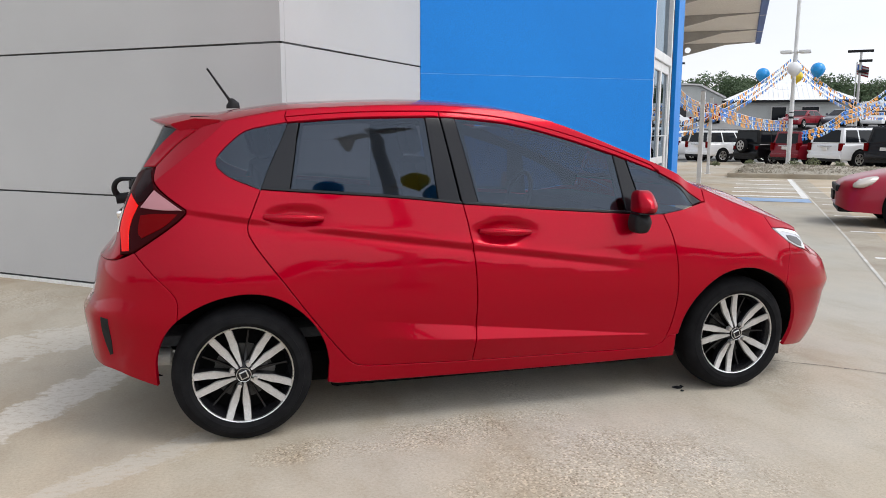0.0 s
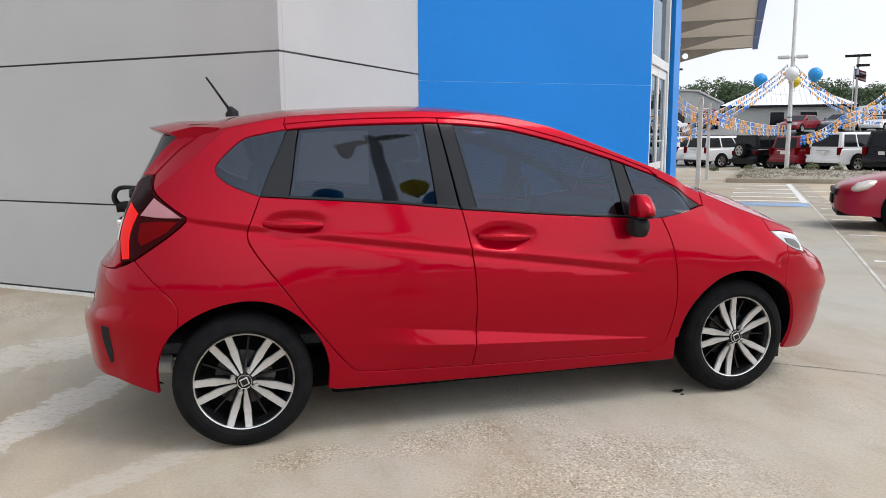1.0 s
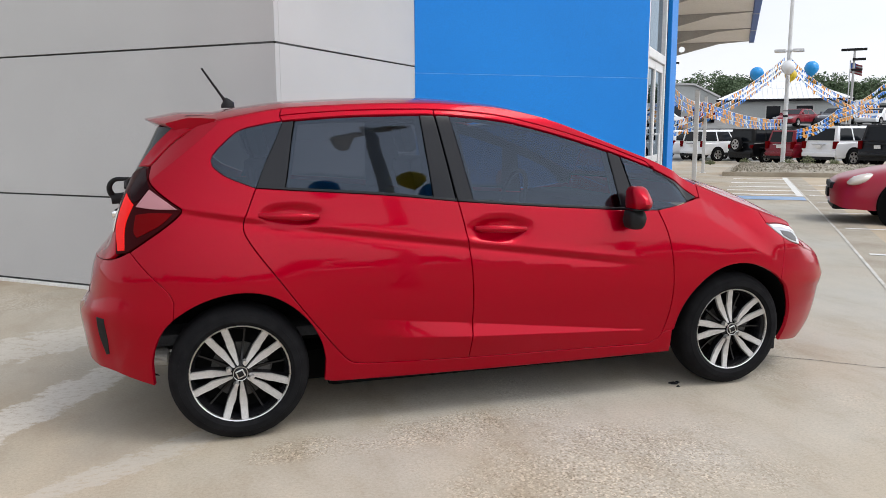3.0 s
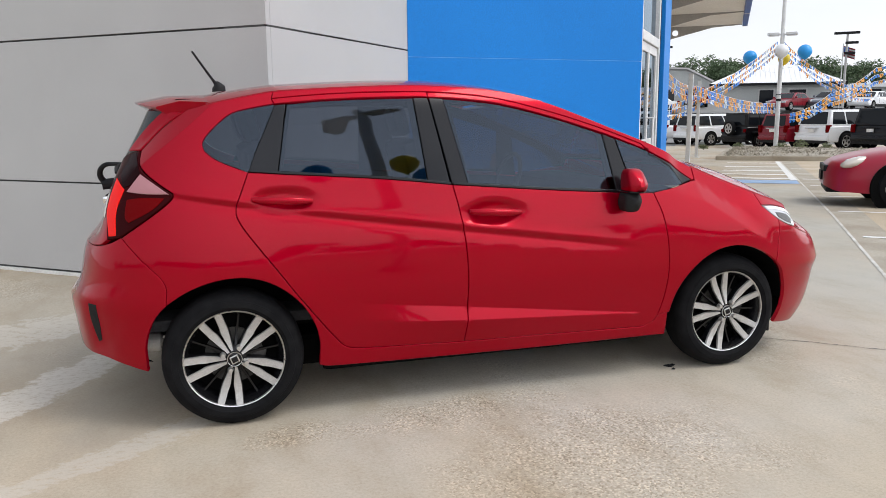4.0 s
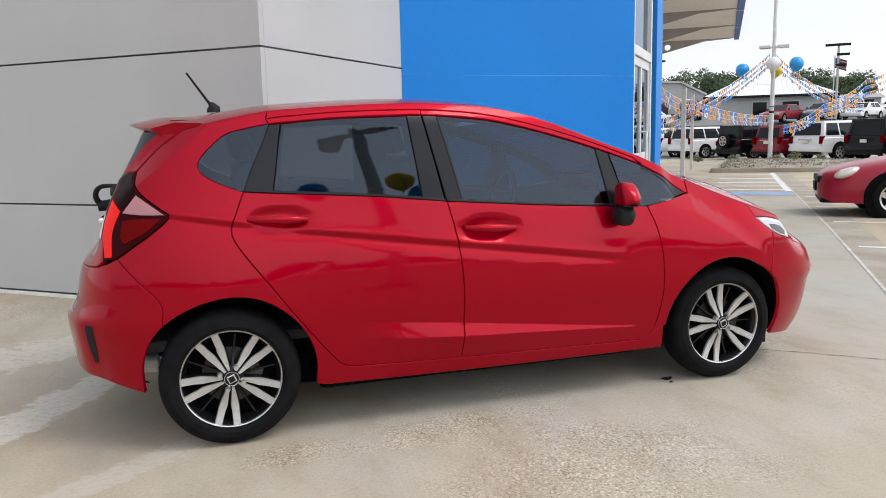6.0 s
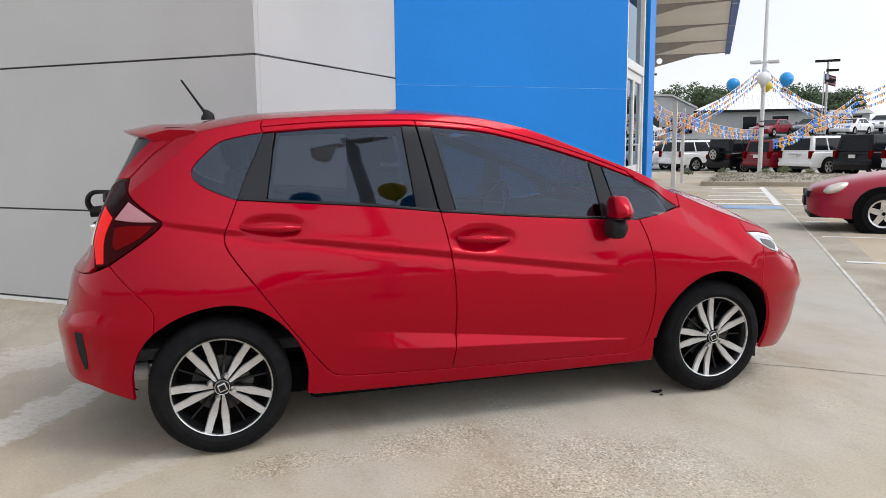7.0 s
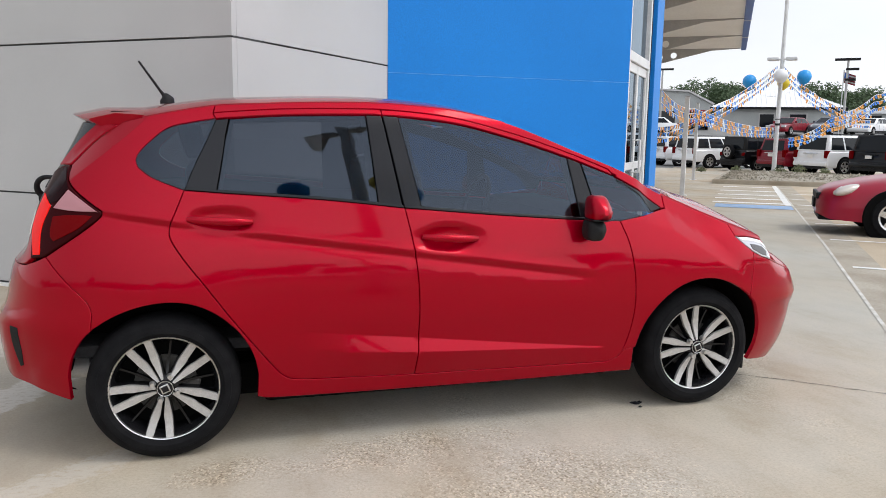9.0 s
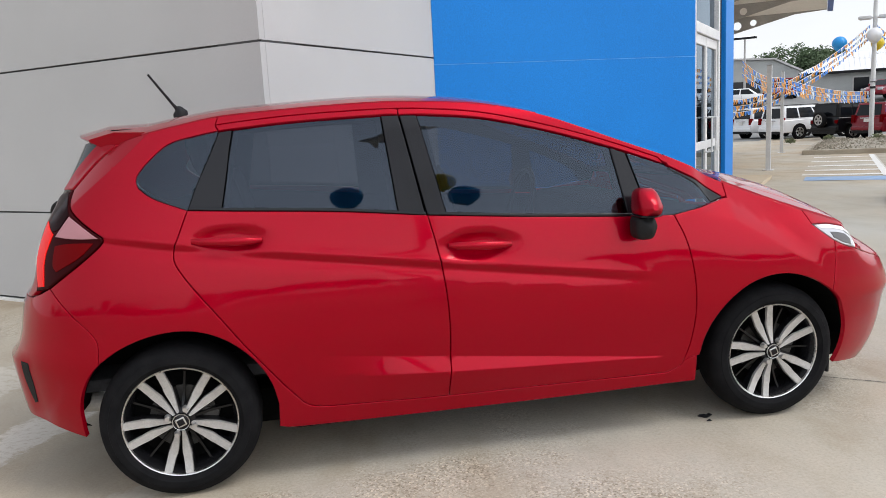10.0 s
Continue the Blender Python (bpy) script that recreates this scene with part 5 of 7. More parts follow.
    bm = revolve(bmesh.new(), [(0.001, -0.062), (0.040, -0.060), (0.052, -0.050), (0.056, -0.02)], 40)
    part("hub", bm, WHEEL_BLACK, wheel, smooth=True)
    cap = part("hub_cap", revolve(bmesh.new(), [(0.001, -0.0745), (0.029, -0.0740), (0.032, -0.072), (0.033, -0.060)], 32), BLACK_GLOSS, wheel, "black cap with a bright badge", True)
    part("cap_ring", revolve(bmesh.new(), [(0.0295, -0.0748), (0.0315, -0.0755), (0.033, -0.072)], 32), ALLOY, cap)
    bm = bmesh.new()
    box(bm, (-0.0185, -0.0775, -0.0175), (0.0185, -0.0735, 0.0175), 0.004)
    spin = Matrix.Rotation(radians(-22), 4, "Y")
    bmesh.ops.transform(bm, matrix=spin, verts=bm.verts)
    badge = part("badge", bm, ALLOY, cap, "plain bright badge shape")
    part("badge_field", box(bmesh.new(), (-0.0125, -0.0790, -0.0115), (0.0125, -0.0770, 0.0115), 0.003, spin), BLACK_GLOSS, badge)
    for k in range(4):
        bm = bmesh.new()
        bmesh.ops.create_cone(bm, cap_ends=True, segments=10, radius1=0.0135, radius2=0.0090, depth=0.022)
        q = radians(turn + 40 + 90 * k)
        bmesh.ops.transform(bm, matrix=Matrix.Translation((0.0525 * math.cos(q), -0.070, 0.0525 * math.sin(q))) @ Matrix.Rotation(radians(90), 4, "X"), verts=bm.verts)
        part("lug_nut", bm, NUT, wheel)
    return wheel


for x, y, turn in ((-1.265, 0.738, 118), (1.265, 0.715, 106)):
    w = build_wheel(turn)
    w.matrix_world = pose(x, -y, 0.302)
    w.parent = car
    w2 = copy_thing(w, pose(x, y, 0.302, 0, 0, 180))
    w2.parent = car


def build_underside():
    for x, z, rz in ((-1.255, 0.305, 0.385), (1.257, 0.287, 0.395)):
        for s in (-1, 1):
            bm = bmesh.new()
            n = 24
            rows = []
            for inner in (True, False):
                ring = []
                for q in np.linspace(0.12, math.pi - 0.12, n):
                    px, pz = x + 0.385 * math.cos(q), z + rz * math.sin(q)
                    skin_y = -float(flank(px + (0.03 if px > 1.4 else -0.03 if px < -1.4 else 0), pz)[1])
                    ring.append(bm.verts.new((px, s * (0.50 if inner else min(0.815, skin_y - 0.035)), pz)))
                rows.append(ring)
            for k in range(n - 1):
                bm.faces.new((rows[0][k], rows[0][k + 1], rows[1][k + 1], rows[1][k]))
            bm.faces.new(rows[0])
            part("wheel_liner", bm, DARK, car, "dark wheel arch liner")
    part("floor_pan", box(bmesh.new(), (-1.50, -0.50, 0.14), (1.85, 0.50, 0.30), 0.03), DARK, car)
    part("floor_pan", box(bmesh.new(), (-0.86, -0.62, 0.14), (0.86, 0.62, 0.30), 0.03), DARK, car)
    part("exhaust_pipe", tube(bmesh.new(), [(-1.3, -0.45, 0.26), (-1.50, -0.52, 0.30), (-1.58, -0.58, 0.34)], 0.024, 12), STEEL, car, "dull steel exhaust")
    part("silencer", tube(bmesh.new(), [(-1.70, -0.56, 0.345), (-1.69, -0.56, 0.345), (-1.58, -0.56, 0.340), (-1.57, -0.56, 0.340)], [0.03, 0.042, 0.042, 0.03], 20), SILENCER, car, "dull steel silencer box")
    part("torsion_beam", tube(bmesh.new(), [(-1.265, -0.66, 0.26), (-1.265, 0.66, 0.26)], 0.03, 10), STEEL, car)
    part("front_deflector", box(bmesh.new(), (1.60, -0.70, 0.14), (1.615, -0.45, 0.22), 0.004), BLACK, car)


build_underside()


def build_cabin():
    part("cabin_floor", box(bmesh.new(), (-1.70, -0.70, 0.42), (1.0, 0.70, 0.47), 0.01), SEAT, car)
    part("dashboard", box(bmesh.new(), (0.62, -0.70, 0.70), (1.02, 0.70, 0.97), 0.07), SEAT, car, smooth=True)
    part("headlining", box(bmesh.new(), (-1.45, -0.56, 1.40), (0.10, 0.56, 1.42), 0.008), DARK, car)
    for x, y, wdt in ((-0.02, -0.36, 0.25), (-0.02, 0.36, 0.25), (-0.92, -0.33, 0.30), (-0.92, 0.33, 0.30)):
        m = Matrix.Translation((x, y, 0))
        seat = part("seat", box(bmesh.new(), (-0.05, -wdt, 0.55), (0.45, wdt, 0.72), 0.05, m), SEAT, car, "dark cloth seat", True)
        back = Matrix.Translation((x - 0.06, y, 0.66)) @ Matrix.Rotation(radians(-14), 4, "Y")
        part("seat_back", box(bmesh.new(), (-0.07, -wdt, 0), (0.07, wdt, 0.56), 0.06, back), SEAT, seat, "", True)
        part("headrest", box(bmesh.new(), (-0.045, -0.13, 0.58), (0.045, 0.13, 0.76), 0.045, back), SEAT, seat, "", True)
    bm = bmesh.new()
    tube(bm, [(0.46 + 0.05 * math.sin(q), 0.36 + 0.18 * math.cos(q), 0.93 + 0.17 * math.sin(q)) for q in np.linspace(0, math.tau, 29)], 0.014, 8, False)
    part("steering_wheel", bm, BLACK, car)
    part("tailgate_trim", box(bmesh.new(), (-1.72, -0.55, 0.5), (-1.66, 0.55, 1.02), 0.02), SEAT, car)


build_cabin()


def build_mirror(side):
    """Door mirror: red cap with a black shell under it, on a black foot."""
    def egg(y0, y1, zc, hz, hx, flat, xc=0.655, lean=0.0):
        bm = bmesh.new()
        rows = []
        for t in np.linspace(0, 1, 13):
            y = y0 + (y1 - y0) * t
            k = (1 - abs(2 * t - 0.85) ** 5 * 0.55) if t > 0.1 else 0.80 + t * 2
            k = max(0.22, min(1, k))
            ring = []
            for q in np.linspace(0, math.tau, 19)[:-1]:
                c, s = math.cos(q), math.sin(q)
                px = math.copysign(abs(c) ** 0.50, c) * hx * k
                pz = math.copysign(abs(s) ** 0.62, s) * hz * k
                if pz < 0:
                    pz *= flat
                if px > 0:
                    px *= 1.0 - 0.28 * (pz / hz if pz > 0 else -pz / hz)
                ring.append(bm.verts.new((xc + px, side * (y - lean * max(0.0, pz / hz) * t), zc + pz)))
            rows.append(ring)
        for p, q in zip(rows, rows[1:]):
            for i in range(18):
                bm.faces.new((p[i], p[(i + 1) % 18], q[(i + 1) % 18], q[i]))
        bm.faces.new(rows[0])
        bm.faces.new(rows[-1][::-1])
        return bm
    cap = part("door_mirror", egg(0.85, 0.985, 1.010, 0.074, 0.050, 0.60, 0.612, 0.045), RED, car, "red mirror cap on a black base", True)
    part("mirror_shell", egg(0.845, 0.950, 0.928, 0.046, 0.046, 1.15, 0.604), BLACK, cap, "black lower mirror shell", True)
    part("mirror_seam", egg(0.848, 0.978, 0.974, 0.008, 0.0505, 1.0, 0.612), BLACK_GLOSS, cap, "dark line under the cap", True)
    part("mirror_foot", box(bmesh.new(), (0.570, side * 0.87 - 0.05, 0.895), (0.645, side * 0.87 + 0.05, 0.94), 0.015), BLACK, cap)


for side in (-1, 1):
    build_mirror(side)


def build_antenna():
    base = part("antenna_base", tube(bmesh.new(), [(-1.255, 0, 1.47), (-1.256, 0, 1.492), (-1.262, -0.003, 1.506), (-1.268, -0.006, 1.516)], [0.034, 0.033, 0.019, 0.011], 14), BLACK, car, "black roof aerial", True)
    part("antenna_rod", tube(bmesh.new(), [(-1.262, -0.005, 1.498), (-1.285, -0.012, 1.53), (-1.375, -0.035, 1.664)], [0.010, 0.0065, 0.005], 8), BLACK, base)


build_antenna()


def build_tail_bits():
    """Wiper, handle garnish and badge on the tailgate, seen edge-on."""
    bm = bmesh.new()
    hook = [(-1.79 - 0.050 * math.cos(q), -0.045 - 0.02 * q, 1.070 + 0.050 * math.sin(q)) for q in np.linspace(-1.5, 1.6, 14)]
    tube(bm, [(-1.71, -0.01, 1.025), *hook, (-1.72, -0.16, 1.124)], [0.014, *[0.017 - 0.0005 * i for i in range(14)], 0.008], 12)
    w = part("rear_wiper", bm, BLACK, car, "black rear wiper arm", True)
    part("wiper_blade", tube(bmesh.new(), [(-1.715, -0.10, 1.130), (-1.735, -0.28, 1.115), (-1.72, -0.46, 1.10)], [0.008, 0.011, 0.007], 6), BLACK, w)
    part("wiper_pivot", tube(bmesh.new(), [(-1.70, -0.02, 1.03), (-1.835, -0.03, 1.018)], [0.030, 0.026], 14), BLACK, w, "", True)
    part("garnish", box(bmesh.new(), (-1.80, -0.36, 0.955), (-1.76, 0.36, 0.99), 0.012), CHROME, car, "chrome tailgate strip")
    part("tail_badge", box(bmesh.new(), (-1.83, -0.07, 0.885), (-1.80, 0.07, 0.945), 0.012), CHROME, car, "plain bright badge shape")


build_tail_bits()


# ---- vehicles of the lot ----
def quad_patch(bm, corners, s0, s1, t0, t1, off):
    """A pane inside a four-cornered face, set off it by off. Corners: low-left, low-right, high-right, high-left."""
    a, b, c, d = (Vector(p) for p in corners)
    n = (b - a).cross(d - a).normalized() * off

    def at(s, t):
        return (a * (1 - s) + b * s) * (1 - t) + (d * (1 - s) + c * s) * t + n
    front = [bm.verts.new(at(*q)) for q in ((s0, t0), (s1, t0), (s1, t1), (s0, t1))]
    back = [bm.verts.new(v.co - n * 1.6) for v in front]
    bm.faces.new(front)
    for k in range(4):
        bm.faces.new((front[k], back[k], back[(k + 1) % 4], front[(k + 1) % 4]))
    return bm


def road_wheel(parent, x, y, r, width, rim_mat, spokes=5):
    side = 1 if y > 0 else -1
    m = Matrix.Translation((x, y, r))
    bm = revolve(bmesh.new(), [(r * 0.64, -width / 2), (r * 0.9, -width / 2), (r, -width * 0.32), (r, width * 0.32), (r * 0.9, width / 2), (r * 0.64, width / 2)], 28)
    bmesh.ops.transform(bm, matrix=m, verts=bm.verts)
    wheel = part("wheel", bm, RUBBER, parent, "black tyre on an alloy rim", True)
    bm = bmesh.new()
    y0 = side * width * 0.46
    ring = revolve(bm, [(r * 0.67, y0 - side * 0.008), (r * 0.66, y0 + side * 0.014), (r * 0.59, y0 + side * 0.006), (r * 0.57, y0 - side * 0.02)], 28)
    for k in range(spokes):
        q = k * math.tau / spokes + 0.3
        ca, sa = math.cos(q), math.sin(q)
        pts = []
        for rr, ww in ((r * 0.08, r * 0.15), (r * 0.60, r * 0.12)):
            for s in (-1, 1):
                for dy in (0.0, -0.03):
                    pts.append(bm.verts.new((ca * rr - sa * ww * s, y0 + side * dy, sa * rr + ca * ww * s)))
        for f in ((0, 2, 6, 4), (1, 5, 7, 3), (0, 4, 5, 1), (2, 3, 7, 6), (4, 6, 7, 5)):
            bm.faces.new([pts[i] for i in f])
    bmesh.ops.transform(bm, matrix=m, verts=bm.verts)
    part("rim", bm, rim_mat, wheel, "silver spoked rim")
    bm = revolve(bmesh.new(), [(0.001, y0 - side * 0.010), (r * 0.62, y0 - side * 0.010)], 20)
    bmesh.ops.transform(bm, matrix=m, verts=bm.verts)
    part("wheel_disc", bm, DARK, wheel)
    return wheel


def estate(name, label, paint, m, L=4.9, W=1.95, H=1.85, belt=1.10, r=0.38, style="suv", axles=(0.22, 0.80), lamp=None, rim=None, rack=False, group="vehicles in the lot"):
    """A boxy vehicle with its rear at x = 0 and its nose at x = L."""
    v = thing(name, label, "car", group)
    hood = {"suv": belt - 0.06, "jeep": belt - 0.02, "truck": belt, "sedan": belt - 0.08}[style]
    nose = 0.73 if style != "jeep" else 0.70
    low = 0.36 if style != "sedan" else 0.24
    prof = [(0.10, low), (0.0, low + 0.14), (0.0, 0.70), (0.05, 0.78), (0.07, belt), (L * nose, belt), (L * 0.80, hood), (L - 0.25, hood - 0.07), (L - 0.03, hood - 0.22), (L, 0.62), (L - 0.03, low + 0.08), (L - 0.14, low)]
    if style == "sedan":
        prof = [(0.15, low), (0.0, low + 0.16), (0.0, 0.68), (0.08, belt - 0.02), (0.55, belt + 0.03), (L * 0.70, belt), (L * 0.80, hood), (L - 0.25, hood - 0.12), (L - 0.04, hood - 0.28), (L, 0.50), (L - 0.05, low + 0.06), (L - 0.2, low)]
    bm = prism(bmesh.new(), prof, -W / 2, W / 2, "y")
    bmesh.ops.bevel(bm, geom=list(bm.edges), offset=0.075, segments=3, affect="EDGES", profile=0.5)
    body = part("body", bm, paint, v, "", True)
    xb0, xb1, xt0, xt1, tw = {"suv": (0.08, L * 0.735, 0.24, L * 0.58, 0.17), "jeep": (0.10, L * 0.66, 0.16, L * 0.60, 0.09), "truck": (L * 0.36, L * 0.74, L * 0.40, L * 0.60, 0.16), "sedan": (0.55, L * 0.74, 1.25, L * 0.56, 0.22)}[style]
    hb, ht = W / 2 - 0.03, W / 2 - tw
    zb = belt - 0.02
    lowc = [(xb0, -hb, zb), (xb1, -hb, zb), (xb1, hb, zb), (xb0, hb, zb)]
    topc = [(xt0, -ht, H), (xt1, -ht, H), (xt1, ht, H), (xt0, ht, H)]
    bm = bmesh.new()
    vs = [bm.verts.new(p) for p in lowc + topc]
    for f in ((0, 1, 5, 4), (1, 2, 6, 5), (2, 3, 7, 6), (3, 0, 4, 7), (4, 5, 6, 7), (3, 2, 1, 0)):
        bm.faces.new([vs[i] for i in f])
    bmesh.ops.bevel(bm, geom=list(bm.edges), offset=0.05, segments=3, affect="EDGES", profile=0.6)
    roof_mat = BLACK if style == "jeep" else paint
    part("cabin", bm, roof_mat, v, "", True)
    panes = [(0.05, 0.28), (0.31, 0.60), (0.63, 0.90)] if style in ("suv", "jeep") else [(0.10, 0.48), (0.52, 0.88)]
    for face, spans in (((lowc[0], lowc[1], topc[1], topc[0]), panes), ((lowc[2], lowc[3], topc[3], topc[2]), [(1 - b, 1 - a) for a, b in panes])):
        for s0, s1 in spans:
            part("side_window", quad_patch(bmesh.new(), face, s0, s1, 0.12, 0.86, 0.010), CAR_GLASS, v, "dark window")
    part("rear_window", quad_patch(bmesh.new(), (lowc[3], lowc[0], topc[0], topc[3]), 0.09, 0.91, 0.12, 0.86, 0.012), CAR_GLASS, v, "dark rear window")
    part("windscreen", quad_patch(bmesh.new(), (lowc[1], lowc[2], topc[2], topc[1]), 0.07, 0.93, 0.10, 0.90, 0.012), CAR_GLASS, v, "dark windscreen")
    for y in (-1, 1):
        part("tail_lamp", box(bmesh.new(), (-0.02, y * (W / 2 - 0.10) - 0.085, 0.82), (0.20, y * (W / 2 - 0.10) + 0.085 * (1.22 if y > 0 else 1), 0.82 + (0.36 if style == "suv" else 0.18)), 0.02), lamp or LENS_DARK, v, "red tail lamp")
        part("head_lamp", box(bmesh.new(), (L - 0.28, y * (W / 2 - 0.22) - 0.18, hood - 0.28), (L - 0.015, y * (W / 2 - 0.22) + 0.18, hood - 0.10), 0.03), LENS_CLEAR, v, "clear head lamp")
        part("mirror", box(bmesh.new(), (L * 0.66, y * (W / 2 + 0.08) - 0.10, belt + 0.02), (L * 0.66 + 0.12, y * (W / 2 + 0.08) + 0.10, belt + 0.2), 0.04), paint, v)
        for ax in axles:
            x = L * ax
            bm = revolve(bmesh.new(), [(0.001, y * 0.006), (r * 1.20, y * 0.006), (r * 1.20, -y * 0.05)], 28)
            bmesh.ops.transform(bm, matrix=Matrix.Translation((x, y * (W / 2), r * 1.02)), verts=bm.verts)
            part("wheel_arch", bm, DARK, v, "dark wheel arch")
            road_wheel(v, x, y * (W / 2 - 0.085), r, 0.23, rim or ALLOY, 5)
        if rack:
            part("roof_rail", tube(bmesh.new(), [(xt0 + 0.2, y * (ht - 0.1), H + 0.01), (xt0 + 0.3, y * (ht - 0.1), H + 0.06), (xt1 - 0.4, y * (ht - 0.1), H + 0.06), (xt1 - 0.3, y * (ht - 0.1), H + 0.01)], 0.018, 8), BLACK, v, "black roof rail")
    for y in (-1, 1):
        part("sill_trim", box(bmesh.new(), (L * axles[0] + r * 1.2, y * (W / 2) - 0.03, low - 0.04), (L * axles[1] - r * 1.2, y * (W / 2) + 0.02, low + 0.14), 0.02), BLACK, v, "black lower trim")
        for s in (0.40, 0.58):
            part("door_seam", box(bmesh.new(), (L * s - 0.006, y * (W / 2) - 0.01, low + 0.15), (L * s + 0.006, y * (W / 2) + 0.003, belt - 0.05)), DARK, v)
    part("bumper", box(bmesh.new(), (-0.06, -W / 2 + 0.04, 0.44), (0.10, W / 2 - 0.04, 0.64), 0.04), BLACK if style == "jeep" else paint, v, "", True)
    part("bumper_valance", box(bmesh.new(), (-0.03, -W / 2 + 0.10, 0.30), (0.12, W / 2 - 0.10, 0.45), 0.02), BLACK, v)
    part("number_plate", box(bmesh.new(), (-0.03, -0.16, 0.84), (0.03, 0.16, 0.99), 0.006), SOFFIT, v, "plain pale plate")
    if style == "suv":
        part("tailgate_strip", box(bmesh.new(), (-0.015, -0.42, 1.00), (0.03, 0.42, 1.05), 0.008), CHROME if paint is not CAR_DARK else BLACK, v)
    if style == "jeep":
        sp = revolve(bmesh.new(), [(0.27, -0.10), (0.36, -0.11), (0.395, -0.07), (0.395, 0.07), (0.36, 0.11), (0.27, 0.10)], 28)
        mm = Matrix.Translation((-0.14, 0.12, 1.02)) @ Matrix.Rotation(radians(90), 4, "Z")
        bmesh.ops.transform(sp, matrix=mm, verts=sp.verts)
        spare = part("spare_wheel", sp, RUBBER, v, "spare wheel on the tailgate", True)
        sp = revolve(bmesh.new(), [(0.001, 0.06), (0.22, 0.06), (0.28, 0.09)], 28)
        bmesh.ops.transform(sp, matrix=mm, verts=sp.verts)
        part("rim_barrel", sp, DARK, spare, "dark rim barrel", True)
        sp = revolve(bmesh.new(), [(0.215, 0.085), (0.225, 0.105), (0.265, 0.108), (0.28, 0.09)], 28)
        for k in range(5):
            box(sp, (0.02, 0.07, -0.045), (0.235, 0.10, 0.045), 0.01, Matrix.Rotation(radians(72 * k + 18), 4, "Y"))
        bmesh.ops.transform(sp, matrix=mm, verts=sp.verts)
        part("spare_rim", sp, BRACKET, spare, "silver five-spoke rim")
        for y in (-1, 1):
            for ax in axles:
                part("fender_flare", box(bmesh.new(), (L * ax - 0.52, y * (W / 2 + 0.03) - 0.09, 0.78), (L * ax + 0.52, y * (W / 2 + 0.03) + 0.09, 0.86), 0.03), BLACK, v, "black flare")
    v.matrix_world = m
    return v


def in_row(x, y):
    """A place of the first row, drawn a little nearer to the walk."""
    return on_ground((x + 1.3) * 0.915 - 1.3, (y + 4.2) * 0.915 - 4.2, HEAD)


def on_ground(x, y, deg, sink=0.0):
    return pose(x, y, float(height(x, y)) - sink, 0, 0, deg)


HEAD = 4
estate("white_suv", "white off-road wagon with red tail lamps, parked in a row", CAR_WHITE, in_row(27.7, 41.9), 4.7, 1.88, 1.78, 1.10, 0.38, rack=True)
estate("white_suv", "white family wagon with black lower trim, parked in a row", CAR_WHITE, in_row(27.65, 38.66), 5.0, 2.0, 1.79, 1.08, 0.38, rack=True)
estate("black_off_roader", "black soft-top off-roader with a spare wheel behind", CAR_DARK, in_row(28.3, 34.7), 4.4, 1.85, 1.84, 1.14, 0.40, "jeep")
estate("red_suv", "dark red sport utility wagon, parked in a row", CAR_MAROON, in_row(28.7, 31.9), 4.7, 1.9, 1.74, 1.08, 0.37, lamp=LENS_DARK)
estate("white_suv", "large white utility wagon with a chrome strip, parked in a row", CAR_WHITE, in_row(29.2, 29.5), 5.2, 2.04, 1.90, 1.14, 0.41, lamp=LENS_DARK, rack=True)
estate("dark_suv", "large black sport utility wagon, parked in a row", CAR_DARK, in_row(29.45, 25.95), 5.4, 2.04, 1.90, 1.14, 0.41, lamp=LENS_DARK, rack=True)
estate("white_suv", "white sport utility wagon at the end of the row", CAR_WHITE, in_row(29.2, 22.8), 5.2, 2.04, 1.90, 1.14, 0.41)
FAR = "cars on the upper lot"
for nm, lb, pt, x, y, deg, style, hh in (
        ("white_sedan", "white sedan on the raised lot", CAR_WHITE, 37.4, 54.0, 150, "sedan", 1.45),
        ("red_pickup", "dark red pickup on the raised lot", CAR_MAROON, 41.0, 56.5, 60, "truck", 1.85),
        ("red_sedan", "red sedan on the raised lot", CAR_MAROON, 48.5, 51.9, 200, "sedan", 1.45),
        ("grey_sedan", "dark grey sedan on the raised lot", CAR_GREY, 52.4, 51.6, 200, "sedan", 1.45),
        ("white_sedan", "white sedan on the raised lot", CAR_WHITE, 55.6, 50.4, 200, "sedan", 1.45),
        ("grey_sedan", "silver sedan on the raised lot", ALUMINIUM, 58.6, 47.6, 200, "sedan", 1.45),
        ("white_sedan", "white sedan on the raised lot", CAR_WHITE, 61.0, 52.0, 200, "sedan", 1.45),
        ("grey_sedan", "silver sedan on the raised lot", ALUMINIUM, 60.0, 42.0, 200, "sedan", 1.45),
        ("white_sedan", "white sedan on the raised lot", CAR_WHITE, 66.0, 47.0, 200, "sedan", 1.45)):
    estate(nm, lb, pt, on_ground(x, y, deg), 4.6, 1.8, hh, 0.95, 0.32, style, group=FAR)


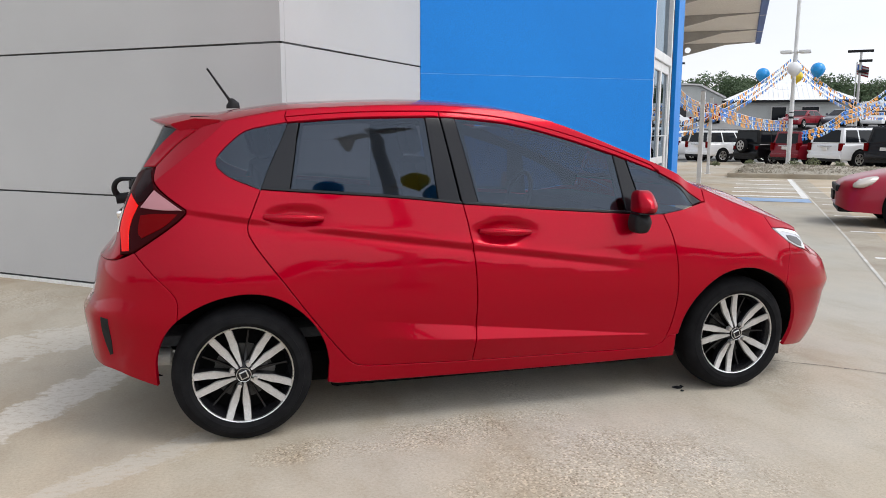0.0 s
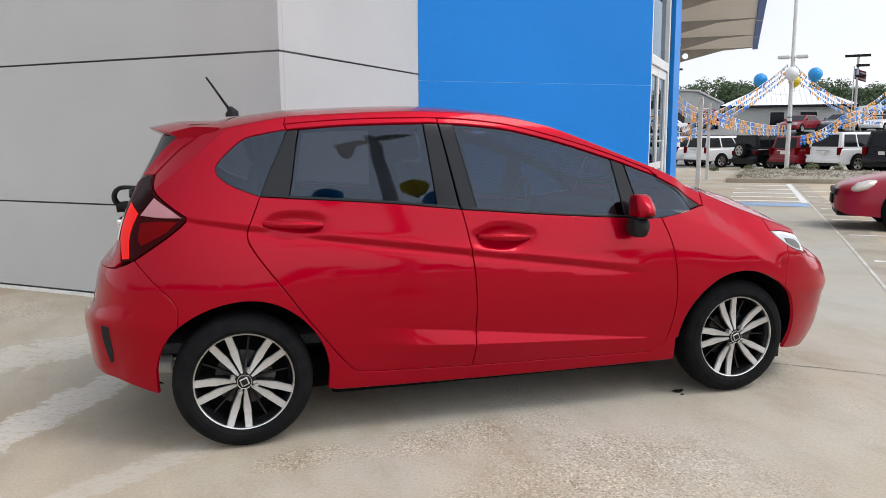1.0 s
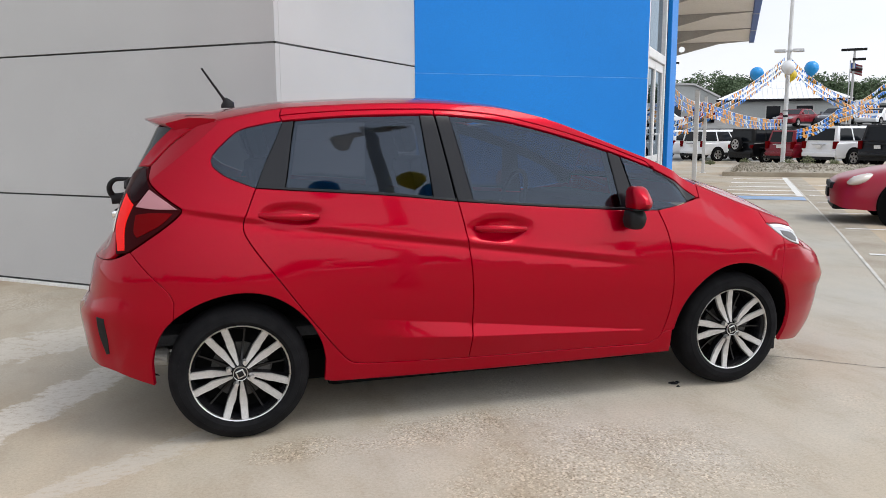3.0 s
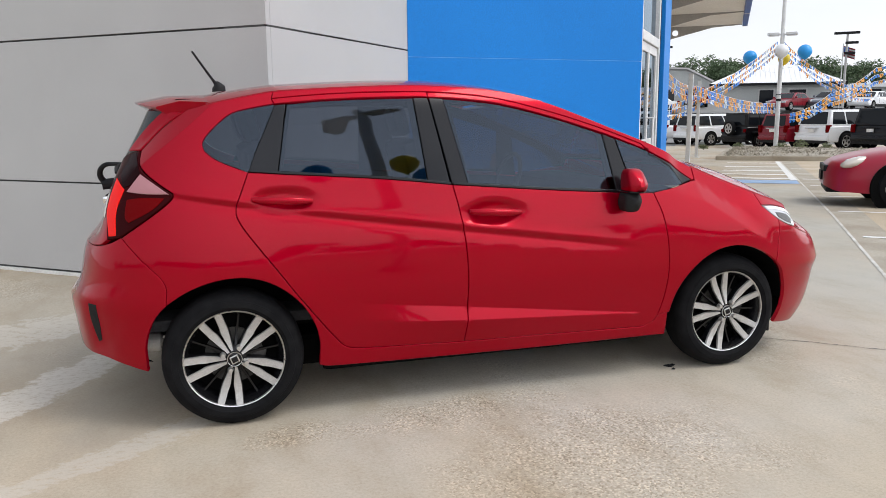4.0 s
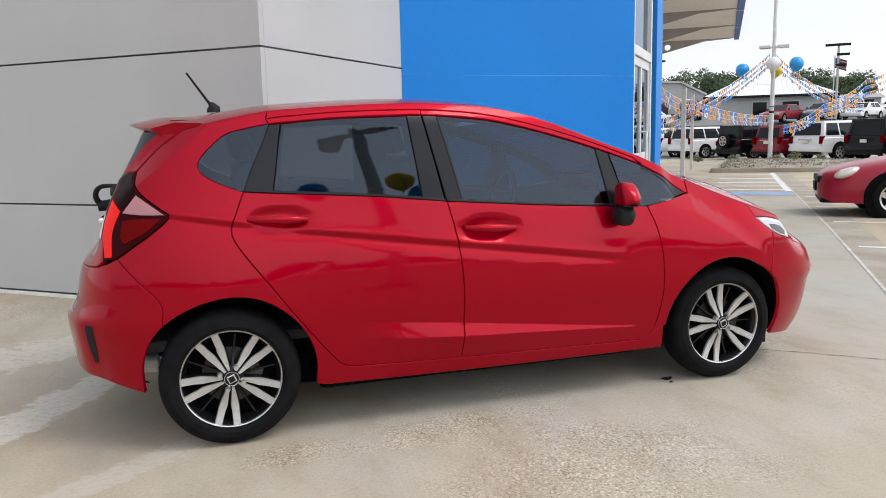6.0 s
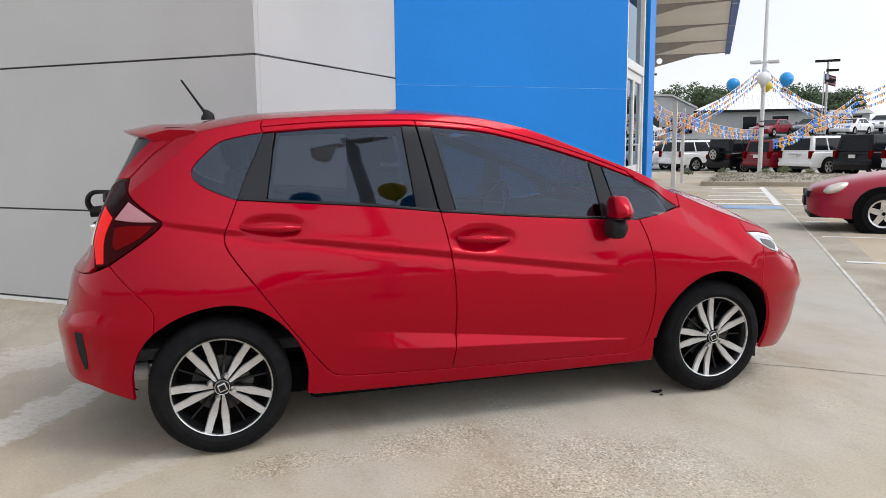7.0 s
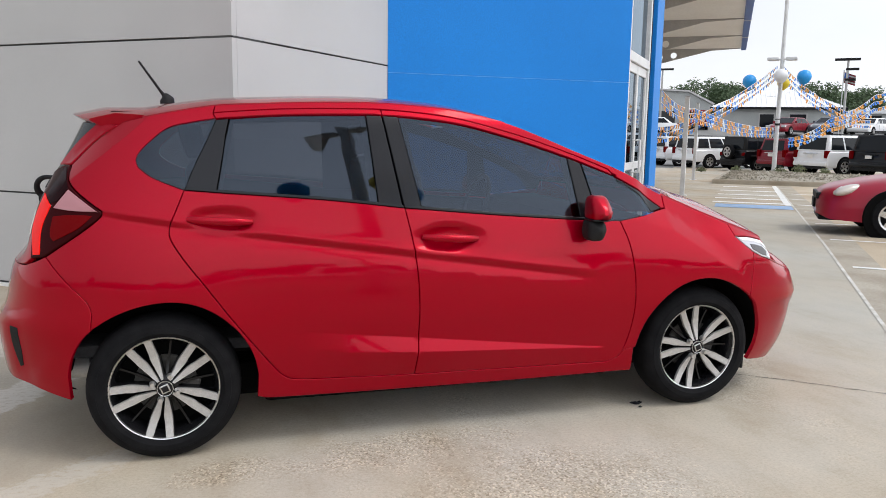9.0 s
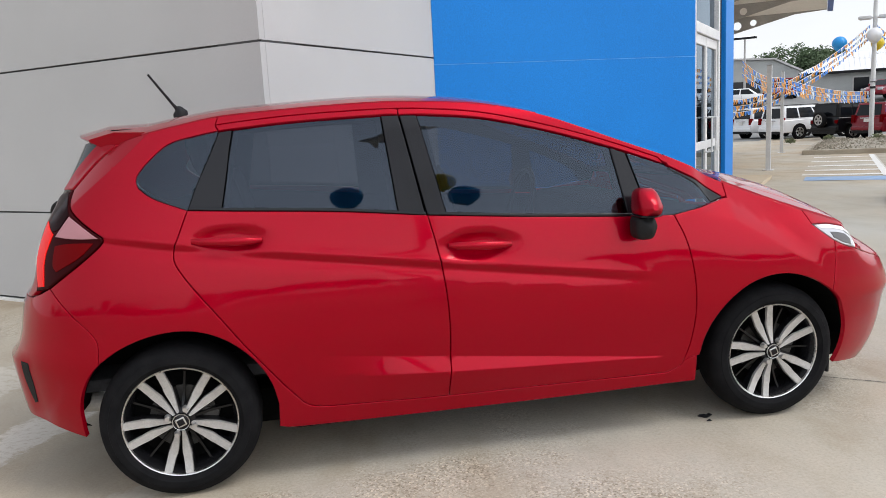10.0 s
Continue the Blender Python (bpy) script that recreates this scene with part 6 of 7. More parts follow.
def build_coupe():
    """The small faded red car that noses up to the edge line: lofted body, lamps, wheels."""
    v = thing("red_compact_car", "faded red compact car with clear headlights, parked on tan concrete", "car")
    zs = smooth_table([0, 0.06, 0.25, 0.9, 1.5, 2.6, 3.6, 4.3, 4.5], [0.56, 0.64, 0.72, 0.86, 0.93, 0.97, 1.0, 0.98, 0.75])
    hw = smooth_table([0, 0.04, 0.15, 0.45, 0.9, 2.2, 3.6, 4.2, 4.5], [0.42, 0.56, 0.70, 0.80, 0.855, 0.86, 0.85, 0.78, 0.55])
    zb = smooth_table([0, 0.2, 0.9, 3.8, 4.5], [0.30, 0.23, 0.21, 0.21, 0.34])
    stations = sorted(set([*np.linspace(0, 0.5, 14), *np.linspace(0.5, 4.5, 60)]))
    ring_n = 22
    vs, fs = [], []
    for s in stations:
        top, w, lo = float(zs(s)), float(hw(s)), float(zb(s))
        for k in range(ring_n + 1):
            t = k / ring_n
            # right sill up the flank, over the top, to the left sill
            a = t * math.pi
            c, sn = math.cos(a), math.sin(a)
            y = -math.copysign(abs(c) ** 0.42, c) * w
            z = lo + (top - lo) * sn ** 0.62
            vs.append((-s, y, z))
    m = ring_n + 1
    for i in range(len(stations) - 1):
        for k in range(ring_n):
            fs.append((i * m + k, i * m + k + 1, (i + 1) * m + k + 1, (i + 1) * m + k))
    fs.append(tuple(range(m)))
    body = mesh_object("body", vs, fs, CAR_RED, v, smooth=True)
    body.data.set_sharp_from_angle(angle=radians(55))
    lowc = [(-1.25, -0.70, 0.90), (-1.25, 0.70, 0.90), (-4.0, 0.72, 0.98), (-4.0, -0.72, 0.98)]
    topc = [(-2.05, -0.54, 1.40), (-2.05, 0.54, 1.40), (-3.2, 0.54, 1.40), (-3.2, -0.54, 1.40)]
    bm = bmesh.new()
    q = [bm.verts.new(p) for p in lowc + topc]
    for f in ((0, 1, 5, 4), (1, 2, 6, 5), (2, 3, 7, 6), (3, 0, 4, 7), (4, 5, 6, 7)):
        bm.faces.new([q[i] for i in f])
    bmesh.ops.bevel(bm, geom=list(bm.edges), offset=0.05, segments=3, affect="EDGES", profile=0.6)
    part("cabin", bm, CAR_RED, v, "", True)
    part("windscreen", quad_patch(bmesh.new(), (lowc[1], lowc[0], topc[0], topc[1]), 0.06, 0.94, 0.06, 0.92, 0.012), CAR_GLASS, v, "dark windscreen")
    for a, b, c, d in ((lowc[0], lowc[3], topc[3], topc[0]), (lowc[2], lowc[1], topc[1], topc[2])):
        part("side_window", quad_patch(bmesh.new(), (b, a, d, c), 0.08, 0.50, 0.12, 0.88, 0.012), CAR_GLASS, v, "dark window")
        part("side_window", quad_patch(bmesh.new(), (b, a, d, c), 0.54, 0.92, 0.12, 0.88, 0.012), CAR_GLASS, v, "dark window")
    for y in (-1, 1):
        bm = bmesh.new()
        bmesh.ops.create_uvsphere(bm, u_segments=20, v_segments=12, radius=1)
        bmesh.ops.transform(bm, matrix=Matrix.Translation((-0.38, y * 0.655, 0.655)) @ Matrix.Rotation(radians(y * 26), 4, "Z") @ Matrix.Rotation(radians(14), 4, "Y") @ Matrix.Diagonal((0.22, 0.09, 0.072, 1)), verts=bm.verts)
        lamp = part("headlight", bm, LENS_WARM, v, "clear oval headlight", True)
        bm = bmesh.new()
        bmesh.ops.create_uvsphere(bm, u_segments=16, v_segments=8, radius=1)
        bmesh.ops.transform(bm, matrix=Matrix.Translation((-0.30, y * 0.675, 0.66)) @ Matrix.Rotation(radians(y * 26), 4, "Z") @ Matrix.Diagonal((0.055, 0.055, 0.045, 1)), verts=bm.verts)
        part("lamp_bowl", bm, LENS_STRIP, lamp, "bright round reflector", True)
        for x in (-0.97, -3.55):
            road_wheel(v, x, y * (float(hw(-x)) - 0.062), 0.305, 0.19, ALLOY, 5)
            bm = revolve(bmesh.new(), [(0.001, y * 0.012), (0.385, y * 0.012), (0.395, -y * 0.03)], 36)
            bmesh.ops.transform(bm, matrix=Matrix.Translation((x, y * float(hw(-x)), 0.30)), verts=bm.verts)
            part("wheel_well", bm, DARK, v, "dark wheel well")
        part("mirror", box(bmesh.new(), (-1.62, y * 0.93 - 0.09, 0.93), (-1.50, y * 0.93 + 0.09, 1.06), 0.04), CAR_RED, v, "", True)
    part("grille", box(bmesh.new(), (-0.14, -0.46, 0.50), (0.012, 0.46, 0.595), 0.02), BLACK, v, "black grille slot")
    part("number_plate", box(bmesh.new(), (-0.02, -0.20, 0.36), (0.03, 0.20, 0.50), 0.008), BLACK, v, "dark plate holder")
    part("bumper_lip", box(bmesh.new(), (-0.35, -0.55, 0.20), (-0.03, 0.55, 0.27), 0.03), BLACK, v)
    part("sill_shadow", box(bmesh.new(), (-4.3, -0.70, 0.18), (-0.5, 0.70, 0.24), 0.02), DARK, v)
    p = ab(9.28, KERB_B + 0.05)
    v.matrix_world = pose(p.x, p.y, float(height(p.x, p.y)), 0, 0, math.degrees(math.atan2(-BX.y, -BX.x)))


build_coupe()


# ---- island, posts, light poles, balloons, bunting ----
def build_island():
    a0, a1, b0, b1 = 24.2, 37.0, 0.1, 26.0
    back = [max(a0 + 2.0, min(a1, 36.6 - 0.62 * b)) for b in np.linspace(b0, b1, 200)]

    def far_edge(b):
        return float(np.interp(b, np.linspace(b0, b1, 200), back))
    isl = thing("kerbed_island", "raised parking island with a concrete kerb and dry ground cover", "island", kind="structure")
    slope = []
    for nm, lo, hi in (("kerb_front", (a0, b0), (a0 + 0.18, b1)), ("kerb_end", (a0 + 0.18, b0), (a1, b0 + 0.18))):
        bm = bmesh.new()
        box(bm, (*lo, -0.9), (*hi, 0.0), 0.03)
        for vtx in bm.verts:
            if vtx.co.z > -0.5:
                p = ab(vtx.co.x, vtx.co.y)
                vtx.co.z += float(height(p.x, p.y)) + 0.16
        bmesh.ops.transform(bm, matrix=TO_AB, verts=bm.verts)
        part(nm, bm, KERB, isl, "tan concrete kerb")
    rnd = random.Random(7)
    aa, bb = np.linspace(a0 + 0.18, a1, 40), np.concatenate([np.linspace(b0 + 0.18, 6, 50), np.linspace(6.4, b1, 30)])
    vs, fs = [], []
    for i, share in enumerate(np.linspace(0, 1, 40)):
        for b in bb:
            a = a0 + 0.18 + (far_edge(b) - a0 - 0.18) * share
            p = ab(a, b)
            lump = 0.06 * noise.noise(Vector((a * 0.9, b * 0.9, 0))) + 0.03 * noise.noise(Vector((a * 3, b * 3, 4)))
            rise = 0.07 * min(1, (a - a0) / 1.2) * min(1, (1.02 - share) / 0.15)
            vs.append((p.x, p.y, float(height(p.x, p.y)) + 0.13 * min(1, (1.0 - share) / 0.05 + 0.05) + rise + lump * 0.6 * min(1, (a - a0) / 0.8)))
    n = len(bb)
    for i in range(len(aa) - 1):
        for j in range(n - 1):
            fs.append((i * n + j, i * n + j + 1, (i + 1) * n + j + 1, (i + 1) * n + j))
    mesh_object("ground_cover", vs, fs, MULCH, isl, "dry brown and grey ground cover", True)
    bm = bmesh.new()
    for _ in range(6500):
        b = b0 + 0.3 + rnd.random() ** 1.6 * 12
        a = rnd.uniform(a0 + 0.3, far_edge(b) - 0.8)
        p = ab(a, b)
        z = float(height(p.x, p.y)) + 0.16 + 0.07 * min(1, (a - a0) / 1.2)
        w, h, q = rnd.uniform(0.015, 0.05), rnd.uniform(-0.01, 0.03), rnd.uniform(0, math.tau)
        dx, dy = math.cos(q) * w, math.sin(q) * w
        tip = Vector((p.x + rnd.uniform(-0.1, 0.1), p.y + rnd.uniform(-0.1, 0.1), z + h))
        bm.faces.new([bm.verts.new(c) for c in ((p.x - dx, p.y - dy, z - 0.05), (p.x + dx, p.y + dy, z - 0.05), tip)])
    tufts = part("plant_growth", bm, MULCH, isl)
    tufts["kind"] = "stuff"


build_island()


def square_post(a, b, top):
    p = ab(a, b)
    z = float(height(p.x, p.y))
    v = thing("metal_post", "slim square aluminium post on a small base plate", "post", "posts along the walk")
    part("shaft", box(bmesh.new(), (-0.055, -0.055, 0), (0.055, 0.055, top), 0.008), ALUMINIUM, v)
    part("base_plate", box(bmesh.new(), (-0.12, -0.12, 0), (0.12, 0.12, 0.015), 0.003), ALUMINIUM, v)
    part("cap", box(bmesh.new(), (-0.06, -0.06, top), (0.06, 0.06, top + 0.02), 0.006), BRACKET, v)
    v.matrix_world = Matrix.Translation((p.x, p.y, z)) @ Matrix.Rotation(math.atan2(AX.y, AX.x), 4, "Z")
    return Vector((p.x, p.y, z + top))


def balloon(p, r, mat, label, tie):
    bm = bmesh.new()
    bmesh.ops.create_uvsphere(bm, u_segments=24, v_segments=16, radius=r)
    for vtx in bm.verts:
        if vtx.co.z < 0:
            k = -vtx.co.z / r
            vtx.co.x *= 1 - 0.30 * k * k
            vtx.co.y *= 1 - 0.30 * k * k
            vtx.co.z *= 1.15
    v = tagged(part("balloon", bm, mat, None, "", True), label, "balloon", "balloons on the light poles")
    v.location = p
    bm = bmesh.new()
    bmesh.ops.create_cone(bm, cap_ends=True, segments=10, radius1=r * 0.12, radius2=r * 0.03, depth=r * 0.16)
    bmesh.ops.transform(bm, matrix=Matrix.Translation((0, 0, -r * 1.2)), verts=bm.verts)
    part("knot", bm, mat, v)
    end = Vector(tie) - Vector(p)
    part("string", tube(bmesh.new(), [(0, 0, -r * 1.25), end * 0.5 + Vector((0, 0, -r * 1.0)), end], 0.002, 5), BLACK, v, "thin dark string")
    return v


def light_pole(p, top, heads_z, turn, head=(0.75, 0.34, 0.12), arm=0.30):
    v = thing("light_pole", "tall pale tapered car-park light pole with two flat heads", "light pole", "light poles")
    part("base", tube(bmesh.new(), [(0, 0, -0.6), (0, 0, 0.06)], [0.20, 0.19], 20), KERB, v, "round concrete footing")
    part("shaft", tube(bmesh.new(), [(0, 0, 0.0), (0, 0, top)], [0.105, 0.075], 16), POLE, v, "", True)
    part("strap", tube(bmesh.new(), [(0, 0, 2.15), (0, 0, 2.25)], [0.115, 0.115], 16), BLACK, v, "dark strap round the shaft")
    part("strap", tube(bmesh.new(), [(0, 0, 2.42), (0, 0, 2.46)], [0.113, 0.113], 16), BLACK, v, "dark strap round the shaft")
    for s in (-1, 1):
        part("arm", tube(bmesh.new(), [(0, 0, heads_z), (s * arm, 0, heads_z + 0.02)], 0.035, 8), POLE, v)
        h = part("lamp_head", box(bmesh.new(), (min(s * arm, s * (arm + head[0])), -head[1] / 2, heads_z - 0.03), (max(s * arm, s * (arm + head[0])), head[1] / 2, heads_z + head[2]), 0.04), POLE, v, "flat lamp head", True)
        part("lens", box(bmesh.new(), (min(s * (arm + 0.06), s * (arm + head[0] - 0.06)), -head[1] / 2 + 0.05, heads_z - 0.04), (max(s * (arm + 0.06), s * (arm + head[0] - 0.06)), head[1] / 2 - 0.05, heads_z - 0.029), 0.003), SOFFIT, h)
    v.matrix_world = Matrix.Translation(p) @ Matrix.Rotation(radians(turn), 4, "Z")
    return v


square_post(16.7, -0.18, 2.47)
square_post(26.8, -0.74, 2.85)
PB = Vector((24.3, 26.3, float(height(24.3, 26.3)) + 0.15))
light_pole(PB, 9.5, 5.15, -44, (0.50, 0.5, 0.10), 0.14)
for dx, dz, mat, lb, r in ((-1.33, 4.16, BALLOON_BLUE, "shiny blue balloon tied to the light pole", 0.31), (0.98, 4.32, BALLOON_BLUE, "shiny blue balloon tied to the light pole", 0.31), (0.02, 4.40, BALLOON_WHITE, "white balloon tied to the light pole", 0.31), (0.10, 4.10, BALLOON_YELLOW, "yellow balloon tied behind a white one", 0.27)):
    side_dir = Vector((0.70, -0.71, 0))
    back = Vector((-0.28, -0.30, 0)) if dx == 0.02 else Vector((0.2, 0.2, 0)) if abs(dx) < 0.5 else Vector((-0.35, -0.4, 0))
    balloon(PB + side_dir * dx + back + Vector((0, 0, dz)), r, mat, lb, PB + Vector((0, 0, dz - 0.7)))

# the same kind of pole behind the viewer, seen mirrored in the side windows
RP = Vector((0.43, -4.81, 0.0))
light_pole(RP, 5.6, 5.2, 56, (0.52, 0.26, 0.08), 0.08)
for dx, dy, z, mat, lb in ((-0.73, 0.36, 3.44, BALLOON_BLUE, "shiny blue balloon tied to the light pole"), (0.20, 0.36, 3.62, BALLOON_YELLOW, "yellow balloon tied to the light pole"), (0.40, 0.36, 3.32, BALLOON_BLUE, "shiny blue balloon tied to the light pole")):
    balloon(RP + Vector((dx, dy, z)), 0.165, mat, lb, RP + Vector((0, 0, z - 0.7)))


def pennant_meshes():
    """Small plastic pennants in three colours, each blown a little differently."""
    rnd = random.Random(31)
    out = []
    for mat in (FLAG_BLUE, FLAG_ORANGE, FLAG_LIGHT):
        for _ in range(5):
            bx, by, ln = rnd.uniform(-0.25, 0.25), rnd.uniform(-0.4, 0.4), rnd.uniform(0.9, 1.25)
            vs = []
            for k in range(5):
                t = k / 4
                w = 0.49 * (1 - 0.12 * t)
                sway = by * t * t + 0.06 * math.sin(t * 5 + bx * 6)
                vs += [(-w + bx * t * ln, sway, -t * ln), (w + bx * t * ln, sway, -t * ln)]
            me = bpy.data.meshes.new("pennant")
            me.from_pydata(vs, [], [(2 * k, 2 * k + 1, 2 * k + 3, 2 * k + 2) for k in range(4)])
            me.materials.append(mat)
            me.update()
            out.append(me)
    return out


PENNANTS = pennant_meshes()


def bunting(p, q, sag, seed, size=0.145, gap=0.19):
    """A cord with hanging pennants in blue, orange and pale plastic."""
    rnd = random.Random(seed)
    p, q = Vector(p), Vector(q)
    n = max(6, int((q - p).length / gap))
    v = thing("bunting", "string of blue, orange and pale plastic pennants", "bunting", "pennant strings over the lot")
    pts = [p.lerp(q, i / n) - Vector((0, 0, sag * 4 * (i / n) * (1 - i / n))) for i in range(n + 1)]
    part("cord", tube(bmesh.new(), pts, 0.009, 4), SOFFIT, v, "thin pale cord")
    d = (q - p).normalized()
    across = Vector((0, 0, 1)).cross(d).normalized()
    turn = Matrix((d, across, d.cross(across))).transposed().to_4x4()
    for i in range(n):
        kind = (0, 0, 1, 1, 0, 1, 1, 0, 2)[(i + rnd.choice((0, 0, 1))) % 9]
        flag = new("pennant", PENNANTS[kind * 5 + rnd.randrange(5)])
        flag.parent = v
        flag.matrix_world = Matrix.Translation(pts[i].lerp(pts[i + 1], 0.5)) @ turn @ Matrix.Scale(size, 4)
    return v


def string_run(points, drops, seed):
    """Three parallel strings through the same supports, each lower by its drops."""
    for k in range(3):
        pts = [Vector(p) - Vector((0, 0, d * k)) for p, d in zip(points, drops)]
        for i in range(len(pts) - 1):
            bunting(pts[i], pts[i + 1], 0.18, seed + 10 * k + i)


string_run([(24.54, 26.88, 4.7), (17.22, 22.26, 2.21), (13.07, 19.14, 1.66)], (0.24, 0.22, 0.2), 100)
string_run([(12.45, 17.39, 2.77), (15.85, 20.56, 2.36), (24.3, 26.48, 1.82)], (0.19, 0.17, 0.16), 200)
string_run([(24.79, 26.81, 4.7), (30.17, 29.22, 3.1), (35.41, 31.86, 2.71)], (0.24, 0.26, 0.28), 300)
string_run([(24.31, 25.53, 1.35), (26.88, 25.88, 2.27), (30.51, 26.97, 3.5), (34.61, 27.91, 4.82), (42.0, 28.9, 6.9)], (0.15, 0.22, 0.32, 0.38, 0.5), 400)


def mast_lamp(x, y, top, arms, label):
    """A dark mast with several short cross heads."""
    z = float(height(x, y))
    v = thing("lamp_mast", label, "lamp mast", "far lamp masts")
    part("mast", tube(bmesh.new(), [(0, 0, 0), (0, 0, top)], [0.11, 0.08], 10), BRACKET, v)
    for h, w in arms:
        part("cross_head", box(bmesh.new(), (-w[0], -0.16, h), (w[1], 0.16, h + 0.18), 0.03), BLACK, v, "dark lamp head")
    v.matrix_world = pose(x, y, z, 0, 0, -44)


mast_lamp(46.8, 45.8, 6.9, ((6.75, (0.95, 0.85)), (6.0, (0.12, 0.80)), (5.2, (0.12, 0.62))), "dark mast with staggered lamp heads above the lot")
mast_lamp(41.8, 64.0, 5.6, ((5.45, (1.05, 1.05)),), "dark mast with a wide lamp head beyond the canopy")
mast_lamp(75.0, 56.0, 6.0, ((5.9, (0.7, 0.7)),), "far thin lamp mast")


def build_flag():
    p = Vector((46.75, 46.1, float(height(46.75, 46.1)) + 0.1))
    v = thing("flag", "striped flag hanging from a far pole", "flag")
    vs, fs = [], []
    part("flag_pole", tube(bmesh.new(), [(0, 0, -0.1), (0, 0, 5.9)], 0.04, 8), POLE, v)
    for k in range(7):
        vs, fs = [], []
        for i in range(9):
            x = 0.05 + i * 0.10
            for t in (k / 7, (k + 1) / 7):
                vs.append((x, 0.08 * math.sin(x * 5), 5.75 - t * 0.80 - 0.35 * x))
        for i in range(8):
            fs.append((2 * i, 2 * i + 2, 2 * i + 3, 2 * i + 1))
        mesh_object("stripe", vs, fs, CAR_MAROON if k % 2 == 0 else BRACKET, v)
    part("canton", box(bmesh.new(), (0.05, -0.05, 5.28), (0.38, 0.05, 5.66)), BLUE_DARK, v)
    v.matrix_world = Matrix.Translation(p) @ Matrix.Rotation(radians(-44), 4, "Z")


build_flag()


# ---- far buildings ----
def hip_house():
    """The grey building with a white hipped metal roof."""
    m = Matrix.Translation((52.2, 59.9, 2.15)) @ Matrix.Rotation(radians(-36), 4, "Z")
    v = thing("grey_office", "low grey office building with a white hipped metal roof", "house")
    W, D, h = 11.4, 10.0, 2.15
    part("wall", box(bmesh.new(), (-W / 2, 0, -1.5), (W / 2, D, h), 0.02), SIDING, v)
    e = 0.5
    bm = bmesh.new()
    c = [bm.verts.new(p) for p in ((-W / 2 - e, -e, h), (W / 2 + e, -e, h), (W / 2 + e, D + e, h), (-W / 2 - e, D + e, h), (-W / 2 + 3.4, D / 2, h + 1.95), (W / 2 - 3.4, D / 2, h + 1.95))]
    for f in ((0, 1, 5, 4), (1, 2, 5), (2, 3, 4, 5), (3, 0, 4), (3, 2, 1, 0)):
        bm.faces.new([c[i] for i in f])
    roof = part("roof", bm, ROOF_WHITE, v, "white metal roof")
    bm = bmesh.new()
    for k in range(27):
        x = -W / 2 - e + 0.3 + k * (W + 2 * e - 0.6) / 26
        t = max(0.02, min(1, (W / 2 + e - abs(x)) / (3.4 + e)))
        tube(bm, [(x, -e, h + 0.03), (x, -e + (D / 2 + e) * t, h + 0.03 + 1.95 * t)], 0.025, 4)
    part("roof_ribs", bm, ROOF_WHITE, roof)
    part("fascia", box(bmesh.new(), (-W / 2 - e, -e - 0.04, h - 0.22), (W / 2 + e, -e + 0.06, h + 0.02), 0.01), BLACK, v, "dark eaves board")
    for x0, x1, z0, z1 in ((-1.6, -0.1, 0.05, 1.60), (1.1, 2.8, 0.05, 1.60)):
        w = part("window", box(bmesh.new(), (x0, -0.08, z0), (x1, 0.02, z1), 0.01), BRACKET, v, "dark framed window")
        part("pane", box(bmesh.new(), (x0 + 0.12, -0.10, z0 + 0.12), (x1 - 0.12, -0.07, z1 - 0.12)), CAR_GLASS, w)
    part("porch_post", box(bmesh.new(), (W / 2 - 0.3, -0.42, -0.6), (W / 2 - 0.12, -0.24, h), 0.01), BLACK, v)
    v.matrix_world = m


hip_house()


def shed():
    v = thing("grey_shed", "tall grey metal shed with an open dark bay", "shed")
    part("wall", prism(bmesh.new(), [(-7, -1), (5.2, -1), (5.2, 2.9), (2.6, 4.2), (-7, 4.6)], 0, 9, "y"), SIDING, v)
    part("roof", prism(bmesh.new(), [(5.4, 2.82), (2.6, 4.22), (-7.2, 4.62), (-7.2, 4.78), (2.65, 4.4), (5.5, 3.0)], -0.3, 9.3, "y"), BRACKET, v)
    part("bay_door", box(bmesh.new(), (-2.6, -0.06, -0.9), (1.3, 0.1, 2.1)), DARK_OPENING, v, "dark open bay")
    part("bay_door", box(bmesh.new(), (-6.6, -0.06, -0.9), (-3.2, 0.1, 2.1)), DARK_OPENING, v, "dark open bay")
    v.matrix_world = pose(47.2, 72.0, 2.0, 0, 0, -20)
    v = thing("white_kiosk", "small white kiosk with a white flat roof", "kiosk")
    part("wall", box(bmesh.new(), (-2.6, 0, -1), (2.6, 3, 1.6), 0.02), SIDING, v)
    part("roof", prism(bmesh.new(), [(-3.2, 1.6), (3.2, 1.6), (2.4, 2.2), (-2.4, 2.2)], -0.5, 3.5, "y"), ROOF_WHITE, v)
    part("window", box(bmesh.new(), (-1.6, -0.06, 0.2), (1.6, 0.05, 1.3)), CAR_GLASS, v)
    v.matrix_world = pose(58.5, 54.8, 2.75, 0, 0, -40) @ Matrix.Scale(0.62, 4)


shed()


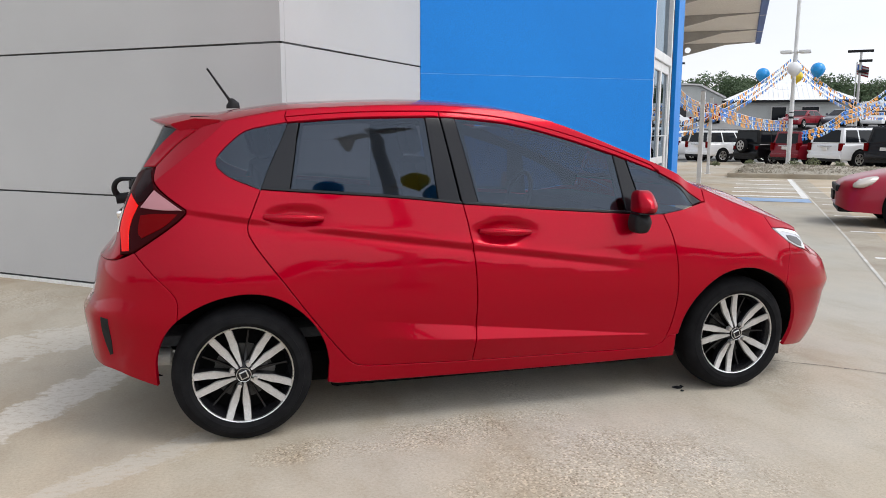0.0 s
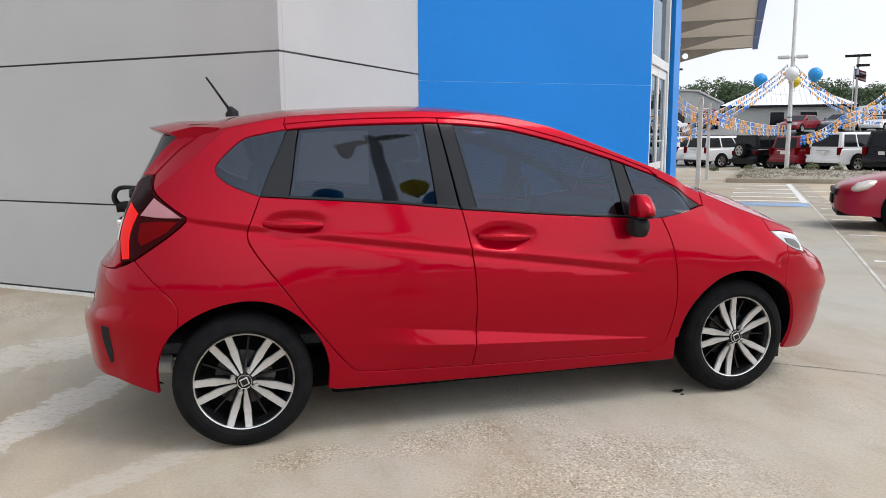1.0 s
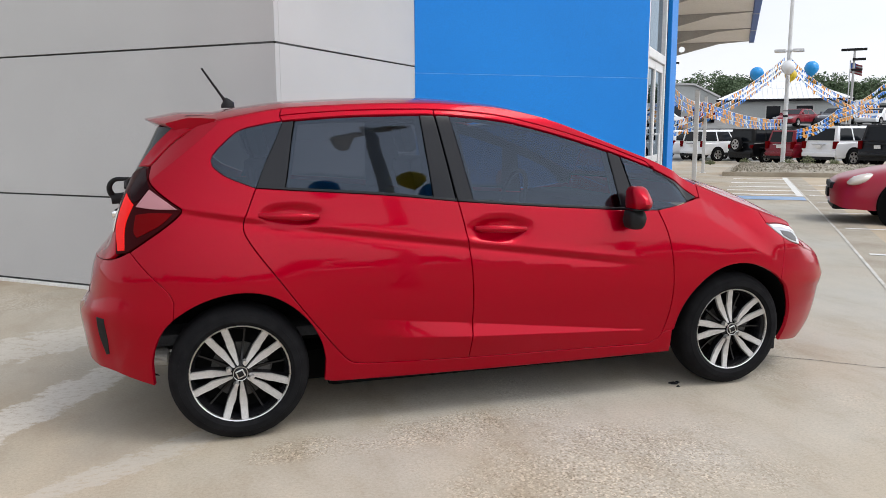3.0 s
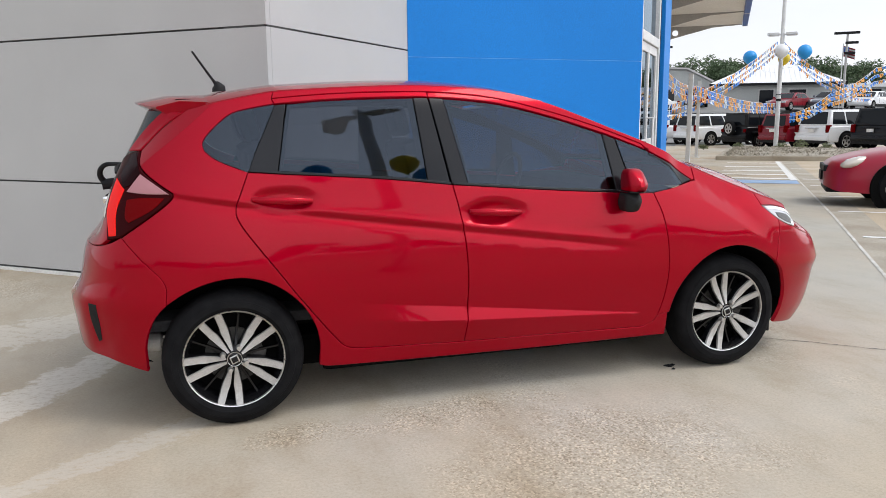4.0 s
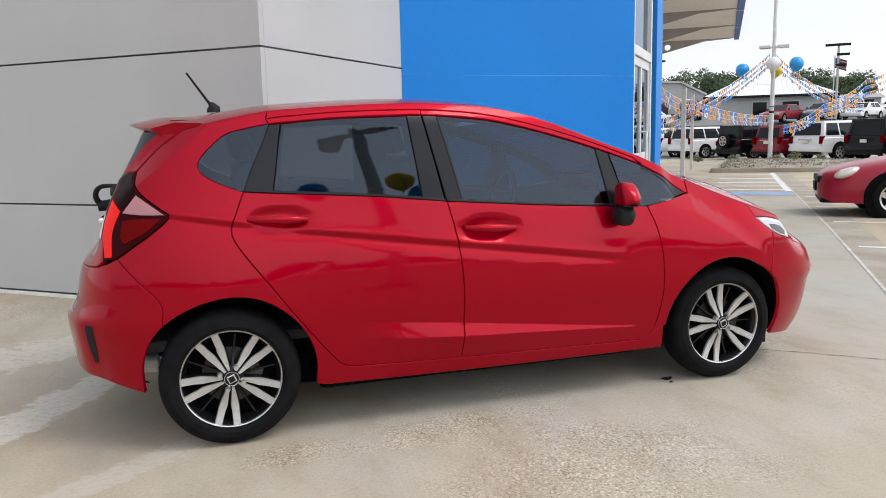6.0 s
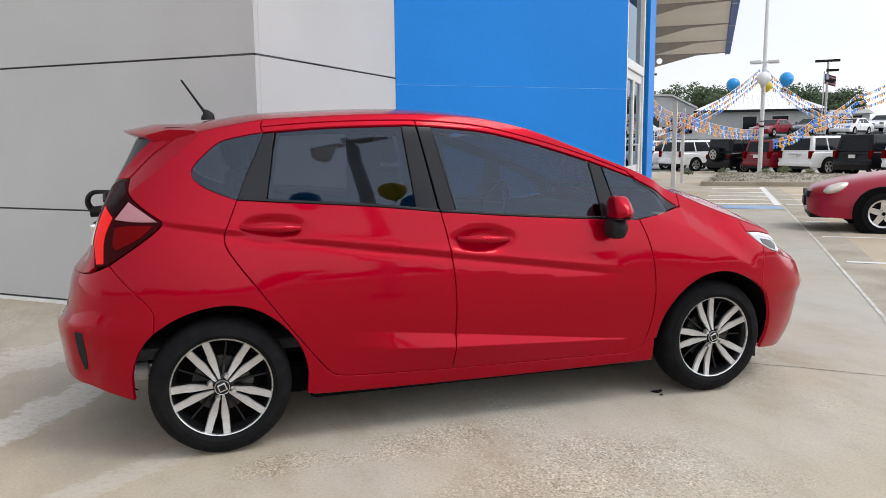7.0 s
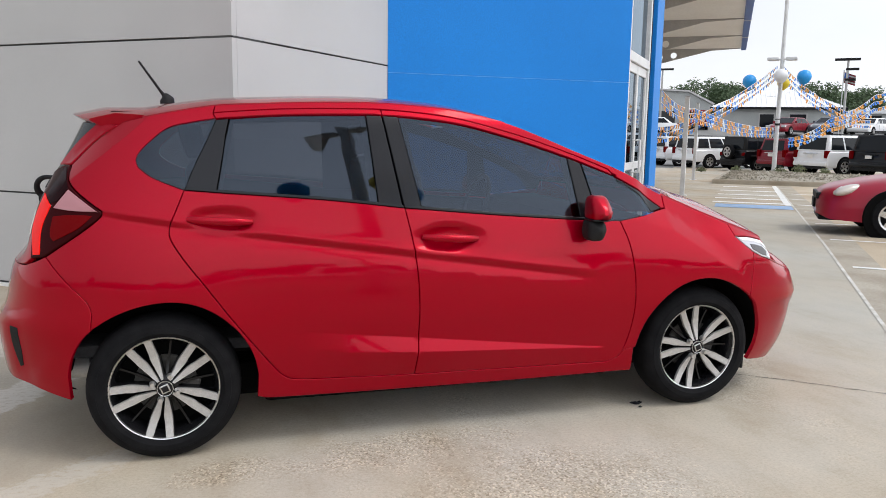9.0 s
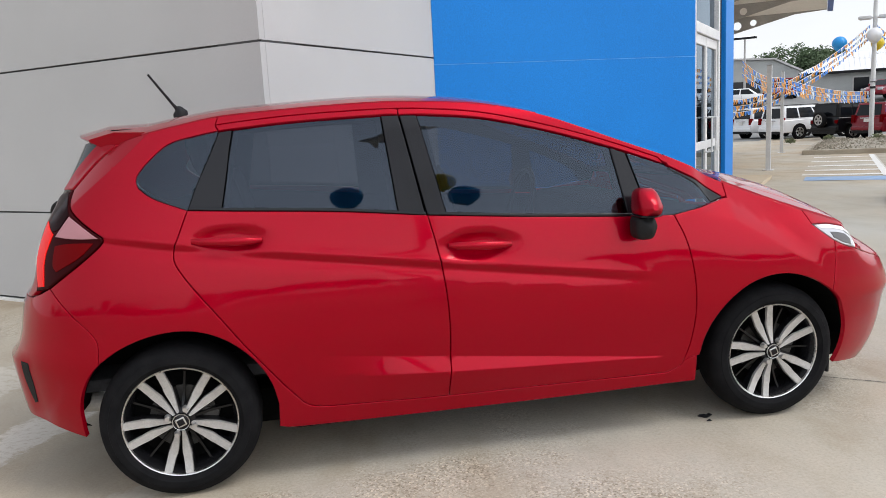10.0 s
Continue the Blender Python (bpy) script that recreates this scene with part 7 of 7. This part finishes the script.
def shrub(x, y, r, seed):
    """A low untidy shrub of small leaves on short stems."""
    rnd = random.Random(seed)
    v = thing("low_shrub", "low untidy green shrub on the gravel island", "shrub", "shrubs on the island", m=Matrix.Translation((x, y, float(height(x, y)) + 0.12)))
    bm = bmesh.new()
    for _ in range(7):
        q = rnd.uniform(0, math.tau)
        tube(bm, [(0, 0, 0), (math.cos(q) * r * 0.4, math.sin(q) * r * 0.4, r * 0.5), (math.cos(q) * r * 0.8, math.sin(q) * r * 0.8, r * rnd.uniform(0.6, 0.9))], [0.012, 0.008, 0.004], 5)
    part("stem", bm, BARK, v)
    vs, fs = [], []
    for _ in range(260):
        d = Vector((rnd.gauss(0, 1), rnd.gauss(0, 1), abs(rnd.gauss(0, 0.8)))).normalized() * r * rnd.uniform(0.3, 1.05)
        a = Vector((rnd.uniform(-1, 1), rnd.uniform(-1, 1), rnd.uniform(-0.6, 0.6))).normalized()
        b = a.orthogonal().normalized() * 0.02
        a = a * 0.045
        k = len(vs)
        c = d * 0.9 + Vector((0, 0, r * 0.2))
        vs += [c - a, c + b, c + a, c - b]
        fs.append((k, k + 1, k + 2, k + 3))
    mesh_object("foliage", vs, fs, SHRUB, v)


for x, y, r, seed in ((23.7, 25.2, 0.30, 1), (24.5, 24.9, 0.36, 2), (25.3, 24.2, 0.26, 3), (22.2, 26.3, 0.28, 4), (20.2, 26.1, 0.24, 5)):
    shrub(x, y, r, seed)


# ---- trees ----
def tree_proto(seed, h, spread):
    """A tree with a tapered trunk, limbs and an uneven crown of leaf clumps."""
    rnd = random.Random(seed)
    v = thing("tree", "leafy green tree beyond the parking lot", "tree", "far trees")
    bm = bmesh.new()
    tube(bm, [(0, 0, -0.5), (0.1, 0, h * 0.3), (0, 0.1, h * 0.6), (0.1, 0.1, h * 0.85)], [h * 0.035, h * 0.026, h * 0.016, h * 0.006], 8)
    tips = [(Vector((0.1, 0.1, h * 0.85)), spread * 0.40)]
    for _ in range(10):
        q, z = rnd.uniform(0, math.tau), h * rnd.uniform(0.28, 0.62)
        r = spread * rnd.uniform(0.45, 0.95)
        end = Vector((math.cos(q) * r, math.sin(q) * r, z + h * rnd.uniform(0.10, 0.30)))
        tube(bm, [(0, 0, z), end * 0.5 + Vector((0, 0, z * 0.55)), end], [h * 0.012, h * 0.008, h * 0.003], 6)
        tips.append((end, spread * rnd.uniform(0.25, 0.48)))
    part("trunk", bm, BARK, v)
    vs, fs = [], []
    for c, r in tips:
        for _ in range(340):
            d = Vector((rnd.gauss(0, 1), rnd.gauss(0, 1), rnd.gauss(0, 0.8))).normalized() * r * rnd.uniform(0.35, 1.05)
            p = c + d
            s = rnd.uniform(0.10, 0.24) * h / 9
            a = Vector((rnd.uniform(-1, 1), rnd.uniform(-1, 1), rnd.uniform(-0.6, 0.6))).normalized()
            b = a.orthogonal().normalized()
            b = (Matrix.Rotation(rnd.uniform(0, math.tau), 3, a) @ b) * s
            a = a * s * 1.5
            k = len(vs)
            vs += [p - a, p + b * 0.7, p + a, p - b * 0.7]
            fs.append((k, k + 1, k + 2, k + 3))
    mesh_object("crown", vs, fs, LEAF, v, "uneven leafy crown")
    return v


PROTOS = [tree_proto(s, h, w) for s, h, w in ((1, 9.0, 4.6), (2, 7.5, 4.2), (3, 10.0, 4.4))]


def plant_trees():
    rnd = random.Random(12)
    spots = []
    for i in range(17):      # beyond the lot
        t = i / 16
        x, y = 48 + 62 * t, 104 - 38 * t
        spots.append((x + rnd.uniform(-3, 3), y + rnd.uniform(-3, 3), rnd.uniform(0.50, 0.72)))
    spots[4] = (67.0, 91.0, 0.54)
    spots += [(70, 68, 0.62), (76, 64, 0.66), (80, 58, 0.60), (63.5, 82, 0.66), (52, 93, 0.72), (88, 60, 0.72), (84, 69, 0.72), (76, 76, 0.66), (46, 78, 0.60), (59, 77, 0.60), (53.5, 75.5, 0.68), (57, 74, 0.62), (62.3, 66, 0.68), (66, 63, 0.66), (70, 60, 0.58)]
    for i in range(72):      # behind the viewer, mirrored in the paint
        q = radians(183 + 184 * i / 71)
        r = rnd.uniform(60, 78)
        spots.append((r * math.cos(q), -6 + r * math.sin(q), rnd.uniform(0.65, 0.98)))
    # the wood is lower to the east
    spots = [(x, y, s * (0.94 if math.degrees(math.atan2(y + 4.2, x + 1.3)) > 52 else 0.78) * (0.50 if 0 < math.degrees(math.atan2(y + 4.2, x + 1.3)) < 43.2 else 1)) for x, y, s in spots]
    used = set()
    for i, (x, y, s) in enumerate(spots):
        k = i % 3
        m = pose(x, y, float(height(x, y)) - 0.2, 0, 0, rnd.uniform(0, 360)) @ Matrix.Scale(s, 4)
        if k not in used:
            PROTOS[k].matrix_world = m
            used.add(k)
        else:
            ob = copy_thing(PROTOS[k], m)
            ob.matrix_world = m


plant_trees()
